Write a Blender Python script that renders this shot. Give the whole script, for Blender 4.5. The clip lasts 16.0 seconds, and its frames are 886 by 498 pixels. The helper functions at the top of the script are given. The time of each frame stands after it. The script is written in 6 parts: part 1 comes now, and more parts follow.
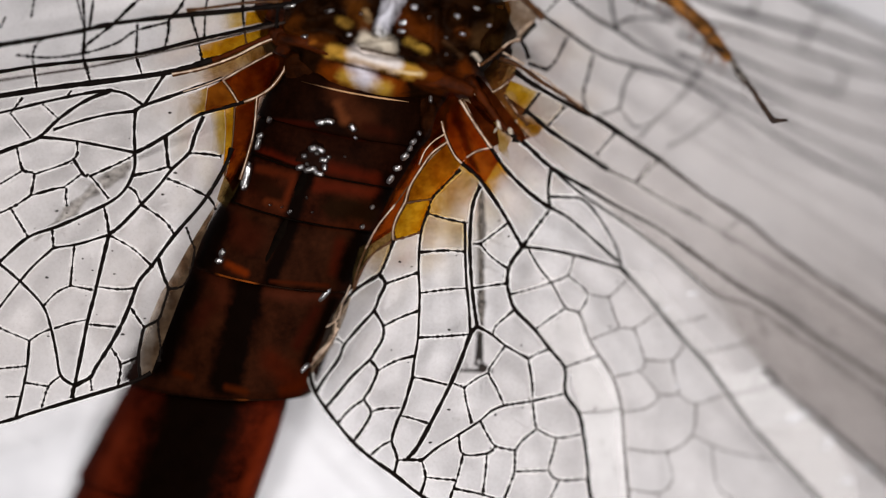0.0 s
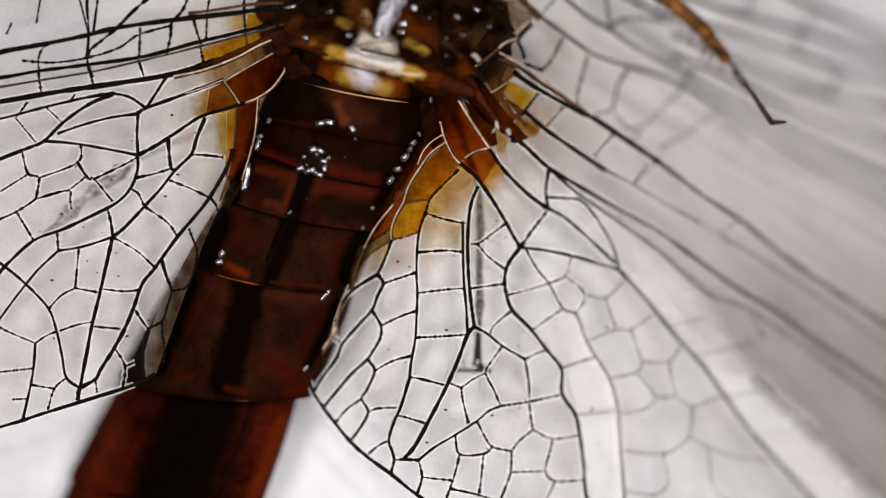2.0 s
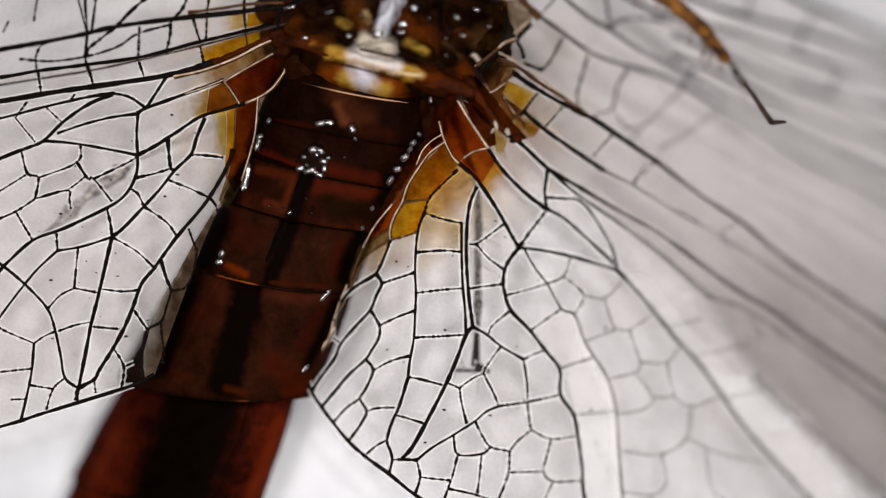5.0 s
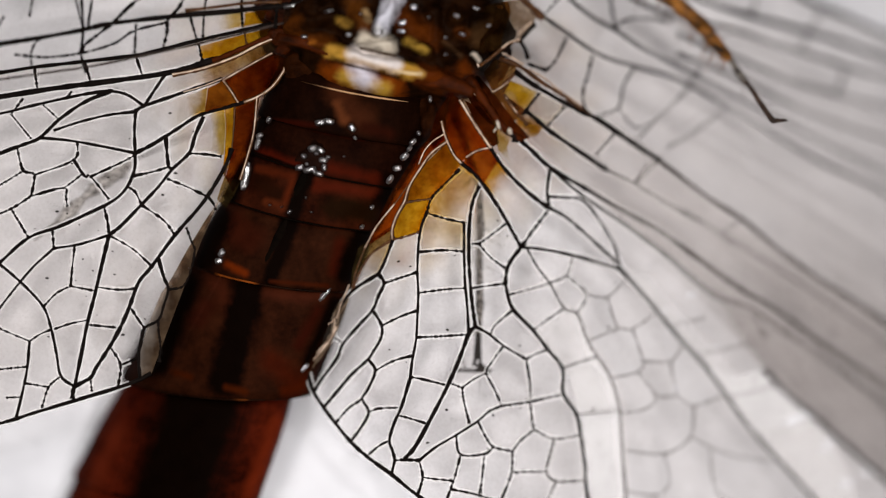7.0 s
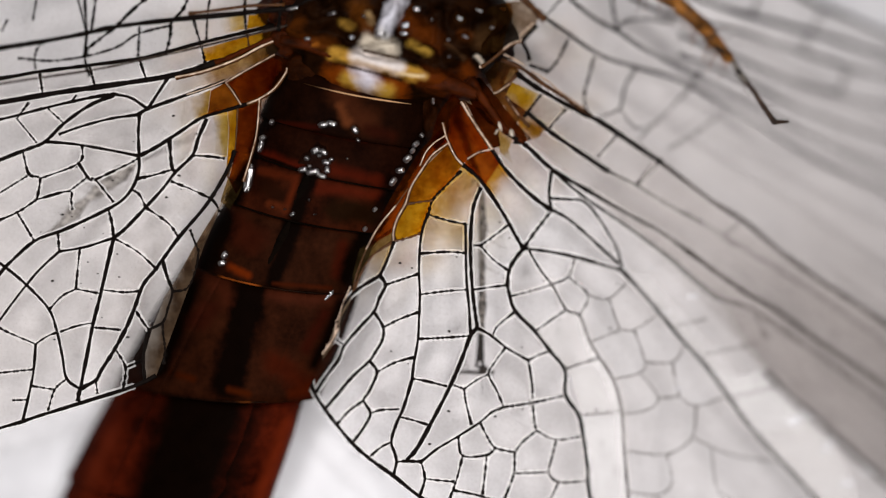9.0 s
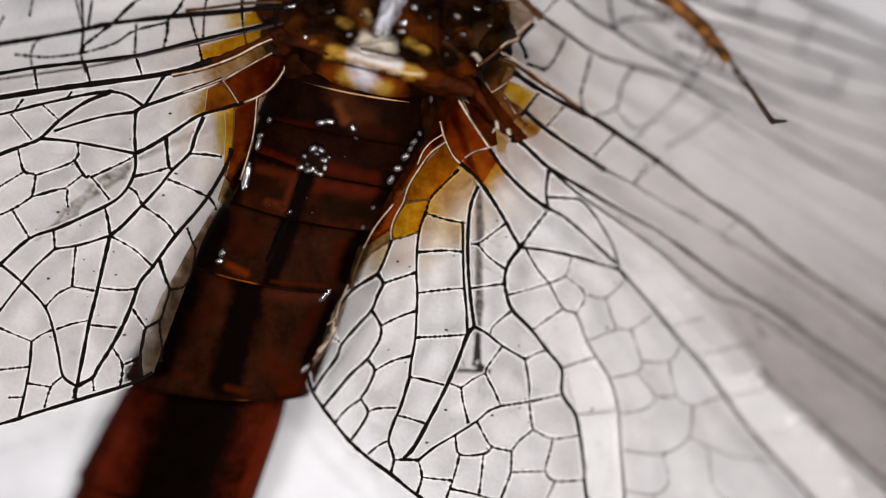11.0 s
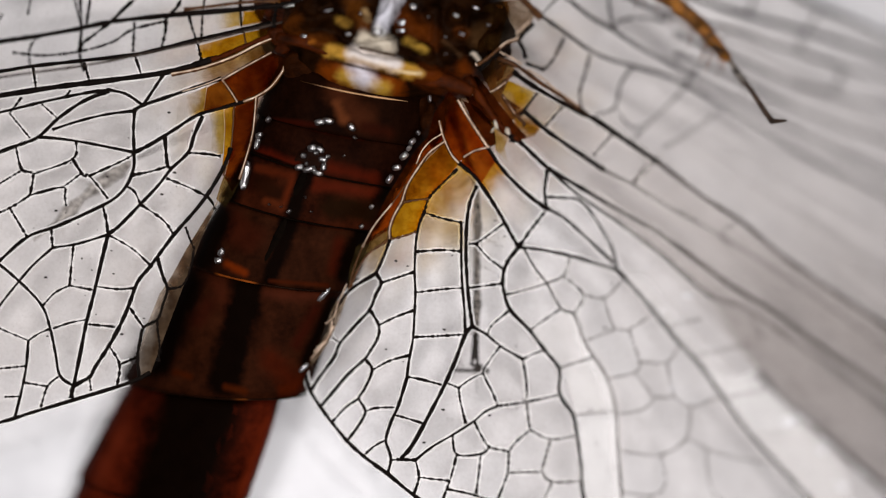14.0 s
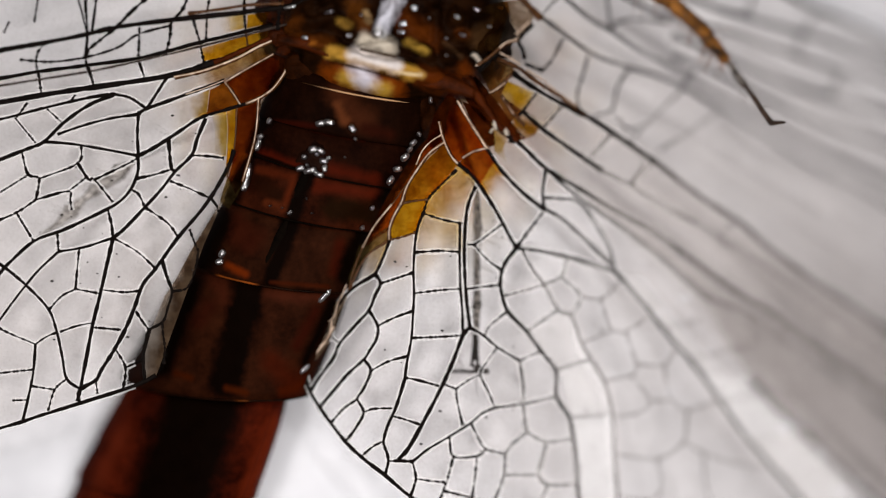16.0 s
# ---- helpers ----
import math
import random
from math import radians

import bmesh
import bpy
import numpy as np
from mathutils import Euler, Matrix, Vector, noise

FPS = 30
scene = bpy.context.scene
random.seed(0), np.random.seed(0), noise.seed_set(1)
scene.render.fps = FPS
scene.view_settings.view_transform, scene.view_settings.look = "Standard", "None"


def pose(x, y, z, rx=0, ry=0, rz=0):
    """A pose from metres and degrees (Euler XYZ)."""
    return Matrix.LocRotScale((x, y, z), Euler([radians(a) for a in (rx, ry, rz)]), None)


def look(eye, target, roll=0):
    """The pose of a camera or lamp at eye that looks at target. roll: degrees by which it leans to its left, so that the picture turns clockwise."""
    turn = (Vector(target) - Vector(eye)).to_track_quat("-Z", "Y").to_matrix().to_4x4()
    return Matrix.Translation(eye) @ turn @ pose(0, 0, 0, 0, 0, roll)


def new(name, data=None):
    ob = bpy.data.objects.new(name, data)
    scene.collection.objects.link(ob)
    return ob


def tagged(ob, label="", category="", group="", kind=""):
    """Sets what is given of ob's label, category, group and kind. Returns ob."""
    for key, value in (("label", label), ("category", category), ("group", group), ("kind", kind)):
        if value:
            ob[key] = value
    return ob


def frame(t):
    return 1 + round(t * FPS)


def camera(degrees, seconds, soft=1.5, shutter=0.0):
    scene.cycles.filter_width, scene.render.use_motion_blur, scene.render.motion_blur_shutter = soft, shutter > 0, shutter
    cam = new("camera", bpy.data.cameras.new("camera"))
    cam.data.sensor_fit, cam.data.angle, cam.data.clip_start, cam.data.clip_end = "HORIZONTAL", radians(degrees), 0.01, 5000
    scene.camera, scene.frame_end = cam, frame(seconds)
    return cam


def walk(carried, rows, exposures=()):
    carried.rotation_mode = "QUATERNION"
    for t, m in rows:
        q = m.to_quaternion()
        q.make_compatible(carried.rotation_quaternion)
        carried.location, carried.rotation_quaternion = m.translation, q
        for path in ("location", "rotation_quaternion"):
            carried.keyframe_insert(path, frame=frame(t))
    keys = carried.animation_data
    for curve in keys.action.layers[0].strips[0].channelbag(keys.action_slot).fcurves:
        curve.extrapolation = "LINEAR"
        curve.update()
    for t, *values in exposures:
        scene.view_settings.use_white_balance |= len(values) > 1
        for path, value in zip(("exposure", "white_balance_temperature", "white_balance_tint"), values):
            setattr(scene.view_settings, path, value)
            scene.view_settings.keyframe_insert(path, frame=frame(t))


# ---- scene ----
MM = 0.001
EYE = 37.4  # millimetres above the plane of the wings

cam = camera(36.0, 16.0, 1.25)
cam.data.dof.use_dof = True
cam.data.dof.focus_distance = 0.0373
cam.data.dof.aperture_fstop = 12.0
walk(cam, [(0.0, pose(0, 0, EYE * MM)), (16.0, pose(0, 0, EYE * MM))], exposures=[(0.0, 0.0), (16.0, 0.0)])

# ---- light: the ring of lamps round the microscope's lens, and a dim grey room ----
world = bpy.data.worlds.new("room")
scene.world = world
world.use_nodes = True
world.node_tree.nodes["Background"].inputs["Color"].default_value = (0.95, 0.97, 1.0, 1)
world.node_tree.nodes["Background"].inputs["Strength"].default_value = 0.035

RING_X, RING_Y, RING_Z, RING_R = -1.8, -2.8, 31.0, 13.0
for i in range(8):
    a = math.tau * (i + 0.5) / 8
    lamp = bpy.data.lights.new("ring_lamp", "AREA")
    lamp.shape, lamp.size, lamp.energy, lamp.color = "DISK", 1.1 * MM, 0.00226, (1.0, 0.96, 0.955)
    ob = new("ring_lamp", lamp)
    at = Vector((RING_X + RING_R * math.cos(a), RING_Y + RING_R * math.sin(a), RING_Z)) * MM
    ob.matrix_world = look(at, Vector((0, 0, 0)))


# ---- materials ----
def material(name):
    m = bpy.data.materials.new(name)
    m.use_nodes = True
    t = m.node_tree
    return m, t, t.nodes["Principled BSDF"], t.nodes["Material Output"]


def node(t, kind, **inputs):
    n = t.nodes.new(kind)
    for key, value in inputs.items():
        n.inputs[key.replace("_", " ")].default_value = value
    return n


def noise_of(t, scale, detail=4.0, rough=0.6):
    co = t.nodes.new("ShaderNodeTexCoord")
    n = node(t, "ShaderNodeTexNoise", Scale=scale, Detail=detail, Roughness=rough)
    t.links.new(co.outputs["Object"], n.inputs["Vector"])
    return n.outputs["Fac"]


def ramp(t, value, *stops):
    r = t.nodes.new("ShaderNodeValToRGB")
    for i, (at, c) in enumerate(stops):
        e = r.color_ramp.elements[i] if i < 2 else r.color_ramp.elements.new(at)
        e.position, e.color = at, (*c, 1)
    t.links.new(value, r.inputs["Fac"])
    return r.outputs["Color"]


def bump(t, shader, value, distance, strength=0.5):
    b = node(t, "ShaderNodeBump", Strength=strength, Distance=distance)
    t.links.new(value, b.inputs["Height"])
    t.links.new(b.outputs["Normal"], shader.inputs["Normal"])


def chitin(name, low, high, rough=0.3, size=0.5, coat=0.3, relief=0.012, shine=0.3, span=(0.42, 0.9)):
    """Insect cuticle: mottled at two sizes, glossy, finely pitted."""
    m, t, p, _ = material(name)
    mix = node(t, "ShaderNodeMath")
    mix.operation = "ADD"
    half = node(t, "ShaderNodeMath")
    half.operation, half.inputs[1].default_value = "MULTIPLY", 0.35
    t.links.new(noise_of(t, 1 / (size * MM)), mix.inputs[0])
    t.links.new(noise_of(t, 9 / (size * MM)), half.inputs[0])
    t.links.new(half.outputs[0], mix.inputs[1])
    t.links.new(ramp(t, mix.outputs[0], (span[0], low), (span[1], high)), p.inputs["Base Color"])
    p.inputs["Roughness"].default_value = rough
    p.inputs["Coat Weight"].default_value = coat
    p.inputs["Coat Roughness"].default_value = 0.12
    p.inputs["Specular IOR Level"].default_value = shine
    bump(t, p, noise_of(t, 14 / (size * MM), 2.0), relief * MM, 0.6)
    return m


dark = chitin("dark_vein", (0.0016, 0.0011, 0.001), (0.008, 0.0055, 0.0045), 0.6, 0.2, 0.0, 0.012, 0.02)
umber = chitin("umber_vein", (0.012, 0.008, 0.006), (0.05, 0.035, 0.028), 0.6, 0.25, 0.0, 0.012, 0.05)
russet = chitin("russet_vein", (0.008, 0.002, 0.0005), (0.058, 0.0105, 0.0012), 0.5, 0.4, 0.0, 0.02, 0.03)
brown = chitin("brown_vein", (0.02, 0.007, 0.002), (0.09, 0.034, 0.008), 0.4, 0.25, 0.0, 0.012, 0.15)
# pale root veins; the highlight along them is part of this colour
pale = chitin("pale_highlight_vein", (0.1, 0.042, 0.018), (0.7, 0.54, 0.41), 0.3, 0.3, 0.1, 0.03)
bead_skin = chitin("polished_black_cuticle", (0.004, 0.002, 0.002), (0.012, 0.005, 0.004), 0.31, 0.3, 0.0, 0.004, 1.0)
bead_skin.node_tree.nodes["Principled BSDF"].inputs["IOR"].default_value = 2.4
black = chitin("black_cuticle", (0.001, 0.0007, 0.0005), (0.0035, 0.002, 0.0012), 0.7, 0.4, 0.0, 0.012, 0.004)
boss_skin = chitin("smooth_brown_cuticle", (0.0025, 0.0009, 0.0005), (0.009, 0.0026, 0.0012), 0.5, 0.5, 0.0, 0.004, 0.01)
rim = chitin("orange_rim", (0.09, 0.02, 0.004), (0.3, 0.08, 0.014), 0.35, 0.9, 0.1)
thorax_skin = chitin("thorax_cuticle", (0.0015, 0.0008, 0.0003), (0.03, 0.011, 0.002), 0.35, 0.45, 0.0, 0.015, 0.06)
hump_skin = chitin("hump_cuticle", (0.002, 0.0006, 0.0002), (0.02, 0.005, 0.0009), 0.6, 0.5, 0.0, 0.03, 0.01)
hinge_skin = chitin("hinge_cuticle", (0.002, 0.0007, 0.0002), (0.055, 0.0105, 0.0014), 0.45, 0.4, 0.0, 0.03, 0.03)
white_plate = chitin("white_plate", (0.12, 0.08, 0.04), (0.48, 0.43, 0.36), 0.28, 0.45, 0.3)
# white of the flecks that stand in for glints
white_fleck = chitin("painted_glint_white", (0.55, 0.55, 0.57), (0.75, 0.75, 0.77), 0.4, 0.3, 0.2)
leg_skin = chitin("leg_cuticle", (0.006, 0.002, 0.0006), (0.4, 0.155, 0.015), 0.4, 0.3, 0.1, 0.03, 0.3, (0.53, 0.77))
leg_grey = chitin("grey_leg_cuticle", (0.006, 0.005, 0.004), (0.36, 0.33, 0.3), 0.5, 0.14, 0.0, 0.03, 0.3, (0.54, 0.78))
leg_pale = chitin("pale_grey_leg_cuticle", (0.1, 0.09, 0.085), (0.62, 0.6, 0.58), 0.5, 0.13, 0.0, 0.03, 0.3, (0.5, 0.78))
leg_rust = chitin("rusty_leg_cuticle", (0.015, 0.008, 0.005), (0.1, 0.06, 0.04), 0.5, 0.25, 0.0)
leg_dark = chitin("dark_leg_cuticle", (0.006, 0.005, 0.004), (0.025, 0.018, 0.014), 0.45, 0.3, 0.0)


def near(t, co, ax, ay, bx, by):
    """The distance, in the wing's plane, from the stretch between two points (millimetres)."""
    a, d = Vector((ax, ay, 0)) * MM, Vector((bx - ax, by - ay, 0)) * MM

    def vec(op, u, v, out="Vector"):
        n = t.nodes.new("ShaderNodeVectorMath")
        n.operation = op
        for i, w in ((0, u), (1, v)):
            if isinstance(w, Vector):
                n.inputs[i].default_value = w
            else:
                t.links.new(w, n.inputs[i])
        return n.outputs[out]

    rel = vec("MULTIPLY", vec("SUBTRACT", co, a), Vector((1, 1, 0)))
    dot = vec("DOT_PRODUCT", rel, d / d.length_squared, "Value")
    cl = t.nodes.new("ShaderNodeClamp")
    t.links.new(dot, cl.inputs["Value"])
    sc = t.nodes.new("ShaderNodeVectorMath")
    sc.operation, sc.inputs[0].default_value = "SCALE", d
    t.links.new(cl.outputs[0], sc.inputs["Scale"])
    return vec("DISTANCE", rel, sc.outputs[0], "Value")


def back_skin(name, ground_tone, layers, rough=0.5, shine=0.012, spread=1.3, wander=1.0, mottle=0.0):
    """Cuticle of the back: mottled, with soft-edged markings and painted sheen; each layer is a colour, the stretch
    that it lies on, and its inner and outer reach.
    """
    m = chitin(name, tuple(c * 0.2 for c in ground_tone), tuple(c * 1.9 for c in ground_tone), rough, spread, 0.0, 0.012, shine)
    t = m.node_tree
    p = t.nodes["Principled BSDF"]
    source = p.inputs["Base Color"].links[0].from_socket
    ripple = noise_of(t, 1 / (0.5 * MM), 4.0)
    for tone, mid, inner, outer in layers:
        d = near(t, t.nodes.new("ShaderNodeTexCoord").outputs["Object"], *mid)
        reach = min(0.7, outer)
        wob = node(t, "ShaderNodeMath")
        wob.operation, wob.inputs[1].default_value = "MULTIPLY_ADD", reach * wander * MM
        t.links.new(ripple, wob.inputs[0])
        t.links.new(d, wob.inputs[2])
        mr = node(t, "ShaderNodeMapRange", From_Min=(inner + reach * wander / 2) * MM, From_Max=(outer + reach * wander / 2) * MM, To_Min=1.0, To_Max=0.0)
        mr.interpolation_type = "SMOOTHSTEP"
        t.links.new(wob.outputs[0], mr.inputs["Value"])
        mx = t.nodes.new("ShaderNodeMix")
        mx.data_type = "RGBA"
        t.links.new(mr.outputs[0], mx.inputs[0])
        t.links.new(source, mx.inputs[6])
        mx.inputs[7].default_value = (*tone, 1)
        source = mx.outputs[2]
    if mottle:
        soil = t.nodes.new("ShaderNodeMix")
        soil.data_type, soil.blend_type, soil.inputs[0].default_value = "RGBA", "MULTIPLY", mottle
        t.links.new(source, soil.inputs[6])
        t.links.new(ramp(t, noise_of(t, 1 / (0.45 * MM), 3.0, 0.5), (0.34, (0.12, 0.05, 0.02)), (0.62, (1, 1, 1))), soil.inputs[7])
        source = soil.outputs[2]
    t.links.new(source, p.inputs["Base Color"])
    return m


K = (0.0026, 0.0013, 0.0008)
BACKS = []


def back(ground_tone, *layers):
    def ruddy(c):
        return c[0] * 0.85, c[1] * 0.62, c[2] * 0.45

    made = tuple((ruddy(tone), *rest) for tone, *rest in layers)
    BACKS.append(back_skin("back_cuticle", ruddy(ground_tone), made, 0.5, 0.004, 1.3, 0.9, 0.25))


# first ring: the brown patch is a soft sheen put into the colour
back((0.0055, 0.0022, 0.0012), ((0.036, 0.0125, 0.006), (-2.85, 4.23, -2.15, 3.50), 0.0, 0.62), ((0.085, 0.032, 0.014), (-2.85, 3.92, -2.70, 3.52), 0.0, 0.28),
     ((0.0176, 0.00285, 0.00128), (-4.68, 3.52, -3.47, 3.36), 0.0, 0.14), ((0.0198, 0.00475, 0.0024), (-2.08, 3.30, -1.46, 3.15), 0.0, 0.3))
back((0.0085, 0.003, 0.0017), ((0.038, 0.0057, 0.0024), (-3.55, 3.36, -2.20, 3.08), 0.0, 0.2), ((0.044, 0.0057, 0.0024), (-5.05, 2.68, -3.97, 2.28), 0.0, 0.26),
     ((0.045, 0.0068, 0.0028), (-3.01, 2.19, -1.89, 1.91), 0.0, 0.32), (K, (-5.25, 2.68, -3.70, 2.12), 0.0, 0.09))
back((0.022, 0.0062, 0.003), ((0.055, 0.0095, 0.0042), (-3.47, 1.75, -1.84, 1.53), 0.0, 0.32), ((0.0099, 0.00475, 0.00176), (-3.01, 1.16, -2.05, 1.01), 0.1, 0.5),
     ((0.0121, 0.00427, 0.002), (-4.99, 1.84, -4.56, 1.49), 0.05, 0.42), ((0.066, 0.0142, 0.0048), (-4.06, 1.84, -4.31, 1.13), 0.0, 0.22),
     ((0.055, 0.0123, 0.0048), (-5.10, 2.22, -4.06, 1.97), 0.0, 0.2), ((0.0605, 0.0162, 0.0064), (-4.80, 1.29, -4.28, 1.15), 0.0, 0.2),
     (K, (-3.70, 2.03, -4.09, 0.98), 0.12, 0.32), (K, (-5.56, 2.22, -5.98, 1.18), 0.1, 0.42), (K, (-1.12, 2.19, -1.58, 1.38), 0.1, 0.45))
back((0.015, 0.0056, 0.003), ((0.036, 0.0085, 0.0042), (-3.70, 0.88, -2.77, 0.73), 0.0, 0.3), ((0.027, 0.0068, 0.0036), (-5.77, 0.64, -5.33, 0.33), 0.1, 0.7),
     ((0.032, 0.006, 0.0028), (-2.82, 0.17, -2.98, -0.60), 0.0, 0.3), (K, (-4.12, 0.95, -4.71, -0.84), 0.14, 0.36),
     ((0.11, 0.021, 0.0028), (-5.92, -0.42, -5.42, -0.66), 0.0, 0.2), ((0.033, 0.0075, 0.0022), (-4.71, -0.88, -3.16, -1.01), 0.0, 0.12),
     (K, (-6.17, 0.79, -6.65, -0.29), 0.2, 0.55), (K, (-2.00, 0.95, -2.62, -0.68), 0.15, 0.45))
back((0.0165, 0.0058, 0.003), ((0.042, 0.0125, 0.0072), (-4.87, -1.19, -3.47, -1.29), 0.0, 0.36), ((0.034, 0.0095, 0.0052), (-6.22, -0.97, -5.82, -1.6), 0.0, 0.5),
     ((0.024, 0.0048, 0.0026), (-3.49, -1.68, -4.02, -2.65), 0.0, 0.3), ((0.036, 0.0068, 0.0024), (-4.69, -3.09, -4.02, -3.78), 0.0, 0.6),
     ((0.046, 0.0082, 0.0016), (-4.37, -3.94, -3.86, -3.78), 0.0, 0.3), ((0.024, 0.006, 0.0034), (-6.52, -1.59, -6.83, -1.97), 0.0, 0.45),
     (K, (-5.37, -1.11, -6.00, -3.61), 0.3, 0.68), ((0.034, 0.0076, 0.0014), (-7.47, -3.45, -7.03, -3.56), 0.0, 0.18),
     ((0.036, 0.008, 0.0014), (-5.98, -3.83, -5.46, -3.93), 0.0, 0.18), (K, (-7.13, -1.08, -8.04, -3.13), 0.25, 0.75), (K, (-3.05, -1.48, -3.83, -3.13), 0.02, 0.28))
back((0.06, 0.0095, 0.004), ((0.13, 0.021, 0.007), (-4.74, -4.9, -5.5, -6.9), 0.0, 0.4), ((0.09, 0.0165, 0.0075), (-9.1, -5.2, -9.9, -6.8), 0.0, 0.5), (K, (-6.62, -3.96, -7.70, -7.30), 0.8, 2.0))


def wing_film(name, tone, pale_tone, haze=1.0, fade=None, beyond=(0.99, 0.982, 0.97), even=0.0):
    """Wing film: clear or stained, uneven in depth, lightly soiled."""
    m, t, p, out = material(name)
    clear = t.nodes.new("ShaderNodeBsdfTransparent")
    tone_of = ramp(t, noise_of(t, 1 / (0.45 * MM), 3.0), (0.36, tone), (0.75, pale_tone), (0.27, tuple(c * 0.9 for c in tone)))
    grime = t.nodes.new("ShaderNodeMix")
    grime.data_type, grime.blend_type, grime.inputs[0].default_value = "RGBA", "MULTIPLY", 1.0
    t.links.new(tone_of, grime.inputs[6])
    t.links.new(ramp(t, noise_of(t, 1 / (0.09 * MM), 4.0, 0.7), (0.3, (0.9, 0.895, 0.89)), (0.6, (1, 1, 1))), grime.inputs[7])
    tone_of = grime.outputs[2]
    own = t.nodes.new("ShaderNodeMix")
    own.data_type, own.blend_type, own.inputs[0].default_value = "RGBA", "MULTIPLY", 1.0
    t.links.new(tone_of, own.inputs[6])
    t.links.new(ramp(t, t.nodes.new("ShaderNodeObjectInfo").outputs["Random"], (0.0, (0.975, 0.966, 0.96)), (1.0, (1, 1, 1))), own.inputs[7])
    tone_of = own.outputs[2]
    if fade:
        # the stain thins out away from the stretch at the wing's root
        *cores, inner, outer = fade
        co = t.nodes.new("ShaderNodeTexCoord").outputs["Object"]
        apart = near(t, co, *cores[0])
        for core in cores[1:]:
            least = node(t, "ShaderNodeMath")
            least.operation = "MINIMUM"
            t.links.new(apart, least.inputs[0])
            t.links.new(near(t, co, *core), least.inputs[1])
            apart = least.outputs[0]
        reach = node(t, "ShaderNodeMath")
        reach.operation, reach.inputs[1].default_value = "MULTIPLY_ADD", 0.6 * MM
        t.links.new(noise_of(t, 1 / (0.5 * MM), 4.0, 0.6), reach.inputs[0])
        t.links.new(apart, reach.inputs[2])
        thin = node(t, "ShaderNodeMapRange", From_Min=(inner + 0.3) * MM, From_Max=(outer + 0.3) * MM, To_Min=0.0, To_Max=1.0)
        thin.interpolation_type = "SMOOTHSTEP"
        t.links.new(reach.outputs[0], thin.inputs["Value"])
        mx = t.nodes.new("ShaderNodeMix")
        mx.data_type = "RGBA"
        t.links.new(thin.outputs[0], mx.inputs[0])
        t.links.new(tone_of, mx.inputs[6])
        mx.inputs[7].default_value = (*beyond, 1)
        tone_of = mx.outputs[2]
    t.links.new(tone_of, clear.inputs["Color"])
    t.links.new(tone_of, p.inputs["Base Color"])
    p.inputs["Roughness"].default_value = 0.45
    p.inputs["Specular IOR Level"].default_value = 0.05
    bump(t, p, noise_of(t, 1 / (0.5 * MM), 3.0), 0.03 * MM, 0.4)
    dirt = ramp(t, noise_of(t, 1 / (0.8 * MM), 6.0, 0.7), (0.4, ((0.003 + 0.009 * even) * haze, ) * 3), (0.8, ((0.02 - 0.007 * even) * haze, ) * 3))
    mix = t.nodes.new("ShaderNodeMixShader")
    t.links.new(dirt, mix.inputs[0])
    t.links.new(clear.outputs[0], mix.inputs[1])
    t.links.new(p.outputs[0], mix.inputs[2])
    t.links.new(mix.outputs[0], out.inputs["Surface"])
    return m


tint_hr = wing_film("clear_film_b", (0.945, 0.933, 0.925), (0.97, 0.96, 0.953), 0.15)
tint_hl = wing_film("clear_film_a", (0.955, 0.935, 0.918), (0.98, 0.962, 0.947), 0.15)
tint_fr = wing_film("clear_film_d", (0.9, 0.886, 0.876), (0.93, 0.917, 0.909), 0.15)
smoked = wing_film("smoked_film", (0.82, 0.812, 0.808), (0.88, 0.873, 0.87), 0.15, ((8.36, -8.69, 12.48, -11.63), 1.2, 4.6), (0.99, 0.99, 0.99))
tint_fl = wing_film("clear_film_c", (0.96, 0.948, 0.94), (0.985, 0.975, 0.967), 0.15)
# whitish films: the sheen of the wing's folds put into the colour
sheen_film = wing_film("painted_sheen_film", (0.97, 0.97, 0.97), (0.99, 0.99, 0.99), 17.0, None, (1, 1, 1), 1.0)
sheen_film_faint = wing_film("painted_sheen_film_faint", (0.97, 0.97, 0.97), (0.99, 0.99, 0.99), 10.0, None, (1, 1, 1), 1.0)
# pale sharpening halo beside the veins, put into a film's colour
halo_film = wing_film("painted_halo_film", (0.97, 0.96, 0.95), (0.99, 0.985, 0.98), 29.0, None, (1, 1, 1), 0.6)
FADE_A, FADE_B = ((0, 0.31, -1.62, -0.44), (-0.77, -0.93, -1.00, -3.57), 0.45, 1.2), ((0.47, -0.24, 1.79, -0.38), (-0.24, -2.00, -1.91, -3.99), 0.6, 1.7)
AMBER_A = wing_film("amber_film_a", (0.66, 0.29, 0.003), (0.94, 0.57, 0.03), 2.0, FADE_A)
AMBER_B = wing_film("amber_film_b", (0.66, 0.29, 0.003), (0.94, 0.57, 0.03), 2.0, FADE_B)
STRAW_B = wing_film("straw_film_b", (0.8, 0.58, 0.16), (0.93, 0.83, 0.52), 2.0, FADE_B)
TAN_B = wing_film("tan_film_b", (0.72, 0.55, 0.28), (0.92, 0.82, 0.62), 2.0, FADE_B)
RUST = wing_film("rust_film", (0.16, 0.02, 0.001), (0.34, 0.07, 0.004), 3.0)
RUST_B = wing_film("rust_film_b", (0.42, 0.06, 0.003), (0.66, 0.15, 0.01), 3.0)
OLIVE = wing_film("olive_film", (0.3, 0.17, 0.04), (0.6, 0.42, 0.16), 3.0)
UMBER = wing_film("umber_film", (0.07, 0.014, 0.002), (0.19, 0.045, 0.007), 2.0)
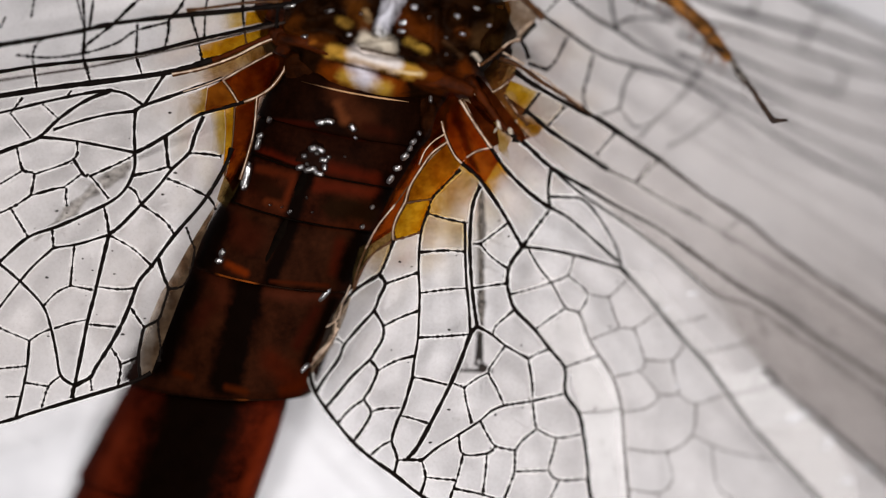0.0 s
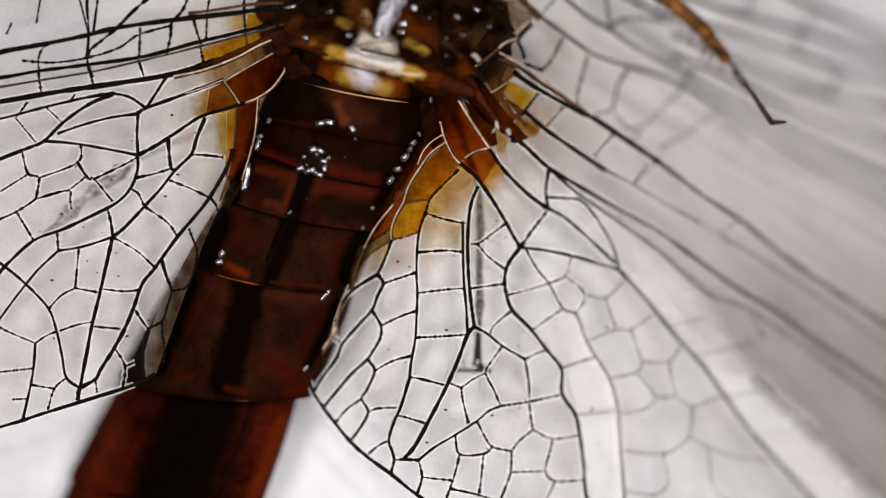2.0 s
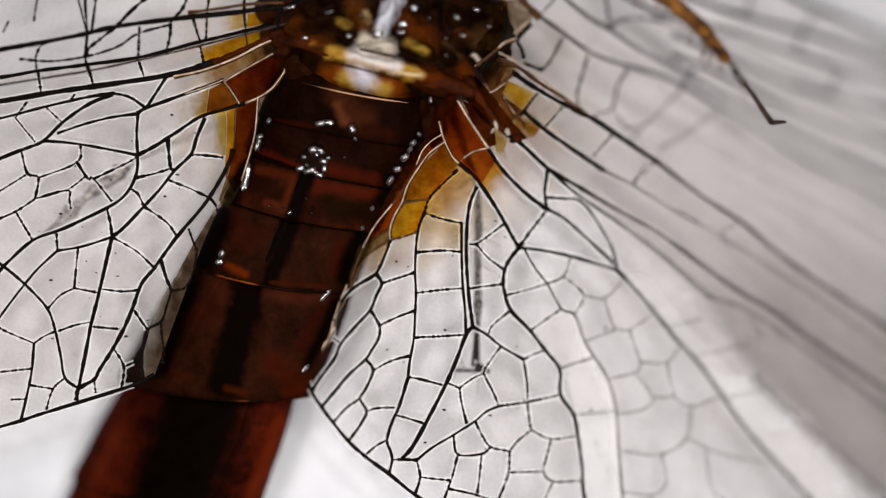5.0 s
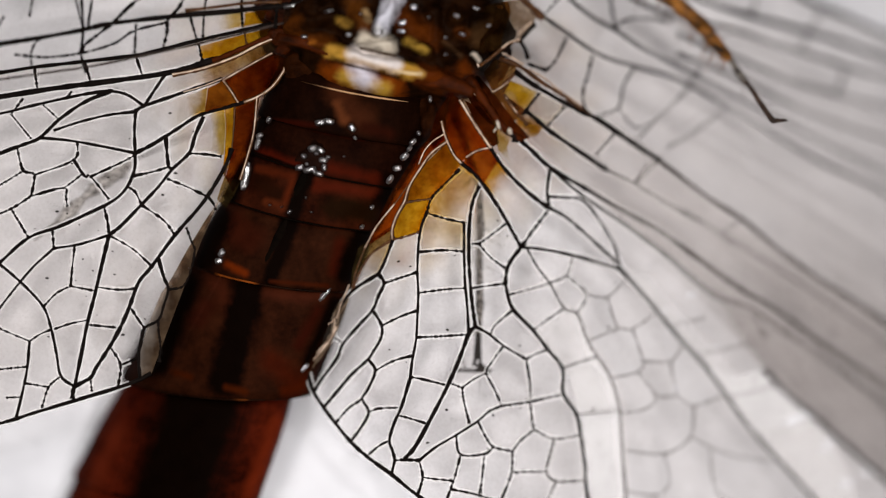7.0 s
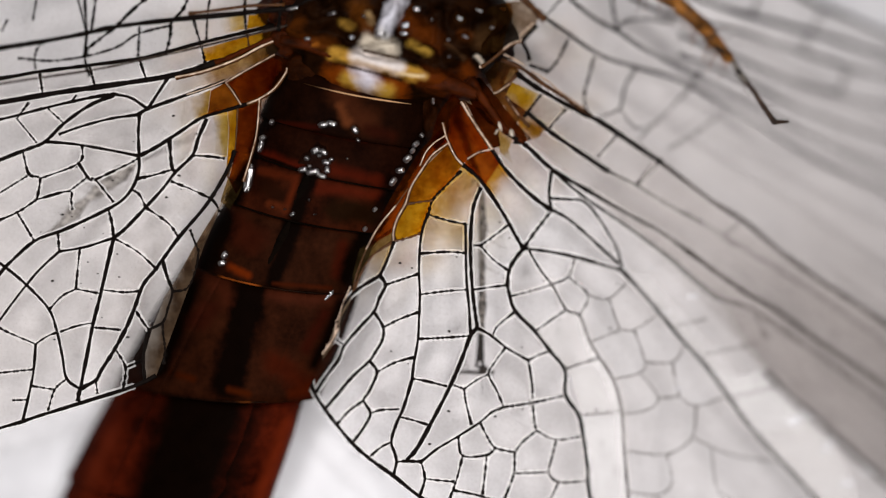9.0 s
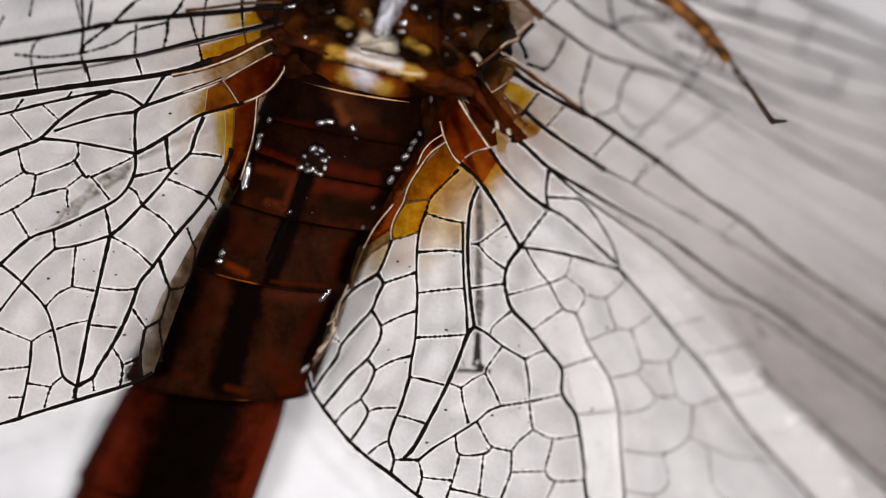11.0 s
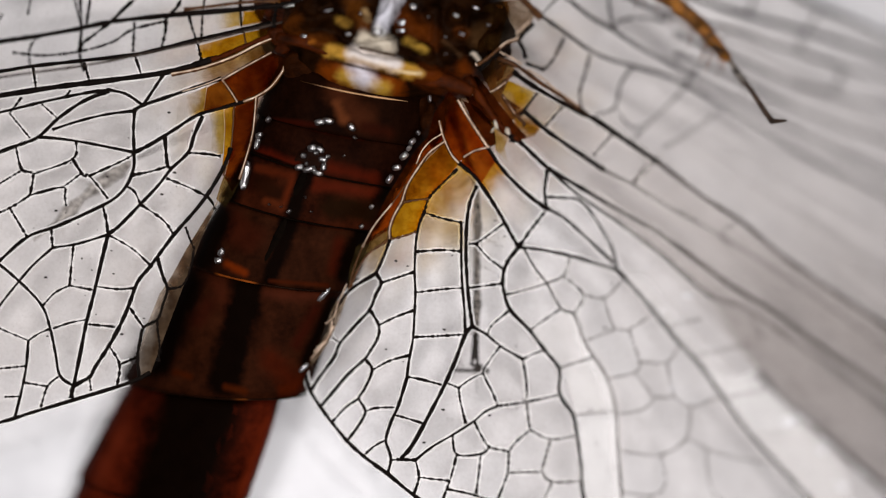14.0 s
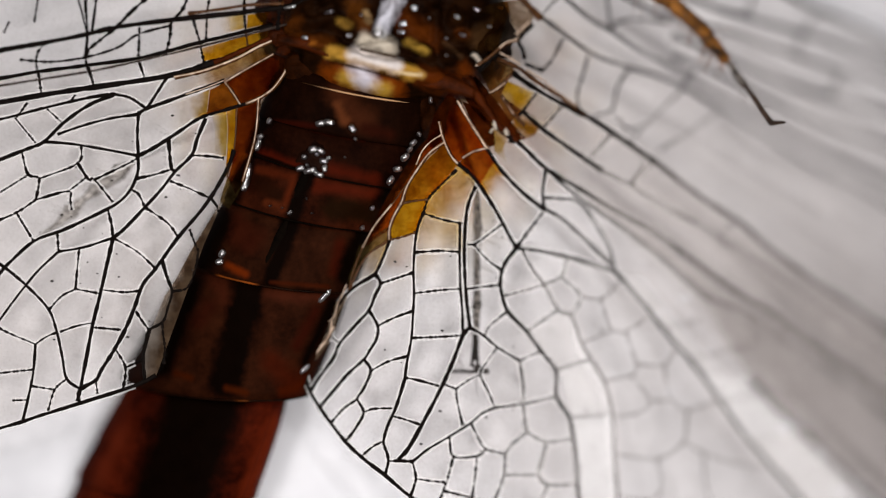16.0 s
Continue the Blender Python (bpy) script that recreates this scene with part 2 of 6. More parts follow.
OLIVE_A = wing_film("olive_film_a", (0.36, 0.2, 0.06), (0.62, 0.44, 0.2), 2.0, ((0, 0.31, -1.62, -0.44), 0.12, 0.75))
STRAW_F = wing_film("straw_film_f", (0.72, 0.46, 0.08), (0.9, 0.72, 0.34), 2.0, ((-1.25, -0.13, -1.25, -0.41), 0.1, 0.7))
LEMON_A = wing_film("lemon_film_a", (0.7, 0.46, 0.05), (0.9, 0.7, 0.22), 2.0, ((-1.42, -1.63, -1.43, -2.82), 0.05, 0.42))
RUSSET_A = wing_film("russet_film_a", (0.24, 0.06, 0.004), (0.44, 0.15, 0.012), 3.0)
OCHRE_A = wing_film("ochre_film_a", (0.5, 0.3, 0.04), (0.72, 0.52, 0.16), 2.0, ((-1.91, -1.06, -1.97, -1.68), 0.05, 0.5))
RUSSET_B = wing_film("russet_film_b", (0.36, 0.07, 0.005), (0.58, 0.17, 0.014), 3.0)
OCHRE_B = wing_film("ochre_film_b", (0.66, 0.36, 0.02), (0.86, 0.56, 0.1), 2.0, ((1.00, -2.08, 0.58, -2.72), 0.05, 0.55))
GOLD_B = wing_film("gold_film_b", (0.5, 0.17, 0.003), (0.84, 0.4, 0.02), 2.0)
SAND_B = wing_film("sand_film_b", (0.76, 0.52, 0.12), (0.92, 0.78, 0.42), 2.0, ((-0.31, -2.31, -0.87, -3.00), 0.3, 1.3))
FAWN_B = wing_film("fawn_film_b", (0.82, 0.7, 0.46), (0.92, 0.84, 0.66), 2.0, ((-1.07, -3.61, -0.07, -3.85), 0.1, 0.9))
PALE_B = wing_film("pale_straw_film_b", (0.94, 0.89, 0.79), (0.98, 0.95, 0.89), 1.0)
YOLK_B = wing_film("yolk_film_b", (0.62, 0.36, 0.004), (0.86, 0.58, 0.05), 2.0, ((1.35, -0.04, 1.59, -0.32), 0.12, 0.5), (0.84, 0.7, 0.4))
HONEY_B = wing_film("honey_film_b", (0.5, 0.24, 0.01), (0.74, 0.45, 0.06), 2.0, ((1.56, -0.99, 1.93, -1.24), 0.02, 0.34), (0.92, 0.85, 0.72))
BUFF_B = wing_film("buff_film_b", (0.62, 0.4, 0.08), (0.85, 0.66, 0.28), 2.0, ((0.88, -1.13, 1.10, -1.68), 0.05, 0.42), (0.94, 0.9, 0.82))
BROWN = wing_film("brown_film", (0.18, 0.065, 0.012), (0.42, 0.2, 0.05), 3.0)
BROWN_A = wing_film("brown_film_a", (0.2, 0.075, 0.008), (0.42, 0.2, 0.04), 3.0, FADE_A)
SMOKE = wing_film("brown_smoky_film", (0.3, 0.2, 0.12), (0.6, 0.5, 0.4), 2.0)
# brown of the blurred flank and its shadow, painted as film
FLANK_A = wing_film("flank_shade_film_a", (0.13, 0.07, 0.036), (0.34, 0.22, 0.13), 15.0, ((-1.88, -4.81, -2.23, -5.58), (-2.23, -5.58, -3.23, -8.75), 0.2, 0.85), (0.8, 0.71, 0.62), 0.7)
FLANK = wing_film("smoky_film", (0.42, 0.32, 0.22), (0.85, 0.76, 0.66), 3.0)

paper, pt, pp, _ = material("white_sheet")
pt.links.new(ramp(pt, noise_of(pt, 1 / (2.2 * MM), 4.0, 0.55), (0.3, (0.68, 0.685, 0.71)), (0.7, (0.79, 0.795, 0.82))), pp.inputs["Base Color"])
pp.inputs["Roughness"].default_value = 0.5
bump(pt, pp, noise_of(pt, 1 / (0.6 * MM), 5.0), 0.15 * MM, 0.5)


pale_edge = back_skin("pale_edge", (0.03, 0.012, 0.004), (((0.42, 0.24, 0.12), (-2.68, 4.40, -1.29, 4.04), 0.0, 1.0), ), 0.35, 0.1, 0.4)
HINGE_MARKS = (
    ((0.06875, 0.0175, 0.001875), (-4.37, 5.83, -3.06, 5.49), 0.0, 0.34),
    ((0.2, 0.0625, 0.0075), (-3.98, 5.61, -3.44, 5.55), 0.0, 0.12),
    ((0.05625, 0.015, 0.001875), (-4.67, 6.07, -3.91, 6.17), 0.0, 0.3),
    ((0.075, 0.015, 0.0015), (-0.65, 4.70, 0.79, 4.36), 0.04, 0.4),
    ((0.0875, 0.0175, 0.0015), (0.59, 4.87, 1.45, 3.87), 0.0, 0.34),
    ((0.0375, 0.0175, 0.0075), (0.03, 5.58, 0.48, 5.18), 0.0, 0.12),
    ((0.0625, 0.01875, 0.0025), (-2.39, 6.53, -2.05, 5.98), 0.0, 0.42),
    ((0.0625, 0.01375, 0.00125), (-0.95, 6.13, -0.37, 5.67), 0.0, 0.5),
    ((0.02, 0.007, 0.001), (0.32, 6.30, 0.44, 6.24), 0.0, 0.2))
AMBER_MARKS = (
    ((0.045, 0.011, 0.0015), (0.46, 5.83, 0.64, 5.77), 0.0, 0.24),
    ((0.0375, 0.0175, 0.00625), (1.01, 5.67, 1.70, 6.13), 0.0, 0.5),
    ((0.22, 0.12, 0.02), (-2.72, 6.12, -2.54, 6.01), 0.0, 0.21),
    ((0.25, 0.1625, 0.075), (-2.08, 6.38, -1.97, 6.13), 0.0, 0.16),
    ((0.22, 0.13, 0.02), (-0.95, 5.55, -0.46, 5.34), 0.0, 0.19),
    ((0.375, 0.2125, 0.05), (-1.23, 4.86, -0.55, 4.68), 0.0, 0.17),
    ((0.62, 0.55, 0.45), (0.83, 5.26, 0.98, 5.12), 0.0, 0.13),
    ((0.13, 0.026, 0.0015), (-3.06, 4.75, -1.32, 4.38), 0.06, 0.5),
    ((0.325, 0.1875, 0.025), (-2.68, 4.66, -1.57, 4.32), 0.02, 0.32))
# cream plates, with the lamps' whitish glare painted into their middles and the keel
CREAM_GLARE_MARKS = (
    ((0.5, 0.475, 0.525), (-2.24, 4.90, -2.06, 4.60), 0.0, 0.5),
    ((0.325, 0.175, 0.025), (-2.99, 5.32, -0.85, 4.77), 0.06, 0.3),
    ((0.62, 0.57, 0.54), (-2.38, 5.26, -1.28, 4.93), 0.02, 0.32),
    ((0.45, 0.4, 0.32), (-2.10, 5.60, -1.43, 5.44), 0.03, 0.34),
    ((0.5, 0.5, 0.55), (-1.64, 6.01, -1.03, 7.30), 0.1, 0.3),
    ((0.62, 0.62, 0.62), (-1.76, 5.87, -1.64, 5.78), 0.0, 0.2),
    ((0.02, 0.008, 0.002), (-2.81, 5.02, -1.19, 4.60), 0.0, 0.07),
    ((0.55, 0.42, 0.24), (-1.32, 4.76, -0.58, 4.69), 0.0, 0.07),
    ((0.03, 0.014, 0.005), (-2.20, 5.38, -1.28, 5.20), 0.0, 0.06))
plated_skin = back_skin("plated_cuticle", (0.0065, 0.0021, 0.0005), HINGE_MARKS + AMBER_MARKS + CREAM_GLARE_MARKS, 0.5, 0.012, 0.45, 1.2, 0.35)
rim_spots = back_skin("rim_spots", (0.006, 0.002, 0.0008), (((0.17, 0.042, 0.006), (-5.95, -3.80, -5.56, -3.86), 0.1, 0.4), ), 0.35)
rim_spots_b = back_skin("rim_spots_b", (0.006, 0.002, 0.0008), (((0.15, 0.036, 0.005), (-7.47, -3.47, -7.11, -3.56), 0.1, 0.4), ), 0.35)
rim_spots_c = back_skin("rim_spots_c", (0.006, 0.002, 0.0008), (((0.18, 0.042, 0.006), (-5.91, -0.48, -5.36, -0.73), 0.1, 0.45), ), 0.35)


# ---- building helpers ----
def mesh_of(name, bm):
    me = bpy.data.meshes.new(name)
    bmesh.ops.recalc_face_normals(bm, faces=bm.faces)
    bm.to_mesh(me)
    bm.free()
    for f in me.polygons:
        f.use_smooth = True
    return me


def part(name, bm, mat, parent, label=""):
    me = mesh_of(name, bm)
    me.materials.append(mat)
    ob = new(name, me)
    ob.parent = parent
    return tagged(ob, label)


def spline(points, steps=5):
    """A smooth line through the points (Catmull-Rom)."""
    if len(points) < 3:
        return list(points)
    p = [points[0] * 2 - points[1], *points, points[-1] * 2 - points[-2]]
    made = []
    for i in range(1, len(p) - 2):
        for k in range(steps):
            u = k / steps
            made.append(0.5 * (2 * p[i] + (p[i + 1] - p[i - 1]) * u + (2 * p[i - 1] - 5 * p[i] + 4 * p[i + 1] - p[i + 2]) * u * u
                               + (3 * p[i] - p[i - 1] - 3 * p[i + 1] + p[i + 2]) * u ** 3))
    return made + [points[-1]]


def tube(bm, line, radii, sides=6, flat=1.0):
    """A round bar along a line, its ends closed."""
    rings, n = [], len(line)
    for i, c in enumerate(line):
        along = (line[min(i + 1, n - 1)] - line[max(i - 1, 0)]).normalized()
        side = along.cross(Vector((0, 0, 1)))
        side = side.normalized() if side.length > 1e-6 else Vector((1, 0, 0))
        up = side.cross(along)
        r = radii[i] if isinstance(radii, list) else radii
        rings.append([bm.verts.new(c + side * math.cos(math.tau * k / sides) * r + up * math.sin(math.tau * k / sides) * r * flat)
                      for k in range(sides)])
    for a, b in zip(rings, rings[1:]):
        for k in range(sides):
            bm.faces.new((a[k], a[(k + 1) % sides], b[(k + 1) % sides], b[k]))
    bm.faces.new(rings[0])
    bm.faces.new(rings[-1])


def pairs(flat, z=0.0):
    return [Vector((x, y, z)) * MM for x, y in zip(flat[::2], flat[1::2])]


VEIN_LINES = {}


def vein(wing, width, mat, flat, name="vein", above=0.0):
    """One vein: a tapering tube, thickened where it meets its neighbours."""
    ends = pairs(flat, above + 0.01 if name == "pale_crest" else above)
    far = sum((q - p).length for p, q in zip(ends, ends[1:])) / MM / (len(ends) - 1)
    beaded = name == "cross_vein" and far < 1.5
    steps = max(4, min(16, int(far / 0.055))) if beaded or name == "pale_crest" else 5
    line = spline(ends if len(ends) > 2 else [ends[0], (ends[0] + ends[1]) / 2, ends[1]], steps)
    rng = random.Random(round(flat[0] * 97 + flat[1] * 31 + len(flat)))
    n = len(line)
    radii = []
    for i in range(n):
        end = min(i, n - 1 - i) / max(1, n - 1)
        knobby = rng.choice((0.5, 0.7, 1.0, 1.15, 1.3)) if beaded else rng.uniform(0.72, 1.05) if name == "pale_crest" else rng.uniform(0.8, 1.2)
        radii.append(width * (1.0 if beaded else 0.91) * MM * (1.0 + 0.25 * math.exp(-end * 14)) * knobby)
    if width > 0.15:
        radii = [r * (1 - 0.65 * i / (n - 1)) for i, r in enumerate(radii)]
    VEIN_LINES.setdefault(wing, []).append(line)
    bm = bmesh.new()
    tube(bm, line, radii, 6, 0.9)
    ob = part(name, bm, mat, wing)
    if mat is dark and wing in (hind_wing_a, hind_wing_b) and name not in ("wing_tip_edge", "leading_edge"):
        painted_halo(ob, line, radii, rng)
    return ob


def painted_halo(ob, line, radii, rng):
    """A pale sharpening halo, painted as strips of film on both sides of a vein."""
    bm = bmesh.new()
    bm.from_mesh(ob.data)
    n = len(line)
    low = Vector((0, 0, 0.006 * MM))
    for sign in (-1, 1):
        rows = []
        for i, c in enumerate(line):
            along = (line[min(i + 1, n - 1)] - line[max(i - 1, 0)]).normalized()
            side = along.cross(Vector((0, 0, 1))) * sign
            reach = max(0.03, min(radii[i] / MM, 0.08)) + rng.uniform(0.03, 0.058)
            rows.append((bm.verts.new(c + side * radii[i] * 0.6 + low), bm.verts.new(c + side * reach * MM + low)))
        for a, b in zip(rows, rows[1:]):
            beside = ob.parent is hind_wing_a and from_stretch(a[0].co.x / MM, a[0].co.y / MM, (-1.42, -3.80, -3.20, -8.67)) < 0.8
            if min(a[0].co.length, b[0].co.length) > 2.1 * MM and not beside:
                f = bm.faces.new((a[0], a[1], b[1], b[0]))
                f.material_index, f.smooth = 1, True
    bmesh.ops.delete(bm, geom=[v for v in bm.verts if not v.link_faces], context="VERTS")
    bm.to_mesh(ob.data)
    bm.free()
    ob.data.materials.append(halo_film)


def inside(xs, ys, ring):
    """Which of the grid's points lie inside the ring of points."""
    hit = np.zeros(xs.shape, bool)
    for a, b in zip(ring, ring[1:] + ring[:1]):
        if a.y != b.y:
            hit ^= ((a.y > ys) != (b.y > ys)) & (xs < (b.x - a.x) * (ys - a.y) / (b.y - a.y) + a.x)
    return hit


def film_cells(wing, ring, mat, x0, x1):
    """The film between x0 and x1 (millimetres), cut along the veins into cells, each hanging a little between its veins."""
    step = 0.05 * MM
    y0, y1 = min(p.y for p in ring) - step, max(p.y for p in ring) + step
    nx, ny = round((x1 - x0) * MM / step), math.ceil((y1 - y0) / step)
    xs, ys = np.meshgrid(x0 * MM + (np.arange(nx) + 0.5) * step, y0 + (np.arange(ny) + 0.5) * step, indexing="ij")
    film = inside(xs, ys, ring)
    wall = ~film
    for line in VEIN_LINES[wing]:
        for a, b in zip(line, line[1:]):
            n = max(2, int((b - a).length / step * 2))
            for k in range(n + 1):
                p = a + (b - a) * k / n
                i, j = int((p.x - x0 * MM) / step), int((p.y - y0) / step)
                wall[max(0, i - 2):max(0, i + 3), max(0, j - 2):max(0, j + 3)] = True
    label = np.zeros((nx, ny), int)
    count = 0
    for i, j in zip(*np.nonzero(~wall)):
        if label[i, j]:
            continue
        count += 1
        label[i, j] = count
        todo = [(i, j)]
        while todo:
            u, v = todo.pop()
            for p, q in ((u + 1, v), (u - 1, v), (u, v + 1), (u, v - 1)):
                if 0 <= p < nx and 0 <= q < ny and not wall[p, q] and not label[p, q]:
                    label[p, q] = count
                    todo.append((p, q))
    for small in [k for k in range(1, count + 1) if (label == k).sum() < 6]:
        label[label == small] = 0
    open_film = label > 0
    for _ in range(60):
        bare = film & (label == 0)
        if not bare.any():
            break
        for axis, shift in ((0, 1), (0, -1), (1, 1), (1, -1)):
            label = np.where(film & (label == 0), np.roll(label, shift, axis), label)
    depth = np.zeros((nx, ny))
    core = open_film.copy()
    for _ in range(7):
        depth += core
        core = core & np.roll(core, 1, 0) & np.roll(core, -1, 0) & np.roll(core, 1, 1) & np.roll(core, -1, 1)
    sag = np.zeros((nx + 1, ny + 1))
    sag[1:-1, 1:-1] = (depth[1:, 1:] + depth[:-1, 1:] + depth[1:, :-1] + depth[:-1, :-1]) / 4
    for k in range(1, count + 1):
        us, vs = np.nonzero((label == k) & film)
        if not len(us):
            continue
        index, verts, faces = {}, [], []
        for u, v in zip(us.tolist(), vs.tolist()):
            face = []
            for p, q in ((u, v), (u + 1, v), (u + 1, v + 1), (u, v + 1)):
                if (p, q) not in index:
                    index[p, q] = len(verts)
                    verts.append((x0 * MM + p * step, y0 + q * step, -0.008 * MM * sag[p, q]))
                face.append(index[p, q])
            faces.append(face)
        me = bpy.data.meshes.new("wing_cell")
        me.from_pydata(verts, [], faces)
        me.polygons.foreach_set("use_smooth", [True] * len(faces))
        me.materials.append(mat)
        ob = new("wing_cell", me)
        ob.parent = wing


def membrane(wing, flat, mat, x0=None, x1=None):
    """The wing's clear film inside its outline: cell by cell between x0 and x1, one sheet beyond."""
    ring = spline(pairs(flat) + [pairs(flat)[0]], 4)[:-1]
    bm = bmesh.new()
    verts = [bm.verts.new(v) for v in ring]
    edges = [bm.edges.new((a, b)) for a, b in zip(verts, verts[1:] + verts[:1])]
    bmesh.ops.triangle_fill(bm, edges=edges, use_beauty=True)
    if x0 is not None:
        film_cells(wing, ring, mat, x0, x1)
        cut, way = (x0, 1) if min(v.x for v in ring) < x0 * MM else (x1, -1)
        bmesh.ops.bisect_plane(bm, geom=bm.verts[:] + bm.edges[:] + bm.faces[:], plane_co=(cut * MM, 0, 0), plane_no=(way, 0, 0), clear_outer=True)
    return part("membrane", bm, mat, wing, "clear glossy film")


def ellipsoid(bm, x, y, z, rx, ry, rz, turn=0.0, rough=0.0, power=1.0):
    """A lumpy rounded plate, in millimetres, turned about the vertical."""
    made = bmesh.ops.create_icosphere(bm, subdivisions=4, radius=1.0)["verts"]
    m = Matrix.Rotation(radians(turn), 4, "Z")
    for v in made:
        k = 1 + rough * noise.noise(v.co * 2.3 + Vector((x, y, z)))
        c = Vector([math.copysign(abs(u) ** power, u) * r * k for u, r in zip(v.co, (rx, ry, rz))])
        v.co = (m @ c + Vector((x, y, z))) * MM


def mm_pose(x, y, z, rx, ry, rz):
    return pose(x * MM, y * MM, z * MM, rx, ry, rz)


# ---- the white sheet under the insect ----
FLOOR = -3.4
bm = bmesh.new()
bmesh.ops.create_grid(bm, x_segments=90, y_segments=90, size=0.15)
for v in bm.verts:
    v.co.z = 0.12 * MM * noise.noise(v.co * 160) - 0.1 * MM
me = mesh_of("ground", bm)
me.materials.append(paper)
ground = tagged(new("ground", me), "white matt paper sheet under the insect", "sheet", kind="structure")
ground.location = (0, 0, FLOOR * MM)

# ---- the dragonfly ----
dragonfly = tagged(new("dragonfly"), "dark red dragonfly with clear net-veined wings, amber at their roots", "dragonfly")

# abdomen: overlapping rings, from the thorax to the tail
RINGS = ((-4.67, 5.19, 0.02, 4.28, -1.0, -1.0, 1.3), (-5.27, 3.78, -0.51, 2.84, -1.2, -1.1, 1.45), (-5.59, 2.78, -1.21, 1.68, -1.3, -1.1, 1.5),
         (-6.32, 1.51, -1.86, 0.49, -1.6, -1.2, 1.6), (-7.39, -0.34, -2.58, -1.19, -2.0, -1.2, 1.6), (-9.40, -3.74, -3.81, -4.11, -2.8, -1.4, 1.6),
         (-10.73, -6.65, -5.42, -7.16, -3.0, -1.6, 1.4), (-12.12, -10.36, -7.60, -10.87, -3.1, -2.2, 1.2), (-13.13, -12.88, -9.78, -13.38, -3.1, -2.6, 1.0),
         (-13.46, -14.38, -11.28, -14.72, -3.05, -2.8, 0.8))
NARROW = (-9.24, -3.81, -4.35, -4.21, -2.8, -1.5, 1.45)  # front of the ring that slips under its neighbour


def ring_point(sec, u, lift=1.0, grow=1.0):
    """A point on the back of the abdomen: u runs over it from -1 to 1."""
    lx, ly, rx, ry, zl, zr, h = sec
    c, half = Vector(((lx + rx) / 2, (ly + ry) / 2, 0)), Vector(((rx - lx) / 2, (ry - ly) / 2, 0))
    back = Vector((half.y, -half.x, 0)).normalized()
    p = c + half * u * grow + back * 0.2 * (1 - u * u)
    p.z = (zl + zr) / 2 + (zr - zl) / 2 * u + h * lift * max(0.0, 1 - abs(u) ** 3.0) ** 0.6
    return p


def between(a, b, s):
    return tuple(p + (q - p) * s for p, q in zip(a, b))


def shell(a, b, us, lift, bulge, belly, full=True):
    """The skin of one ring over the given spread of u, closed below."""
    bm = bmesh.new()
    rows = []
    for i in range(13):
        s = i / 12
        sec = between(a, b, s)
        flare = lift + 0.03 * s ** 4 - 0.04 * (1 - s) ** 4 + bulge * math.sin(math.pi * s)
        ring = []
        for u in us:
            sink = 0.0 if full else 0.03 * max(0.0, (0.6 - abs(u)) / 0.18)
            p = ring_point(sec, u, flare - sink, 1 + (flare - 1) * 0.7)
            p.z += 0.025 * noise.noise(p * 1.7) + 0.01 * noise.noise(p * 6)
            ring.append(p)
        for k in range(1, 12):
            u = us[-1] + (us[0] - us[-1]) * k / 12
            p = ring_point(sec, u, 0.0, 0.95)
            p.z = max(FLOOR + 0.02, p.z - belly * (1 - u ** 4) ** 0.5)
            ring.append(p)
        rows.append([bm.verts.new(p * MM) for p in ring])
    n = len(rows[0])
    for r, q in zip(rows, rows[1:]):
        for k in range(n):
            bm.faces.new((r[k], r[(k + 1) % n], q[(k + 1) % n], q[k]))
    bm.faces.new(rows[0])
    bm.faces.new(rows[-1])
    return bm


def strip(parent, sec_a, sec_b, u0, u1, raise_by, mat, name, label, wide=0.05):
    """A low ridge that runs along the abdomen's back."""
    line = []
    for i in range(9):
        s = i / 8
        p = ring_point(between(sec_a, sec_b, s), u0 + (u1 - u0) * s)
        p.z += raise_by
        line.append(p * MM)
    bm = bmesh.new()
    tube(bm, line, [wide * MM * (0.25 + 0.7 * math.sin(math.pi * k / 8) ** 0.5 + 0.1 * noise.noise(p * 900)) for k, p in enumerate(line)], 10, 0.25)
    return part(name, bm, mat, parent, label)


def rear_rim(parent, sec, mat, wide, u0=-0.97, u1=0.97):
    """The thin rim at the rear of a ring."""
    line = []
    for k in range(33):
        u = u0 + (u1 - u0) * k / 32
        line.append(ring_point(sec, u, 1.035, 1.02) * MM)
    bm = bmesh.new()
    tube(bm, line, [wide * MM * (0.75 + 0.25 * math.sin(math.pi * k / 32) + 0.3 * noise.noise(p * 1500)) for k, p in enumerate(line)], 6, 0.6)
    return part("rear_rim", bm, mat, parent, "thin rim with orange spots" if mat is not black else "thin dark rim")


FULL = [-1 + k / 15 for k in range(31)]
ring_segments, flanks = [], []
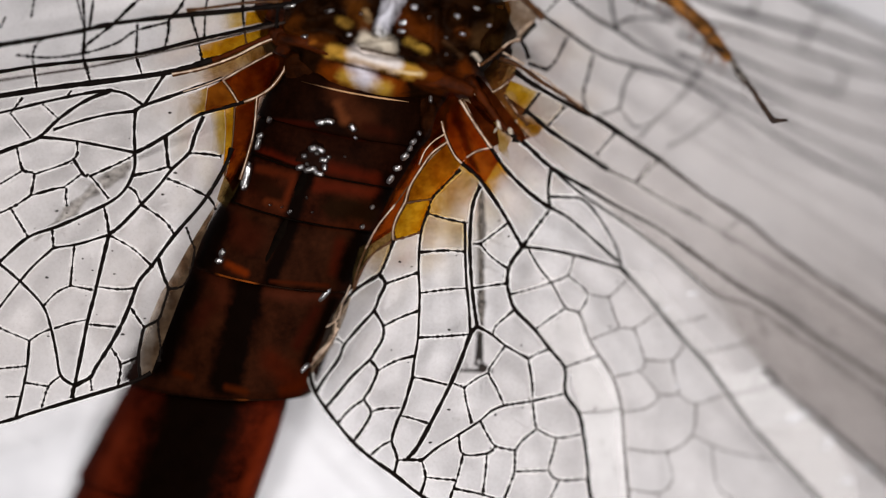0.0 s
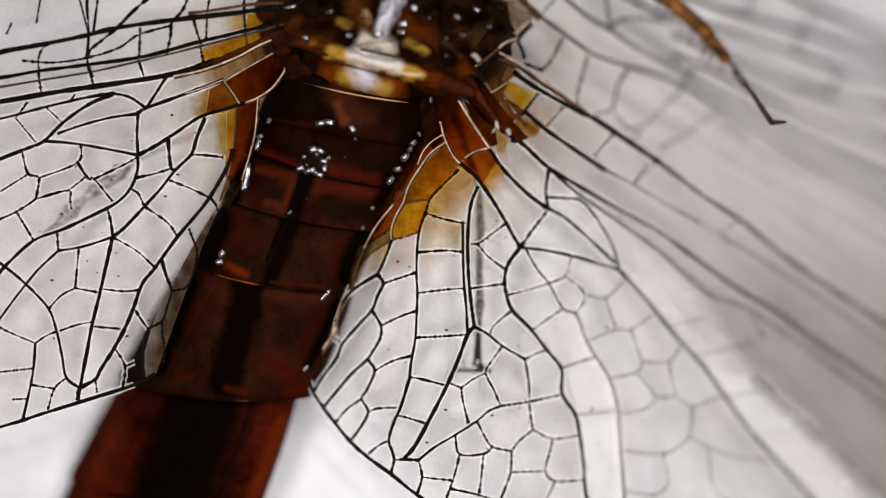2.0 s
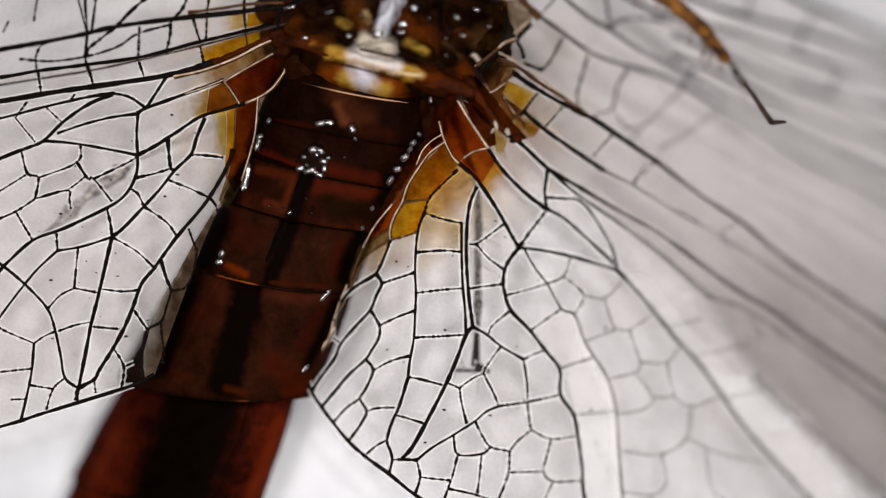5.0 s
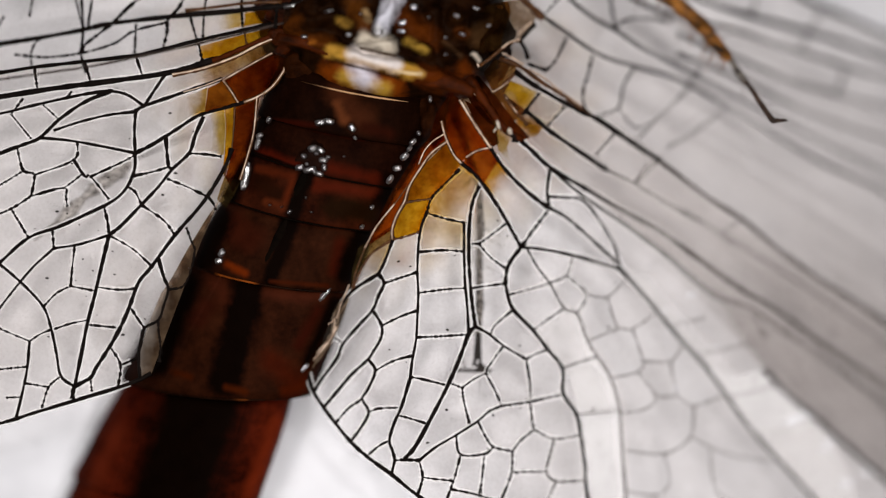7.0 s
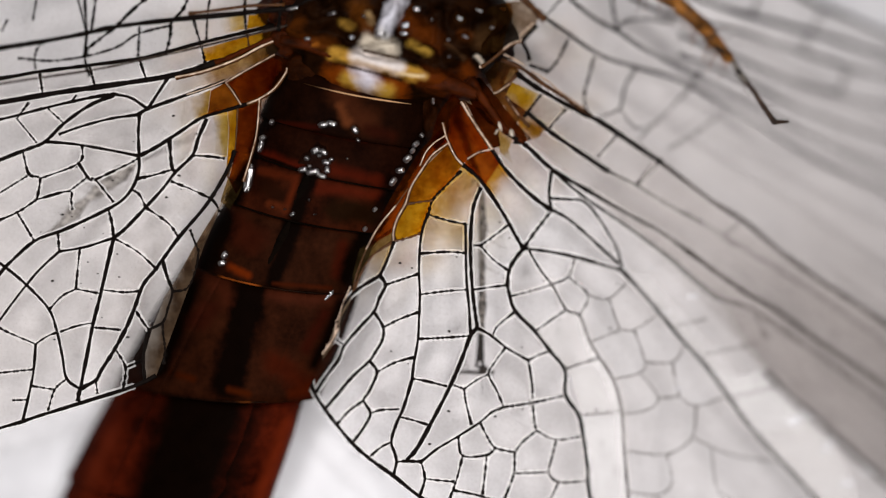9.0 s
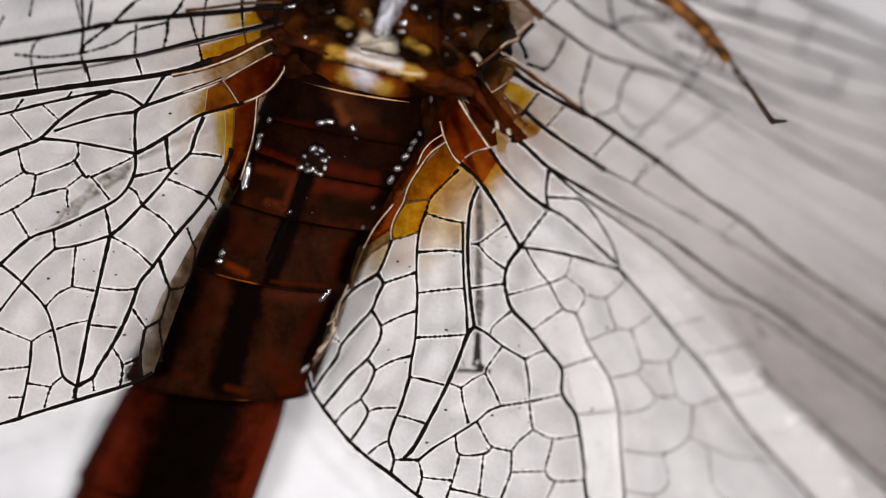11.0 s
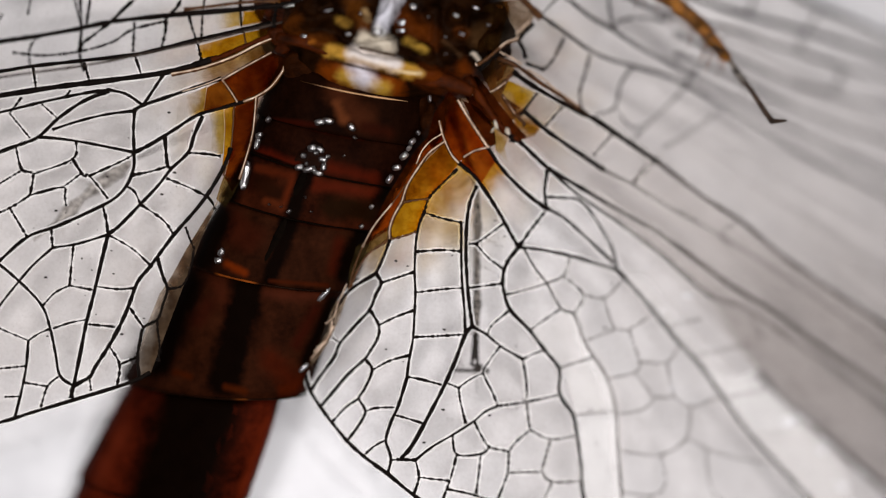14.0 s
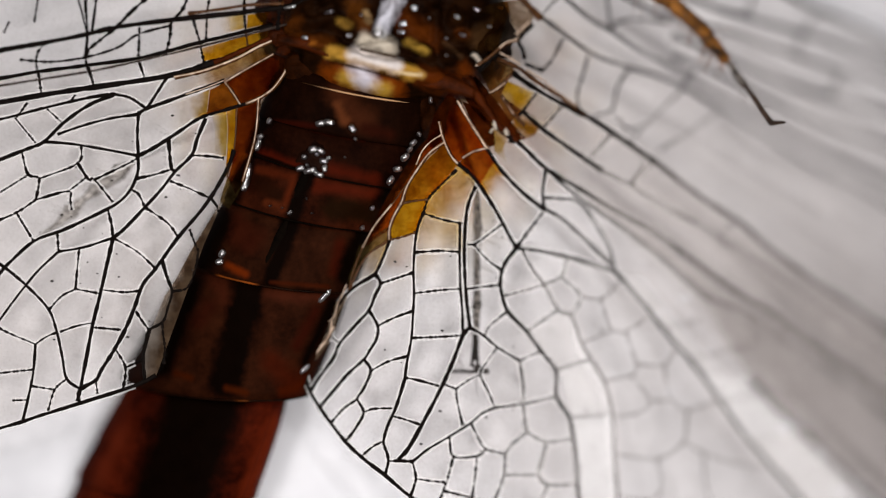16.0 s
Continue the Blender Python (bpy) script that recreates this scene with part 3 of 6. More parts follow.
for i in range(len(RINGS) - 1):
    front, rear = (NARROW if i == 5 else RINGS[i]), RINGS[i + 1]
    moving = i in (4, 5, 6)
    seg = part("abdomen_segment", shell(front, rear, FULL if not moving else [u * 0.9 for u in FULL], 1.0, 0.02, 1.35),
               BACKS[min(i, 5)], dragonfly, "glossy dark red-brown ring" if i < 4 else "blackish ring with red flanks")
    ring_segments.append(seg)
    if i in (2, 3):
        u0, u1 = ((-0.12, -0.06), (-0.05, -0.02))[i - 2]
        strip(seg, front, rear, u0, u1, -0.01, black, "keel", "black ridge along the back", 0.16)
    if i == 3:
        rear_rim(seg, rear, rim_spots_c, 0.03)
    elif i == 4:
        rear_rim(seg, rear, rim_spots_b, 0.03, -0.97, -0.22)
        rear_rim(seg, rear, rim_spots, 0.03, -0.24, 0.97)
    elif i > 0:
        rear_rim(seg, rear, black, 0.024)
    if moving:
        for sign in (-1, 1):
            us = [sign * (0.42 + 0.58 * k / 14) for k in range(15)]
            us = us if sign > 0 else us[::-1]
            plate = part("flank_plate", shell(front, rear, us, 1.008, 0.02, 1.2, False), BACKS[min(i, 5)], seg,
                         "red side plate" if i > 4 else "dark red side plate")
            flanks.append((plate, i, sign))

# polished facets added along the back, tilted to the ring lamps to make highlights
def knob(x, y, z, ax, ay, rx, ry, turn):
    bm = bmesh.new()
    ellipsoid(bm, x * 0.01, 0, 0, rx * 0.9, ry * 0.86, 0.12, turn, 0.14, 0.76)
    bm.transform(mm_pose(x, y, z, ax, ay, 0))
    part("knob", bm, bead_skin, dragonfly, "small polished black facet added for a highlight")


knob(-4.69, 3.52, 0.2, -2.5, 1.7, 0.1, 0.08, 60)
knob(-4.95, 3.10, 0.1, -3.2, 2.2, 0.12, 0.08, 20)
knob(-5.00, 2.88, 0.1, -3.6, 2.3, 0.2, 0.09, 75)
knob(-5.35, 2.00, -0.1, 1.4, -3.6, 0.44, 0.13, 78)
knob(-3.29, 3.43, 0.4, -2.6, -0.6, 0.16, 0.10, 10)
knob(-3.06, 3.46, 0.4, -2.6, -1.0, 0.17, 0.10, -10)
knob(-2.43, 3.29, 0.42, -2.8, -2.1, 0.14, 0.10, -50)
knob(-2.35, 3.01, 0.4, -3.3, -2.2, 0.07, 0.05, -30)
knob(-6.03, -0.11, -0.25, -2.2, -2.5, 0.13, 0.1, 60)
knob(-6.11, -0.33, -0.3, -2.5, -2.4, 0.13, 0.1, 10)
knob(-0.65, 3.18, 0.0, -3.0, 4.0, 0.07, 0.08, 50)
knob(-0.81, 2.94, 0.0, -3.4, 4.3, 0.13, 0.08, 40)
knob(-0.90, 2.76, 0.0, -3.7, 4.4, 0.1, 0.07, 50)
knob(-1.04, 2.54, 0.0, -4.1, -4.4, 0.15, 0.1, 40)
knob(-1.24, 2.22, 0.0, -4.6, -4.0, 0.14, 0.09, 10)
knob(-1.43, 1.91, 0.0, -5.1, -3.7, 0.15, 0.09, 55)
knob(-1.93, 1.15, -0.1, -6.4, -2.9, 0.08, 0.06, 40)
knob(-2.20, 0.61, -0.1, -7.3, -2.4, 0.08, 0.06, 40)
knob(-3.23, -1.27, -0.2, -4.0, -7.0, 0.3, 0.08, 48)
knob(-4.12, 1.01, 0.28, -0.3, -5.5, 0.09, 0.06, 45)
knob(-3.82, -3.31, -0.5, 1.5, -6.0, 0.2, 0.08, 45)
knob(-0.34, 4.09, 0.2, -1.5, 3.5, 0.06, 0.12, 0)
knob(-2.64, 2.51, 0.33, -4.1, -1.7, 0.05, 0.03, 0)
knob(-3.52, 1.00, 0.33, -0.3, -6.5, 0.04, 0.03, 0)
knob(-3.67, 1.39, 0.36, -6.0, 0.1, 0.03, 0.04, 0)
knob(-4.66, 1.20, 0.26, 0.1, -4.6, 0.04, 0.03, 0)
knob(-4.33, 1.14, 0.3, -0.0, -5.2, 0.04, 0.02, 20)
# a ring of facets imitates the ring lamps' reflection on the boss
knob(-3.50, 2.73, 0.36, -3.8, -0.2, 0.14, 0.11, 20)
knob(-3.29, 2.69, 0.36, -3.8, -0.6, 0.15, 0.09, -30)
knob(-3.39, 2.59, 0.36, -4.0, -0.4, 0.08, 0.06, 0)
knob(-3.73, 2.52, 0.36, -4.1, 0.2, 0.09, 0.08, 0)
knob(-3.21, 2.41, 0.36, -4.3, -0.7, 0.14, 0.09, -10)
knob(-3.07, 2.49, 0.36, -4.2, -1.0, 0.08, 0.06, 0)
knob(-3.84, 2.21, 0.36, -4.6, 0.3, 0.14, 0.09, 10)
knob(-3.58, 2.15, 0.36, -4.7, -0.1, 0.20, 0.09, 15)
knob(-3.33, 2.04, 0.36, -4.9, -0.5, 0.15, 0.08, -15)
knob(-3.18, 2.21, 0.36, -4.6, -0.8, 0.09, 0.12, 0)
knob(-3.65, 2.30, 0.36, -4.5, 0.0, 0.06, 0.06, 0)
knob(-3.44, 2.12, 0.36, -4.8, -0.3, 0.08, 0.11, 30)
bm = bmesh.new()
ellipsoid(bm, -3.5, 2.46, 0.215, 0.5, 0.48, 0.15, 0, 0.3)
part("boss", bm, boss_skin, dragonfly, "smooth dark swelling on the back")
line = [ring_point(between(RINGS[0], RINGS[1], 0.21), -0.6 + 1.25 * k / 20, 1.02) * MM for k in range(21)]
bm = bmesh.new()
tube(bm, line, [0.022 * MM * (0.3 + math.sin(math.pi * k / 20)) * (1 + 0.5 * noise.noise(p * 3000)) for k, p in enumerate(line)], 6, 0.7)
part("pale_rim", bm, pale_edge, ring_segments[0], "thin pale rim")

# the back of the thorax stands over the wings
LIFT = Matrix.Translation((0, 0, EYE * MM)) @ Matrix.Scale(1 - 0.35 / EYE, 4) @ Matrix.Translation((0, 0, -EYE * MM))

# thorax: the front is a dark dome; the back between the wings is ridged and plated
bm = bmesh.new()
ellipsoid(bm, -0.76, 11.33, -1.05, 3.6, 4.2, 2.3, -14, 0.12)
part("thorax", bm, thorax_skin, dragonfly, "dark brown domed thorax")
PLATE_RIDGES = (((-2.07, 5.55, -1.43, 5.49), 0.2, 0.3),
                ((-2.81, 5.29, -0.85, 4.80), 0.24, 0.34),
                ((-2.94, 4.81, -1.41, 4.48), 0.36, 0.32),
                ((-1.70, 5.93, -1.03, 7.30), 0.26, 0.5),
                ((-4.37, 5.80, -2.98, 5.52), 0.2, 0.3),
                ((-4.55, 6.13, -3.01, 6.29), 0.26, 0.4),
                ((-2.72, 6.07, -2.48, 5.98), 0.2, 0.3),
                ((-1.01, 5.58, -0.40, 5.34), 0.17, 0.32),
                ((-1.29, 4.91, -0.55, 4.65), 0.12, 0.24),
                ((-0.65, 4.79, 0.79, 4.29), 0.3, 0.38),
                ((0.09, 5.34, 1.20, 5.09), 0.2, 0.34))
HINGE_RIDGES = (((0.31, 6.32, 0.46, 6.24), 0.2, 0.3),
                ((0.47, 5.83, 0.60, 5.73), 0.19, 0.3),
                ((-2.26, 6.19, -2.11, 5.98), 0.28, 0.28),
                ((-0.95, 6.13, -0.70, 5.83), 0.3, 0.3),
                ((0.94, 6.07, 1.78, 6.49), 0.3, 0.4),
                ((-4.08, 5.09, -3.23, 5.02), 0.3, 0.2),
                ((-3.74, 6.43, -2.94, 6.58), 0.14, 0.3),
                ((0.86, 5.27, 1.45, 5.18), 0.12, 0.36),
                ((0.65, 5.07, 1.48, 3.99), 0.22, 0.36),
                ((-0.29, 6.46, -0.21, 5.61), 0.22, 0.2),
                ((-4.66, 6.55, -3.43, 6.70), 0.2, 0.36),
                ((-1.37, 5.44, 0.09, 4.52), 0.1, 0.14))
RIDGES = PLATE_RIDGES + HINGE_RIDGES
MOUND = (-1.36, 6.33)


def from_stretch(x, y, line):
    ax, ay, bx, by = line
    u = max(0.0, min(1.0, ((x - ax) * (bx - ax) + (y - ay) * (by - ay)) / ((bx - ax) ** 2 + (by - ay) ** 2)))
    return math.hypot(x - ax - u * (bx - ax), y - ay - u * (by - ay))


def thorax_height(x, y):
    """The height, in millimetres, of the back of the thorax between the wings."""
    r = min(1.0, math.hypot((x - MOUND[0]) / 3.35, (y - MOUND[1]) / 2.45))
    z = -2.5 + 2.8 * (1 - r ** 7) ** 0.5
    q = Vector((x, y, 0.0))
    dx, dy = (0.16 * noise.noise(q * 1.9 + Vector((k, 0, 3))) + 0.07 * noise.noise(q * 4.5 + Vector((0, k, 7))) for k in (2, 9))
    rise = max(h * math.exp(-((from_stretch(x + dx, y + dy, line) / w) ** 2)) for line, w, h in RIDGES)
    return z + rise + 0.05 * noise.noise(q * 2.2) + 0.02 * noise.noise(q * 6.5)


bm = bmesh.new()
rings = []
for i in range(1, 91):
    ring = []
    for k in range(160):
        a = math.tau * k / 160
        x, y = MOUND[0] + 3.35 * i / 90 * math.cos(a), MOUND[1] + 2.45 * i / 90 * math.sin(a)
        ring.append(bm.verts.new(Vector((x, y, thorax_height(x, y))) * MM))
    rings.append(ring)
for r, q in zip(rings, rings[1:]):
    for k in range(160):
        bm.faces.new((r[k], r[(k + 1) % 160], q[(k + 1) % 160], q[k]))
bm.faces.new(rings[0])
bm.faces.new([bm.verts.new(v.co - Vector((0, 0, 0.6 * MM))) for v in rings[-1]])
bm.transform(LIFT)
part("thorax_back", bm, plated_skin, dragonfly, "ridged brown back with amber plates, cream plates and painted glare")
FILL = ((-3.86, 5.06, -0.6, 0.75, 0.6, 0.8, 12), (-0.3, 3.8, -0.8, 0.45, 0.85, 0.9, 0), (0.84, 5.01, -0.9, 0.5, 0.5, 0.6, 0), (0.2, 4.62, -0.75, 0.62, 0.42, 0.8, -30),
        (-4.40, 5.91, -0.7, 0.7, 0.6, 0.8, 0), (1.15, 5.98, -0.4, 0.8, 0.9, 0.8, 20), (-4.48, 6.65, -0.5, 0.7, 0.6, 0.8, 0))
for k, (x, y, z, rx, ry, rz, turn) in enumerate(FILL):
    bm = bmesh.new()
    ellipsoid(bm, x, y, z, rx, ry, rz, turn, 0.22)
    if k in (2, 3, 4, 6):
        part("wing_muscle_hump", bm, hinge_skin, dragonfly, "red-brown hump at a wing's root")
    else:
        part("wing_muscle_hump", bm, hump_skin, dragonfly, "dark hump at a wing's root")
STALKS = (((-2.83, 5.43, 0.1, -3.57, 5.58, 0.3, -4.53, 5.78, 0.15), 0.26, 0.12), ((-0.91, 4.76, 0.0, 0.09, 4.55, 0.26, 0.86, 4.26, 0.25), 0.26, 0.16))
for flat, thick, thin in STALKS:
    line = spline([Vector(flat[k:k + 3]) * MM for k in (0, 3, 6)], 9)
    n = len(line)
    bm = bmesh.new()
    tube(bm, line, [(thick + (thin - thick) * i / (n - 1)) * MM * (1 + 0.3 * noise.noise(p * 1200)) for i, p in enumerate(line)], 12, 0.6)
    bm.transform(LIFT)
    part("wing_hinge", bm, hinge_skin, dragonfly, "dark brown hinge at a wing's root")


def glint(x, y, ax, ay, rx, ry, turn):
    bm = bmesh.new()
    ellipsoid(bm, x * 0.01, 0, 0, rx * 1.0, ry * 1.0, 0.1, turn, 0.14, 0.74)
    bm.transform(LIFT @ mm_pose(x, y, thorax_height(x, y) - 0.03, ax, ay, 0))
    part("knob", bm, bead_skin, dragonfly, "small polished facet added for a highlight")


# more added facets, for the highlights on the thorax
glint(-3.72, 5.77, 1.3, 0.1, 0.1, 0.06, 0)
glint(-2.52, 5.80, 1.4, -1.9, 0.09, 0.06, 0)
glint(-1.07, 6.12, 2.0, -4.4, 0.13, 0.09, 10)
glint(-1.10, 5.90, 1.6, -4.3, 0.14, 0.06, 0)
glint(-0.78, 6.58, 2.7, 4.3, 0.12, 0.1, 0)
glint(0.37, 6.30, 2.3, 2.3, 0.1, 0.06, -30)
glint(0.52, 5.81, 1.4, 2.0, 0.1, 0.05, -20)
glint(1.24, 6.07, 1.9, 0.8, 0.08, 0.05, 0)
glint(0.08, 5.75, 1.3, 2.8, 0.06, 0.05, 0)
glint(0.90, 6.56, 2.7, 1.4, 0.12, 0.06, -20)
glint(1.54, 6.65, 2.8, 0.3, 0.1, 0.06, 0)
glint(0.09, 5.26, 0.5, 2.8, 0.05, 0.04, 0)
glint(-1.74, 5.83, 1.5, -3.3, 0.15, 0.09, 0)
glint(-4.11, 6.62, 2.8, 0.7, 0.2, 0.05, 10)
glint(-0.37, 6.29, 2.2, 3.6, 0.05, 0.05, 0)
glint(-2.20, 6.36, 2.4, -2.5, 0.05, 0.05, 0)
glint(-3.04, 6.41, 2.4, -1.1, 0.14, 0.03, 15)


def wing_root(name, m, label):
    ob = new(name)
    ob.parent = dragonfly
    ob.matrix_basis = m
    return tagged(ob, label)


HOME_A, HOME_B = mm_pose(-4.56, 5.44, 0, 0, 2, 0), mm_pose(0.55, 4.48, 0.28, 0, -13, 0)
HOME_C, HOME_D = mm_pose(-4.19, 6.44, 0.50, 2, 3, 0), mm_pose(1.31, 5.81, 0.60, 5, -21, 0)
hind_wing_a = wing_root("hind_wing", HOME_A, "clear hind wing with black veins, amber root")
hind_wing_b = wing_root("hind_wing", HOME_B, "clear hind wing with black veins, red-brown root panels")
fore_wing_a = wing_root("fore_wing", HOME_C, "clear fore wing lying over the hind wing")
fore_wing_b = wing_root("fore_wing", HOME_D, "clear fore wing raised towards the lens")

vein(hind_wing_a, 0.055, dark, (-0.15, 0.74, -1.39, 0.46, -2.31, 0.25, -3.69, -0.10, -5.23, -0.30, -6.60, -0.46, -7.51, -0.61, -9.34, -0.85), "leading_edge")
vein(hind_wing_a, 0.085, dark, (-26.95, -6.03, -21.05, -3.98, -15.07, -2.71, -9.34, -1.55, -7.51, -1.27, -5.99, -1.03, -4.46, -0.83, -3.08, -0.63, -2.31, -0.44, -1.70, -0.23))
vein(hind_wing_a, 0.075, russet, (-1.76, -0.26, -1.39, -0.13, -0.77, 0.15, 0, 0.46))
vein(hind_wing_a, 0.068, brown, (0.22, 0.45, -0.46, 0.18, -1.08, -0.14, -1.69, -0.38, -2.23, -0.54, -2.85, -0.66))
vein(hind_wing_a, 0.036, pale, (0.22, 0.45, -0.46, 0.18, -1.08, -0.14, -1.69, -0.38, -2.23, -0.54, -2.85, -0.66), "pale_crest", 0.031)
vein(hind_wing_a, 0.058, dark, (-1.48, -0.77, -2.23, -1.03, -2.94, -1.28, -3.63, -1.52, -3.86, -1.66))
vein(hind_wing_a, 0.05, dark, (-3.62, -1.52, -3.05, -0.65))
vein(hind_wing_a, 0.045, dark, (-4.54, -1.10, -4.08, -1.21, -3.62, -1.52))
vein(hind_wing_a, 0.05, dark, (-25.48, -7.24, -21.05, -5.43, -15.07, -3.67, -9.34, -2.12, -7.51, -1.73, -6.60, -1.50, -5.68, -1.29, -5.07, -1.17, -4.54, -1.10))
vein(hind_wing_a, 0.055, dark, (-4.54, -1.12, -5.23, -1.41, -5.91, -1.88, -6.45, -2.39, -6.90, -2.58, -7.51, -2.81, -9.34, -3.55, -15.07, -6.04, -21.05, -8.46))
vein(hind_wing_a, 0.045, dark, (-3.85, -1.67, -4.61, -1.77, -5.38, -1.96, -6.07, -2.19))
vein(hind_wing_a, 0.045, dark, (-6.45, -2.39, -5.68, -2.46, -4.77, -2.62, -3.85, -2.81))
vein(hind_wing_a, 0.05, dark, (-3.85, -1.67, -3.88, -2.21, -3.86, -2.81))
vein(hind_wing_a, 0.055, dark, (-3.86, -2.81, -3.39, -2.57, -2.77, -2.18, -2.16, -1.79, -1.54, -1.60, -0.89, -1.41))
vein(hind_wing_a, 0.061, brown, (-0.89, -1.41, -0.54, -1.27, -0.15, -1.01, 0.15, -0.62, 0.23, -0.43))
vein(hind_wing_a, 0.032, pale, (-0.89, -1.41, -0.54, -1.27, -0.15, -1.01, 0.15, -0.62, 0.23, -0.43), "pale_crest", 0.027)
vein(hind_wing_a, 0.054, brown, (-0.12, -0.06, -0.77, -0.41, -1.47, -0.81))
vein(hind_wing_a, 0.029, pale, (-0.12, -0.06, -0.77, -0.41, -1.47, -0.81), "pale_crest", 0.025)
vein(hind_wing_a, 0.047, brown, (-1.47, -0.81, -1.26, -1.09, -1.05, -1.43), "cross_vein")
vein(hind_wing_a, 0.025, pale, (-1.47, -0.81, -1.26, -1.09, -1.05, -1.43), "pale_crest", 0.021)
vein(hind_wing_a, 0.052, dark, (-3.86, -2.81, -3.88, -3.26, -4.08, -3.73, -4.46, -4.11, -5.23, -4.50, -5.99, -4.84, -6.75, -5.12, -7.51, -5.78, -8.43, -6.66, -12.06, -8.64, -15.07, -10.77))
vein(hind_wing_a, 0.052, dark, (-2.00, -1.80, -2.23, -2.33, -2.39, -2.80, -2.85, -3.25, -3.23, -3.73, -3.69, -4.22, -4.23, -4.78, -4.57, -5.05))
vein(hind_wing_a, 0.036, dark, (-2.36, -2.81, -1.93, -2.84, -1.51, -2.90), "cross_vein")
vein(hind_wing_a, 0.045, dark, (-3.03, -2.38, -2.96, -3.11, -2.85, -3.25), "cross_vein")
vein(hind_wing_a, 0.04, dark, (-3.91, -3.43, -3.39, -3.32, -2.90, -3.17), "cross_vein")
vein(hind_wing_a, 0.042, dark, (-4.06, -3.73, -3.85, -3.88, -3.69, -4.22), "cross_vein")
vein(hind_wing_a, 0.042, dark, (-4.71, -4.27, -4.61, -4.68, -4.57, -5.05), "cross_vein")
vein(hind_wing_a, 0.042, dark, (-4.57, -5.05, -5.38, -5.30, -6.07, -5.41))
vein(hind_wing_a, 0.042, dark, (-6.07, -5.41, -6.10, -4.89), "cross_vein")
vein(hind_wing_a, 0.038, dark, (-6.07, -5.41, -6.60, -5.89, -6.98, -6.33, -7.36, -6.81, -7.82, -7.43))
vein(hind_wing_a, 0.036, dark, (-5.50, -5.33, -5.56, -5.89, -5.61, -6.44), "cross_vein")
vein(hind_wing_a, 0.034, dark, (-5.61, -6.44, -5.99, -6.63, -6.33, -6.98), "cross_vein")
vein(hind_wing_a, 0.034, dark, (-5.61, -6.44, -4.95, -6.57), "cross_vein")
vein(hind_wing_a, 0.058, dark, (-4.57, -5.05, -4.77, -5.89, -4.95, -6.66, -5.15, -7.43, -5.30, -8.20, -5.44, -8.89, -5.49, -9.19))
vein(hind_wing_a, 0.062, dark, (-1.23, -2.67, -1.33, -2.98, -1.47, -3.29, -1.82, -3.88, -2.16, -4.34, -2.77, -5.04, -3.23, -5.66, -3.46, -5.97, -3.77, -6.35, -4.00, -6.97, -4.23, -7.51, -4.54, -8.08, -4.92, -8.67, -5.07, -8.94, -5.49, -9.19, -5.56, -9.51))
vein(hind_wing_a, 0.036, dark, (-2.99, -3.51, -2.47, -3.72, -1.91, -3.99), "cross_vein")
vein(hind_wing_a, 0.036, dark, (-3.69, -4.22, -3.08, -4.65, -2.80, -5.02), "cross_vein")
vein(hind_wing_a, 0.03, dark, (-4.57, -5.05, -3.92, -5.43, -3.42, -5.89), "cross_vein")
vein(hind_wing_a, 0.034, dark, (-4.95, -6.46, -4.31, -6.54, -3.85, -6.51), "cross_vein")
vein(hind_wing_a, 0.048, dark, (-3.23, -5.69, -3.08, -6.20, -2.96, -6.54, -3.08, -6.97, -3.22, -7.36, -3.60, -7.59, -3.69, -7.90, -3.76, -8.39, -3.72, -8.95))
vein(hind_wing_a, 0.036, dark, (-2.96, -6.54, -2.54, -6.43, -2.31, -5.89, -2.23, -5.43), "cross_vein")
vein(hind_wing_a, 0.036, dark, (-2.47, -4.84, -2.34, -5.19, -2.23, -5.43), "cross_vein")
vein(hind_wing_a, 0.038, dark, (-3.97, -7.05, -3.77, -7.36, -3.60, -7.59), "cross_vein")
vein(hind_wing_a, 0.034, dark, (-3.76, -8.39, -4.23, -8.59), "cross_vein")
vein(hind_wing_a, 0.04, dark, (-4.54, -8.08, -4.26, -8.59, -4.32, -9.19), "cross_vein")
vein(hind_wing_a, 0.034, dark, (-5.18, -7.49, -4.38, -7.57), "cross_vein")
vein(hind_wing_a, 0.03, dark, (-5.07, -8.94, -5.03, -9.31), "cross_vein")
vein(hind_wing_a, 0.045, dark, (-8.12, -5.43, -7.51, -5.86, -6.94, -6.35, -6.36, -6.98, -6.14, -7.58, -5.99, -8.28, -5.87, -8.89, -5.49, -9.19))
vein(hind_wing_a, 0.03, dark, (-6.05, -7.61, -5.61, -7.46, -5.15, -7.37), "cross_vein")
vein(hind_wing_a, 0.03, dark, (-6.72, -7.94, -6.42, -7.74, -6.11, -7.61), "cross_vein")
vein(hind_wing_a, 0.03, dark, (-7.82, -7.43, -7.44, -7.63, -6.72, -7.94), "cross_vein")
vein(hind_wing_a, 0.044, dark, (-6.72, -7.94, -6.78, -8.66, -6.90, -9.28, -7.09, -10.08))
vein(hind_wing_a, 0.032, dark, (-7.82, -8.73, -6.78, -8.63), "cross_vein")
vein(hind_wing_a, 0.03, dark, (-6.84, -9.08, -6.20, -9.19), "cross_vein")
vein(hind_wing_a, 0.036, dark, (-5.87, -8.89, -6.20, -9.19, -6.39, -9.77), "cross_vein")
vein(hind_wing_a, 0.03, dark, (-6.95, -9.46, -7.36, -9.47), "cross_vein")
vein(hind_wing_a, 0.04, dark, (-7.06, -2.68, -6.90, -3.27, -6.60, -3.41, -6.68, -3.98), "cross_vein")
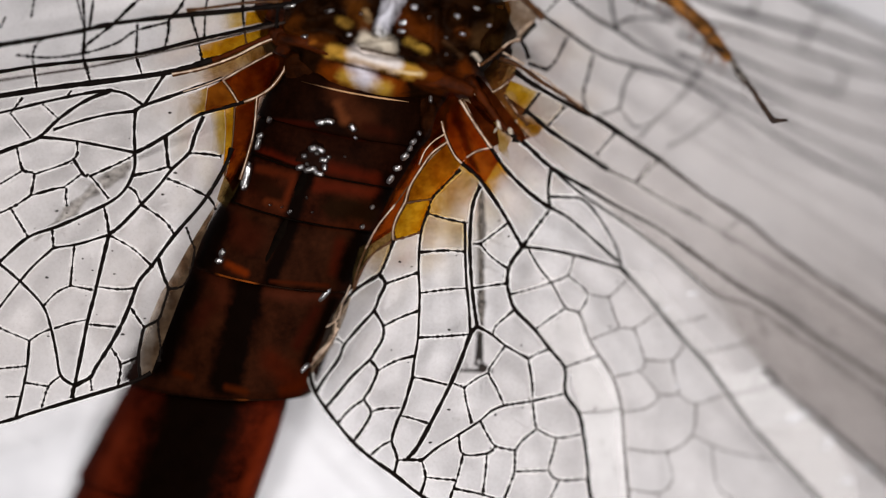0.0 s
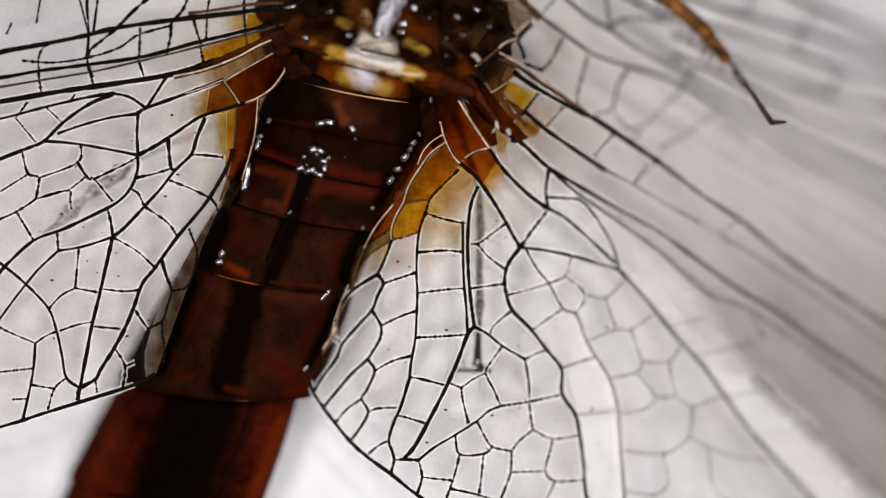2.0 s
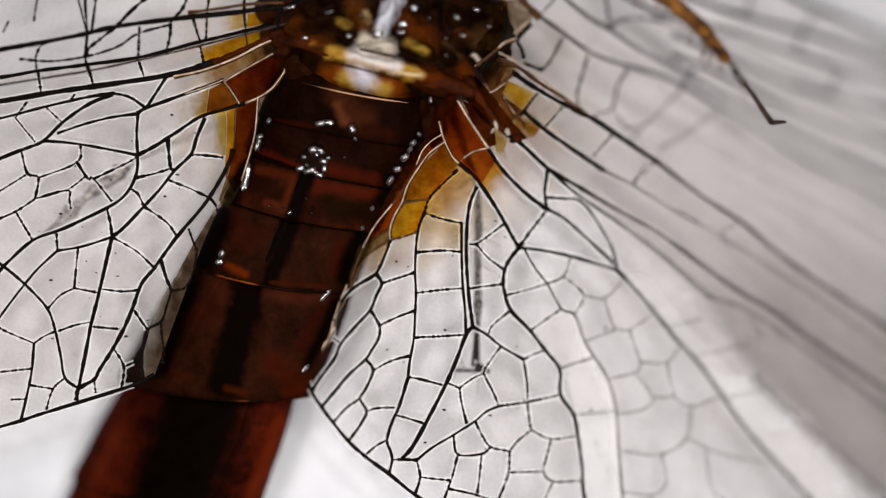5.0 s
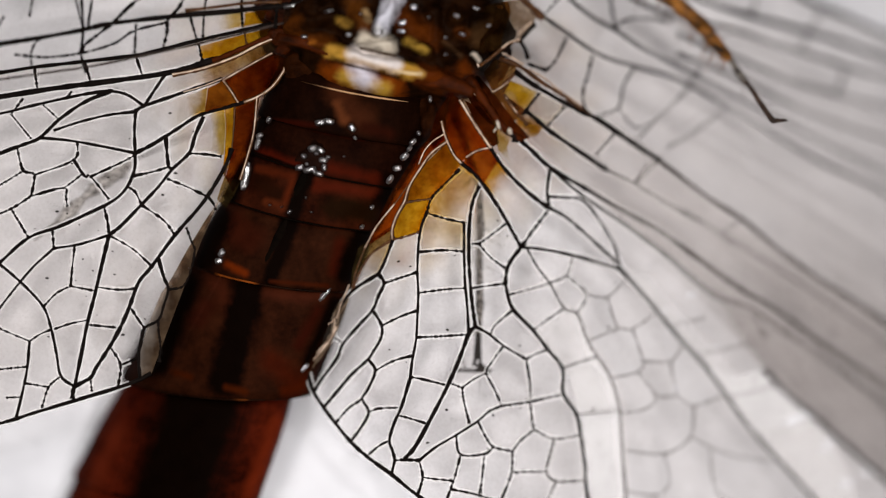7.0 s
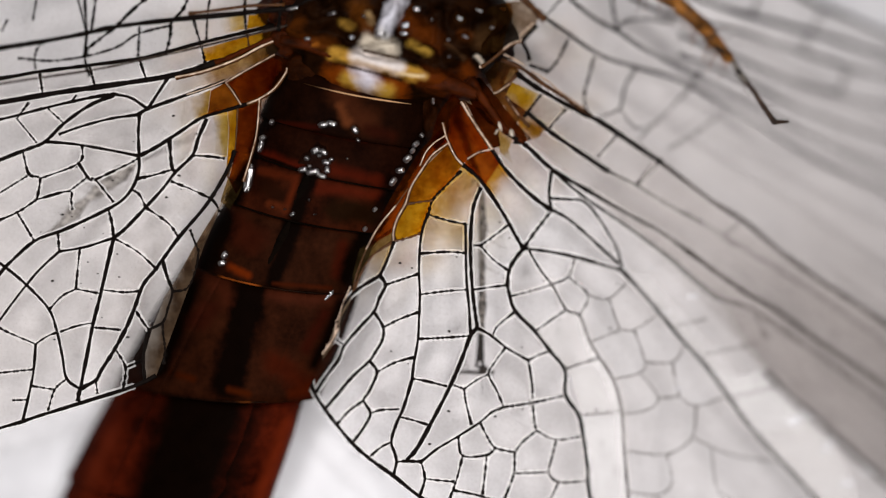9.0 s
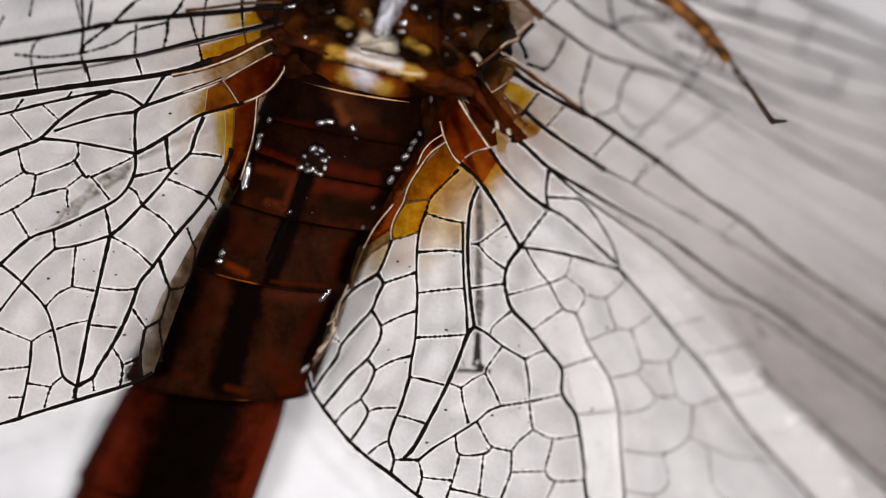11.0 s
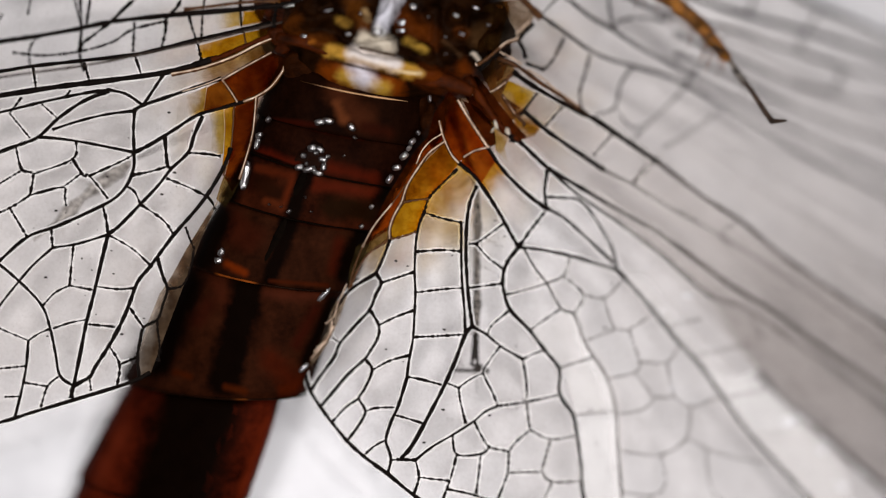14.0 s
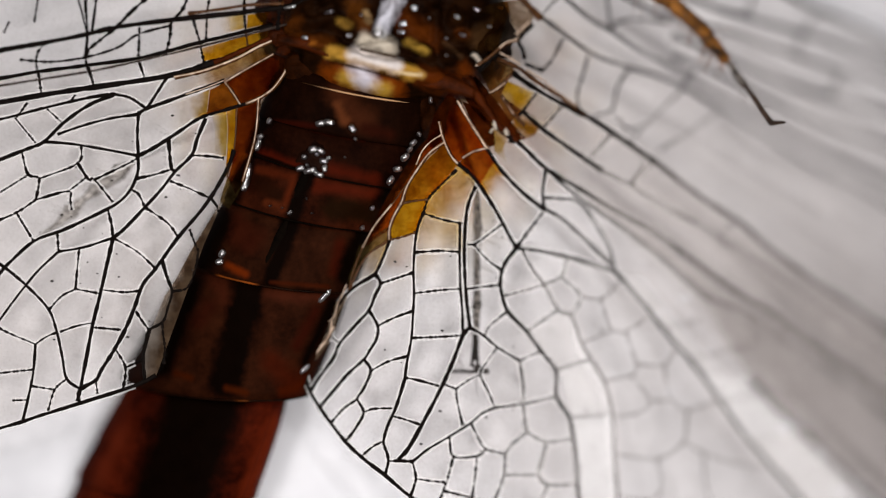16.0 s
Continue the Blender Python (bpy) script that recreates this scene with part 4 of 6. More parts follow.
vein(hind_wing_a, 0.036, dark, (-6.60, -3.41, -5.53, -2.99, -5.42, -2.49), "cross_vein")
vein(hind_wing_a, 0.036, dark, (-5.53, -2.99, -5.23, -3.44, -5.07, -3.45, -4.57, -4.07), "cross_vein")
vein(hind_wing_a, 0.036, dark, (-6.69, -3.98, -5.80, -3.76, -5.74, -4.01, -5.70, -4.28), "cross_vein")
vein(hind_wing_a, 0.03, dark, (-5.31, -3.39, -5.56, -3.59, -5.80, -3.76), "cross_vein")
vein(hind_wing_a, 0.036, dark, (-6.68, -3.98, -7.21, -4.32, -7.82, -4.58), "cross_vein")
vein(hind_wing_a, 0.03, dark, (-7.82, -3.86, -6.90, -3.30), "cross_vein")
vein(hind_wing_a, 0.036, dark, (-5.07, -3.45, -4.23, -3.06, -3.86, -2.86), "cross_vein")
vein(hind_wing_a, 0.034, dark, (-7.21, -4.35, -6.75, -5.12), "cross_vein")
vein(hind_wing_a, 0.04, dark, (-3.23, -7.36, -3.22, -7.67, -3.17, -8.08, -3.20, -8.52), "cross_vein")
vein(hind_wing_a, 0.032, dark, (-6.90, -1.31, -7.21, -1.73), "cross_vein")
vein(hind_wing_a, 0.03, dark, (-5.58, -1.11, -5.71, -1.29), "cross_vein")
vein(hind_wing_a, 0.026, dark, (-7.24, -1.73, -6.68, -2.42), "cross_vein")
vein(hind_wing_a, 0.026, dark, (-6.37, -1.48, -5.94, -1.88), "cross_vein")
vein(hind_wing_a, 0.04, dark, (-2.13, 0.17, -2.03, -0.29), "cross_vein")
vein(hind_wing_a, 0.04, dark, (-3.85, -0.13, -3.66, -0.70), "cross_vein")
vein(hind_wing_a, 0.04, dark, (-5.23, -0.30, -5.06, -0.91), "cross_vein")
vein(hind_wing_a, 0.04, dark, (-6.60, -0.46, -6.51, -1.10), "cross_vein")
vein(hind_wing_a, 0.036, brown, (-0.89, 0.61, -0.83, 0.18), "cross_vein")
vein(hind_wing_a, 0.047, brown, (-0.54, -1.27, -0.62, -2.17, -0.77, -2.79, -1.00, -3.54))
vein(hind_wing_a, 0.025, pale, (-0.54, -1.27, -0.62, -2.17, -0.77, -2.79, -1.00, -3.54), "pale_crest", 0.021)
vein(hind_wing_a, 0.03, brown, (-1.15, -1.51, -1.18, -2.16, -1.23, -2.67, -1.35, -3.10, -1.43, -3.44))
vein(hind_wing_a, 0.032, dark, (-1.91, -3.96, -1.73, -4.19, -1.67, -4.37), "cross_vein")
vein(hind_wing_a, 0.055, dark, (-3.42, -8.82, -4.00, -9.10, -5.23, -9.48, -6.60, -9.89, -7.51, -10.17, -10.55, -10.95, -15.07, -11.39, -21.05, -10.74, -26.95, -9.35), "trailing_edge")
vein(hind_wing_a, 0.07, dark, (-26.95, -9.35, -29.15, -7.84, -29.15, -6.03, -26.95, -4.67, -21.05, -2.54, -15.07, -1.60, -9.34, -0.85), "wing_tip_edge")
membrane(hind_wing_a, (-0.15, 0.74, -2.31, 0.25, -5.23, -0.30, -7.51, -0.61, -9.34, -0.85, -15.07, -1.60, -21.05, -2.54, -26.95, -4.67, -29.15, -6.03, -29.15, -7.84, -26.95, -9.35, -21.05, -10.74, -15.07, -11.39, -10.55, -10.95, -7.51, -10.17, -5.23, -9.48, -3.42, -8.86, -3.00, -7.74, -2.54, -6.51, -2.08, -5.27, -1.39, -3.72, -0.93, -2.79, -0.39, -1.40, 0.23, -0.15), tint_hl, -8.6, 0.4)
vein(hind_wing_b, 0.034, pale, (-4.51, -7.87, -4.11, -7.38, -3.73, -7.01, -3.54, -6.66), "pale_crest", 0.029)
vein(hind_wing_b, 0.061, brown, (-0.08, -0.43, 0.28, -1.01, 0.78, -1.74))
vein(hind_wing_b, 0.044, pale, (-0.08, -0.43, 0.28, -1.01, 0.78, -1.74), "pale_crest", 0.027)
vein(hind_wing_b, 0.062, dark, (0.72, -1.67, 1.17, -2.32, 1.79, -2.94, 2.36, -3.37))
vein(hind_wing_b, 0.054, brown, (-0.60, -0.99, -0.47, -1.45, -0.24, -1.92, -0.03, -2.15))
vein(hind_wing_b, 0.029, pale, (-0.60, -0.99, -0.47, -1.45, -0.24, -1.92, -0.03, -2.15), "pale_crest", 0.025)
vein(hind_wing_b, 0.061, dark, (-0.03, -2.15, 0.39, -2.50, 0.78, -3.01, 1.17, -3.62, 1.43, -4.08, 1.64, -4.42))
vein(hind_wing_b, 0.058, dark, (1.64, -4.42, 1.33, -4.84, 1.22, -5.22, 1.25, -5.61, 1.43, -6.11, 1.94, -6.62, 2.40, -7.19, 2.78, -7.67, 2.80, -8.33, 3.16, -8.87, 3.28, -9.44, 3.39, -10.19, 3.51, -11.24, 4.29, -14.13))
vein(hind_wing_b, 0.05, dark, (1.64, -4.42, 1.99, -3.93, 2.40, -3.40), "cross_vein")
vein(hind_wing_b, 0.05, dark, (2.40, -3.40, 2.33, -2.94, 2.40, -2.34))
vein(hind_wing_b, 0.045, dark, (2.36, -3.07, 2.86, -3.10, 3.27, -3.16, 3.69, -3.63, 4.14, -4.39, 4.29, -4.94))
vein(hind_wing_b, 0.052, dark, (2.40, -3.37, 2.86, -3.63, 3.39, -4.08, 4.20, -4.82))
vein(hind_wing_b, 0.052, dark, (1.64, -4.42, 2.40, -4.51, 3.24, -4.69, 4.29, -4.99))
vein(hind_wing_b, 0.058, dark, (4.29, -4.99, 5.03, -5.80, 5.77, -6.69, 6.50, -7.49, 7.08, -8.29, 7.72, -9.15, 8.65, -10.15, 9.49, -11.06, 12.77, -14.68))
vein(hind_wing_b, 0.17, russet, (0.13, 0.15, 0.60, -0.48, 1.09, -1.13, 1.64, -1.57))
vein(hind_wing_b, 0.026, pale, (0.09, 0, 0.35, -0.29, 0.60, -0.57, 0.81, -0.82), "pale_crest", 0.022)
vein(hind_wing_b, 0.1, dark, (1.41, -1.41, 1.45, -1.51, 1.44, -1.60))
vein(hind_wing_b, 0.07, dark, (1.25, -1.29, 1.79, -1.72, 2.40, -2.28, 3.39, -2.88))
vein(hind_wing_b, 0.05, dark, (3.39, -2.88, 4.29, -3.41, 5.26, -3.94, 5.99, -4.46))
vein(hind_wing_b, 0.05, umber, (5.99, -4.46, 6.79, -5.05, 7.51, -5.55, 8.36, -6.04, 9.35, -6.78, 11.42, -8.19, 14.10, -10.23, 16.69, -13.31))
vein(hind_wing_b, 0.045, dark, (2.40, -2.31, 3.16, -2.95, 3.77, -3.38, 4.44, -3.83, 5.48, -4.61, 6.21, -5.25, 6.76, -5.70))
vein(hind_wing_b, 0.026, umber, (6.76, -5.70, 7.65, -5.97, 8.22, -6.36, 8.93, -6.86, 9.77, -7.43, 11.42, -8.69, 13.84, -10.80, 16.05, -14.32))
vein(hind_wing_b, 0.075, dark, (1.43, 0.31, 1.87, -0.01, 2.56, -0.43, 3.24, -0.81, 3.69, -1.03, 4.44, -1.54, 5.33, -2.15))
vein(hind_wing_b, 0.055, umber, (5.33, -2.15, 6.50, -3.06, 7.51, -3.73, 8.36, -4.46, 9.35, -5.19, 10.05, -5.65, 11.42, -6.58))
vein(hind_wing_b, 0.065, brown, (1.02, 0.68, 1.59, 0.43, 2.17, 0, 2.78, -0.39, 3.47, -0.89))
vein(hind_wing_b, 0.03, pale, (1.84, 0.35, 2.27, 0.09, 2.56, -0.16, 3.24, -0.66), "pale_crest", 0.025)
vein(hind_wing_b, 0.05, brown, (1.48, 0.31, 1.03, -0.12, 0.81, -0.24))
vein(hind_wing_b, 0.022, pale, (1.25, 0.03, 0.94, -0.18, 0.81, -0.22), "pale_crest", 0.019)
vein(hind_wing_b, 0.05, brown, (1.14, -0.31, 1.48, -0.80, 1.79, -1.14))
vein(hind_wing_b, 0.02, pale, (1.19, -0.37, 1.50, -0.82), "pale_crest", 0.017)
vein(hind_wing_b, 0.06, dark, (0.50, 0.35, 0.75, 0.65, 1.06, 0.86))
vein(hind_wing_b, 0.066, dark, (1.71, -0.73, 2.25, -1.20, 2.56, -1.43, 3.24, -1.90, 3.92, -2.36))
vein(hind_wing_b, 0.036, dark, (3.92, -2.36, 4.66, -2.74, 5.48, -3.24, 6.35, -3.72))
vein(hind_wing_b, 0.018, umber, (6.35, -3.72, 7.22, -4.24, 9.35, -5.62, 11.42, -7.11))
vein(hind_wing_b, 0.035, dark, (2.10, -0.28, 1.64, -0.88), "cross_vein")
vein(hind_wing_b, 0.035, dark, (2.78, -0.68, 2.25, -1.27), "cross_vein")
vein(hind_wing_b, 0.032, dark, (4.14, -1.39, 3.62, -1.98), "cross_vein")
vein(hind_wing_b, 0.025, umber, (5.03, -2.19, 4.66, -2.71), "cross_vein")
vein(hind_wing_b, 0.017, umber, (7.37, -3.70, 6.96, -4.09, 7.22, -4.34), "cross_vein")
vein(hind_wing_b, 0.026, dark, (5.26, -2.14, 4.96, -2.44, 4.67, -2.75), "cross_vein")
vein(hind_wing_b, 0.017, umber, (7.72, -6.12, 7.87, -6.37, 8.04, -6.73), "cross_vein")
vein(hind_wing_b, 0.055, dark, (0.47, -2.77, 0.28, -3.23, 0.20, -3.85, 0.19, -4.62, 0.24, -5.46, 0.31, -6.07, 0.39, -6.58))
vein(hind_wing_b, 0.045, dark, (0.05, -3.77, 0.06, -4.62, 0.09, -5.38, 0.16, -6.08, 0.20, -6.80))
vein(hind_wing_b, 0.062, dark, (0.39, -6.58, 0.20, -6.80, -0.08, -7.54, -0.39, -8.24, -0.79, -9.02, -1.27, -9.89, -1.57, -10.24))
vein(hind_wing_b, 0.045, dark, (0.39, -6.58, 0.78, -6.79, 1.17, -7.09, 1.79, -7.43))
vein(hind_wing_b, 0.04, dark, (-0.08, -2.31, -0.55, -2.76, -0.87, -3.10, -1.00, -3.50), "cross_vein")
vein(hind_wing_b, 0.042, dark, (-1.00, -3.50, -1.14, -3.84, -1.22, -4.31, -1.25, -5.08, -1.22, -5.70, -1.24, -6.32, -1.27, -6.94, -1.38, -7.56, -1.43, -8.03))
vein(hind_wing_b, 0.05, dark, (-1.43, -8.03, -1.67, -8.81, -1.88, -9.28, -2.01, -9.76, -1.91, -10.06, -1.86, -10.30, -1.94, -10.66))
vein(hind_wing_b, 0.045, dark, (-1.86, -10.30, -1.57, -10.27, -1.16, -10.27), "cross_vein")
vein(hind_wing_b, 0.057, brown, (-0.44, -1.56, -0.87, -1.86, -1.19, -2.29, -1.48, -2.75, -1.62, -3.19))
vein(hind_wing_b, 0.030, pale, (-0.44, -1.56, -0.87, -1.86, -1.19, -2.29, -1.48, -2.75, -1.62, -3.19), "pale_crest", 0.025)
vein(hind_wing_b, 0.061, brown, (-1.62, -3.19, -1.86, -3.61, -1.97, -3.96, -1.96, -4.23))
vein(hind_wing_b, 0.032, pale, (-1.62, -3.19, -1.86, -3.61, -1.97, -3.96, -1.96, -4.23), "pale_crest", 0.027)
vein(hind_wing_b, 0.052, dark, (-1.96, -4.23, -2.07, -4.54, -2.23, -4.93, -2.36, -5.18))
vein(hind_wing_b, 0.055, dark, (-2.36, -5.18, -3.13, -5.68, -3.57, -6.35, -3.63, -6.85, -4.03, -7.38, -4.43, -7.87))
vein(hind_wing_b, 0.055, dark, (-2.36, -5.18, -2.20, -5.44, -2.36, -5.79, -2.52, -6.18, -2.88, -6.57, -3.37, -7.13, -3.54, -7.53, -3.95, -8.08, -4.19, -8.45))
vein(hind_wing_b, 0.05, dark, (-2.52, -6.18, -2.26, -6.60, -2.28, -6.96, -2.48, -7.30, -2.64, -7.54, -3.13, -7.99, -3.54, -8.47, -3.91, -8.90))
vein(hind_wing_b, 0.045, dark, (-2.64, -7.54, -2.43, -7.85, -2.64, -8.37, -2.80, -8.64, -2.61, -8.99, -2.80, -9.39, -3.13, -9.84))
vein(hind_wing_b, 0.038, dark, (-2.80, -8.64, -3.21, -8.93, -3.57, -9.33), "cross_vein")
vein(hind_wing_b, 0.03, dark, (-3.59, -6.98, -3.36, -7.13), "cross_vein")
vein(hind_wing_b, 0.04, brown, (-1.96, -4.23, -2.56, -4.62, -2.88, -5.09, -3.11, -5.65))
vein(hind_wing_b, 0.036, dark, (-2.20, -5.44, -1.75, -5.29, -1.27, -5.13), "cross_vein")
vein(hind_wing_b, 0.036, dark, (-2.26, -6.61, -1.75, -6.36, -1.24, -6.17), "cross_vein")
vein(hind_wing_b, 0.036, dark, (-2.43, -7.85, -1.91, -7.57, -1.36, -7.41), "cross_vein")
vein(hind_wing_b, 0.034, dark, (-2.61, -8.99, -2.31, -8.89, -1.78, -8.85), "cross_vein")
vein(hind_wing_b, 0.036, brown, (-1.96, -4.23, -1.59, -4.15, -1.19, -4.01), "cross_vein")
vein(hind_wing_b, 0.034, brown, (-1.62, -3.22, -1.27, -3.16, -0.87, -3.12), "cross_vein")
vein(hind_wing_b, 0.036, dark, (-1.00, -3.50, -0.47, -3.66, 0.06, -3.77), "cross_vein")
vein(hind_wing_b, 0.036, dark, (-1.22, -4.57, -0.47, -4.52, 0.06, -4.55), "cross_vein")
vein(hind_wing_b, 0.034, dark, (-1.22, -5.69, -0.47, -5.59, 0.13, -5.54), "cross_vein")
vein(hind_wing_b, 0.036, dark, (-1.25, -6.91, -0.63, -6.87, 0.20, -6.80), "cross_vein")
vein(hind_wing_b, 0.034, dark, (-1.43, -8.00, -1.08, -8.05, -0.44, -8.19), "cross_vein")
vein(hind_wing_b, 0.032, dark, (-1.80, -9.06, -1.48, -9.12, -0.95, -9.26), "cross_vein")
vein(hind_wing_b, 0.034, dark, (-2.65, -10.21, -2.31, -9.92, -2.01, -9.76), "cross_vein")
vein(hind_wing_b, 0.036, dark, (0.28, -4.34, 0.47, -4.34), "cross_vein")
vein(hind_wing_b, 0.036, dark, (0.47, -4.34, 0.78, -4.12, 1.30, -3.73), "cross_vein")
vein(hind_wing_b, 0.036, dark, (0.47, -4.34, 0.78, -4.69, 1.22, -5.01), "cross_vein")
vein(hind_wing_b, 0.034, dark, (0.25, -5.55, 0.63, -5.49, 1.22, -5.41), "cross_vein")
vein(hind_wing_b, 0.034, dark, (1.43, -6.11, 0.94, -6.53, 0.81, -6.79), "cross_vein")
vein(hind_wing_b, 0.032, dark, (1.17, -7.09, 0.86, -7.52, 0.71, -7.83, 0.94, -8.29, 1.13, -8.71), "cross_vein")
vein(hind_wing_b, 0.034, dark, (-0.32, -8.13, 0.03, -8.25), "cross_vein")
vein(hind_wing_b, 0.028, dark, (0.03, -8.25, 0.39, -7.99, 0.71, -7.83), "cross_vein")
vein(hind_wing_b, 0.036, dark, (0.03, -8.25, 0.08, -8.61, 0.24, -9.22), "cross_vein")
vein(hind_wing_b, 0.038, dark, (1.13, -8.71, 0.78, -8.87, 0.47, -9.14, -0.16, -9.56, -0.71, -9.90, -1.16, -10.27))
vein(hind_wing_b, 0.034, dark, (1.13, -8.71, 1.90, -8.57, 2.80, -8.35), "cross_vein")
vein(hind_wing_b, 0.034, dark, (1.79, -7.43, 1.90, -8.11, 1.91, -8.57, 1.97, -9.10, 2.02, -9.32), "cross_vein")
vein(hind_wing_b, 0.028, dark, (1.79, -7.43, 2.10, -7.27, 2.40, -7.16), "cross_vein")
vein(hind_wing_b, 0.034, dark, (2.02, -9.32, 1.64, -9.64, 1.43, -9.92), "cross_vein")
vein(hind_wing_b, 0.032, dark, (2.02, -9.32, 2.56, -9.54, 3.31, -9.41), "cross_vein")
vein(hind_wing_b, 0.034, dark, (1.43, -9.92, 0.91, -9.82, 0.69, -9.55, 0.47, -9.14), "cross_vein")
vein(hind_wing_b, 0.034, dark, (0.91, -9.82, 0.66, -10.02, 0, -10.06, -0.13, -9.56), "cross_vein")
vein(hind_wing_b, 0.036, dark, (1.43, -9.92, 1.42, -10.41, 1.33, -10.75, 1.06, -11.42), "cross_vein")
vein(hind_wing_b, 0.034, dark, (0.66, -10.02, 0.61, -10.59, 0.55, -11.09), "cross_vein")
vein(hind_wing_b, 0.036, dark, (0, -10.06, -0.14, -10.62, -0.27, -11.01, -0.44, -11.48), "cross_vein")
vein(hind_wing_b, 0.036, dark, (-1.16, -10.27, -1.06, -10.73, -1.20, -11.22), "cross_vein")
vein(hind_wing_b, 0.032, dark, (-1.06, -10.73, -0.68, -10.76, -0.22, -10.78), "cross_vein")
vein(hind_wing_b, 0.032, dark, (-0.27, -11.01, 0.47, -11.13, 1.13, -11.31), "cross_vein")
vein(hind_wing_b, 0.032, dark, (2.56, -9.54, 2.45, -9.99, 2.36, -10.42, 2.63, -10.67, 3.42, -10.61), "cross_vein")
vein(hind_wing_b, 0.03, dark, (1.40, -10.49, 2.36, -10.42), "cross_vein")
vein(hind_wing_b, 0.03, dark, (2.63, -10.67, 2.33, -11.29), "cross_vein")
vein(hind_wing_b, 0.034, dark, (1.79, -4.46, 2.10, -4.99, 2.43, -5.40, 2.81, -6.05, 3.16, -6.20, 3.42, -6.84, 3.69, -7.29, 4.07, -7.90, 4.29, -8.66, 4.38, -9.85, 4.50, -11.27))
vein(hind_wing_b, 0.03, dark, (1.30, -5.71, 1.87, -5.56, 2.40, -5.39), "cross_vein")
vein(hind_wing_b, 0.03, dark, (2.40, -5.39, 2.86, -5.17, 3.03, -4.69), "cross_vein")
vein(hind_wing_b, 0.03, dark, (2.86, -5.17, 3.39, -5.67, 3.16, -6.20), "cross_vein")
vein(hind_wing_b, 0.017, umber, (3.39, -5.67, 3.95, -5.74, 4.47, -5.24), "cross_vein")
vein(hind_wing_b, 0.017, umber, (3.95, -5.74, 4.11, -6.26, 4.25, -6.58), "cross_vein")
vein(hind_wing_b, 0.03, dark, (1.99, -6.63, 2.81, -6.05), "cross_vein")
vein(hind_wing_b, 0.017, umber, (3.47, -6.90, 4.25, -6.58, 4.62, -6.57, 5.30, -6.10), "cross_vein")
vein(hind_wing_b, 0.028, dark, (2.78, -7.64, 3.69, -7.32), "cross_vein")
vein(hind_wing_b, 0.017, umber, (4.07, -7.88, 4.77, -7.69, 4.90, -7.42, 4.62, -6.57), "cross_vein")
vein(hind_wing_b, 0.017, umber, (4.90, -7.42, 5.62, -7.39, 5.95, -6.95), "cross_vein")
vein(hind_wing_b, 0.017, umber, (4.77, -7.69, 5.26, -8.33, 4.97, -8.67, 4.29, -8.81), "cross_vein")
vein(hind_wing_b, 0.017, umber, (5.26, -8.33, 5.77, -8.28, 5.70, -7.88, 5.62, -7.39), "cross_vein")
vein(hind_wing_b, 0.017, umber, (5.77, -8.28, 6.24, -8.53, 7.08, -8.22), "cross_vein")
vein(hind_wing_b, 0.017, umber, (3.15, -8.87, 4.29, -8.73), "cross_vein")
vein(hind_wing_b, 0.017, umber, (7.15, -8.29, 8.36, -7.94), "cross_vein")
vein(hind_wing_b, 0.017, umber, (6.24, -8.53, 6.14, -9.35, 5.48, -9.82, 4.47, -9.78), "cross_vein")
vein(hind_wing_b, 0.017, umber, (6.14, -9.35, 7.08, -9.76, 8.44, -9.94), "cross_vein")
vein(hind_wing_b, 0.017, umber, (5.48, -9.82, 5.62, -10.55, 5.26, -10.90, 4.47, -10.84), "cross_vein")
vein(hind_wing_b, 0.017, umber, (6.64, -9.63, 6.79, -10.66, 7.22, -11.01), "cross_vein")
vein(hind_wing_b, 0.017, umber, (5.26, -10.90, 5.33, -11.31), "cross_vein")
vein(hind_wing_b, 0.017, umber, (6.50, -6.24, 5.62, -6.47), "cross_vein")
vein(hind_wing_b, 0.017, umber, (7.72, -6.88, 6.35, -7.20), "cross_vein")
vein(hind_wing_b, 0.061, dark, (-4.43, -7.78, -4.26, -8.41, -3.91, -8.93, -3.54, -9.38, -3.09, -9.87, -2.56, -10.29, -1.94, -10.69, -1.43, -11.07, -0.87, -11.45, 0.47, -12.44, 2.78, -13.84, 7.22, -15.64, 12.77, -16.67, 16.69, -16.22), "trailing_edge")
vein(hind_wing_b, 0.07, dark, (16.69, -16.22, 17.70, -14.90, 17.45, -12.44, 15.41, -9.90, 11.42, -6.58), "wing_tip_edge")
membrane(hind_wing_b, (1.33, 0.57, 2.78, -0.60, 4.44, -1.54, 6.50, -3.06, 8.36, -4.46, 11.42, -6.58, 15.41, -9.90, 17.45, -12.44, 17.70, -14.90, 16.69, -16.22, 12.77, -16.67, 7.22, -15.64, 2.78, -13.84, -0.87, -11.45, -3.09, -9.87, -3.91, -8.93, -4.43, -7.78, -4.03, -7.14, -3.21, -5.40, -2.07, -3.06, -0.95, -1.13, -0.32, 0.01), tint_hr, -4.6, 12.0)


def cell(wing, flat, mat, name="stained_cell", label="wing cell stained amber to rust-red", above=0.012):
    """A stained cell of film between veins, or a whitish painted sheen, just over the clear film."""
    bm = bmesh.new()
    verts = [bm.verts.new(v) for v in pairs(flat, above)]
    edges = [bm.edges.new((a, b)) for a, b in zip(verts, verts[1:] + verts[:1])]
    bmesh.ops.triangle_fill(bm, edges=edges, use_beauty=True)
    return part(name, bm, mat, wing, label)


cell(hind_wing_a, (-0.03, 0.65, -0.77, 0.49, -1.39, 0.32, -2.12, 0.11, -2.03, -0.23, -1.40, -0.10, -0.78, 0.15, -0.07, 0.47), AMBER_A)
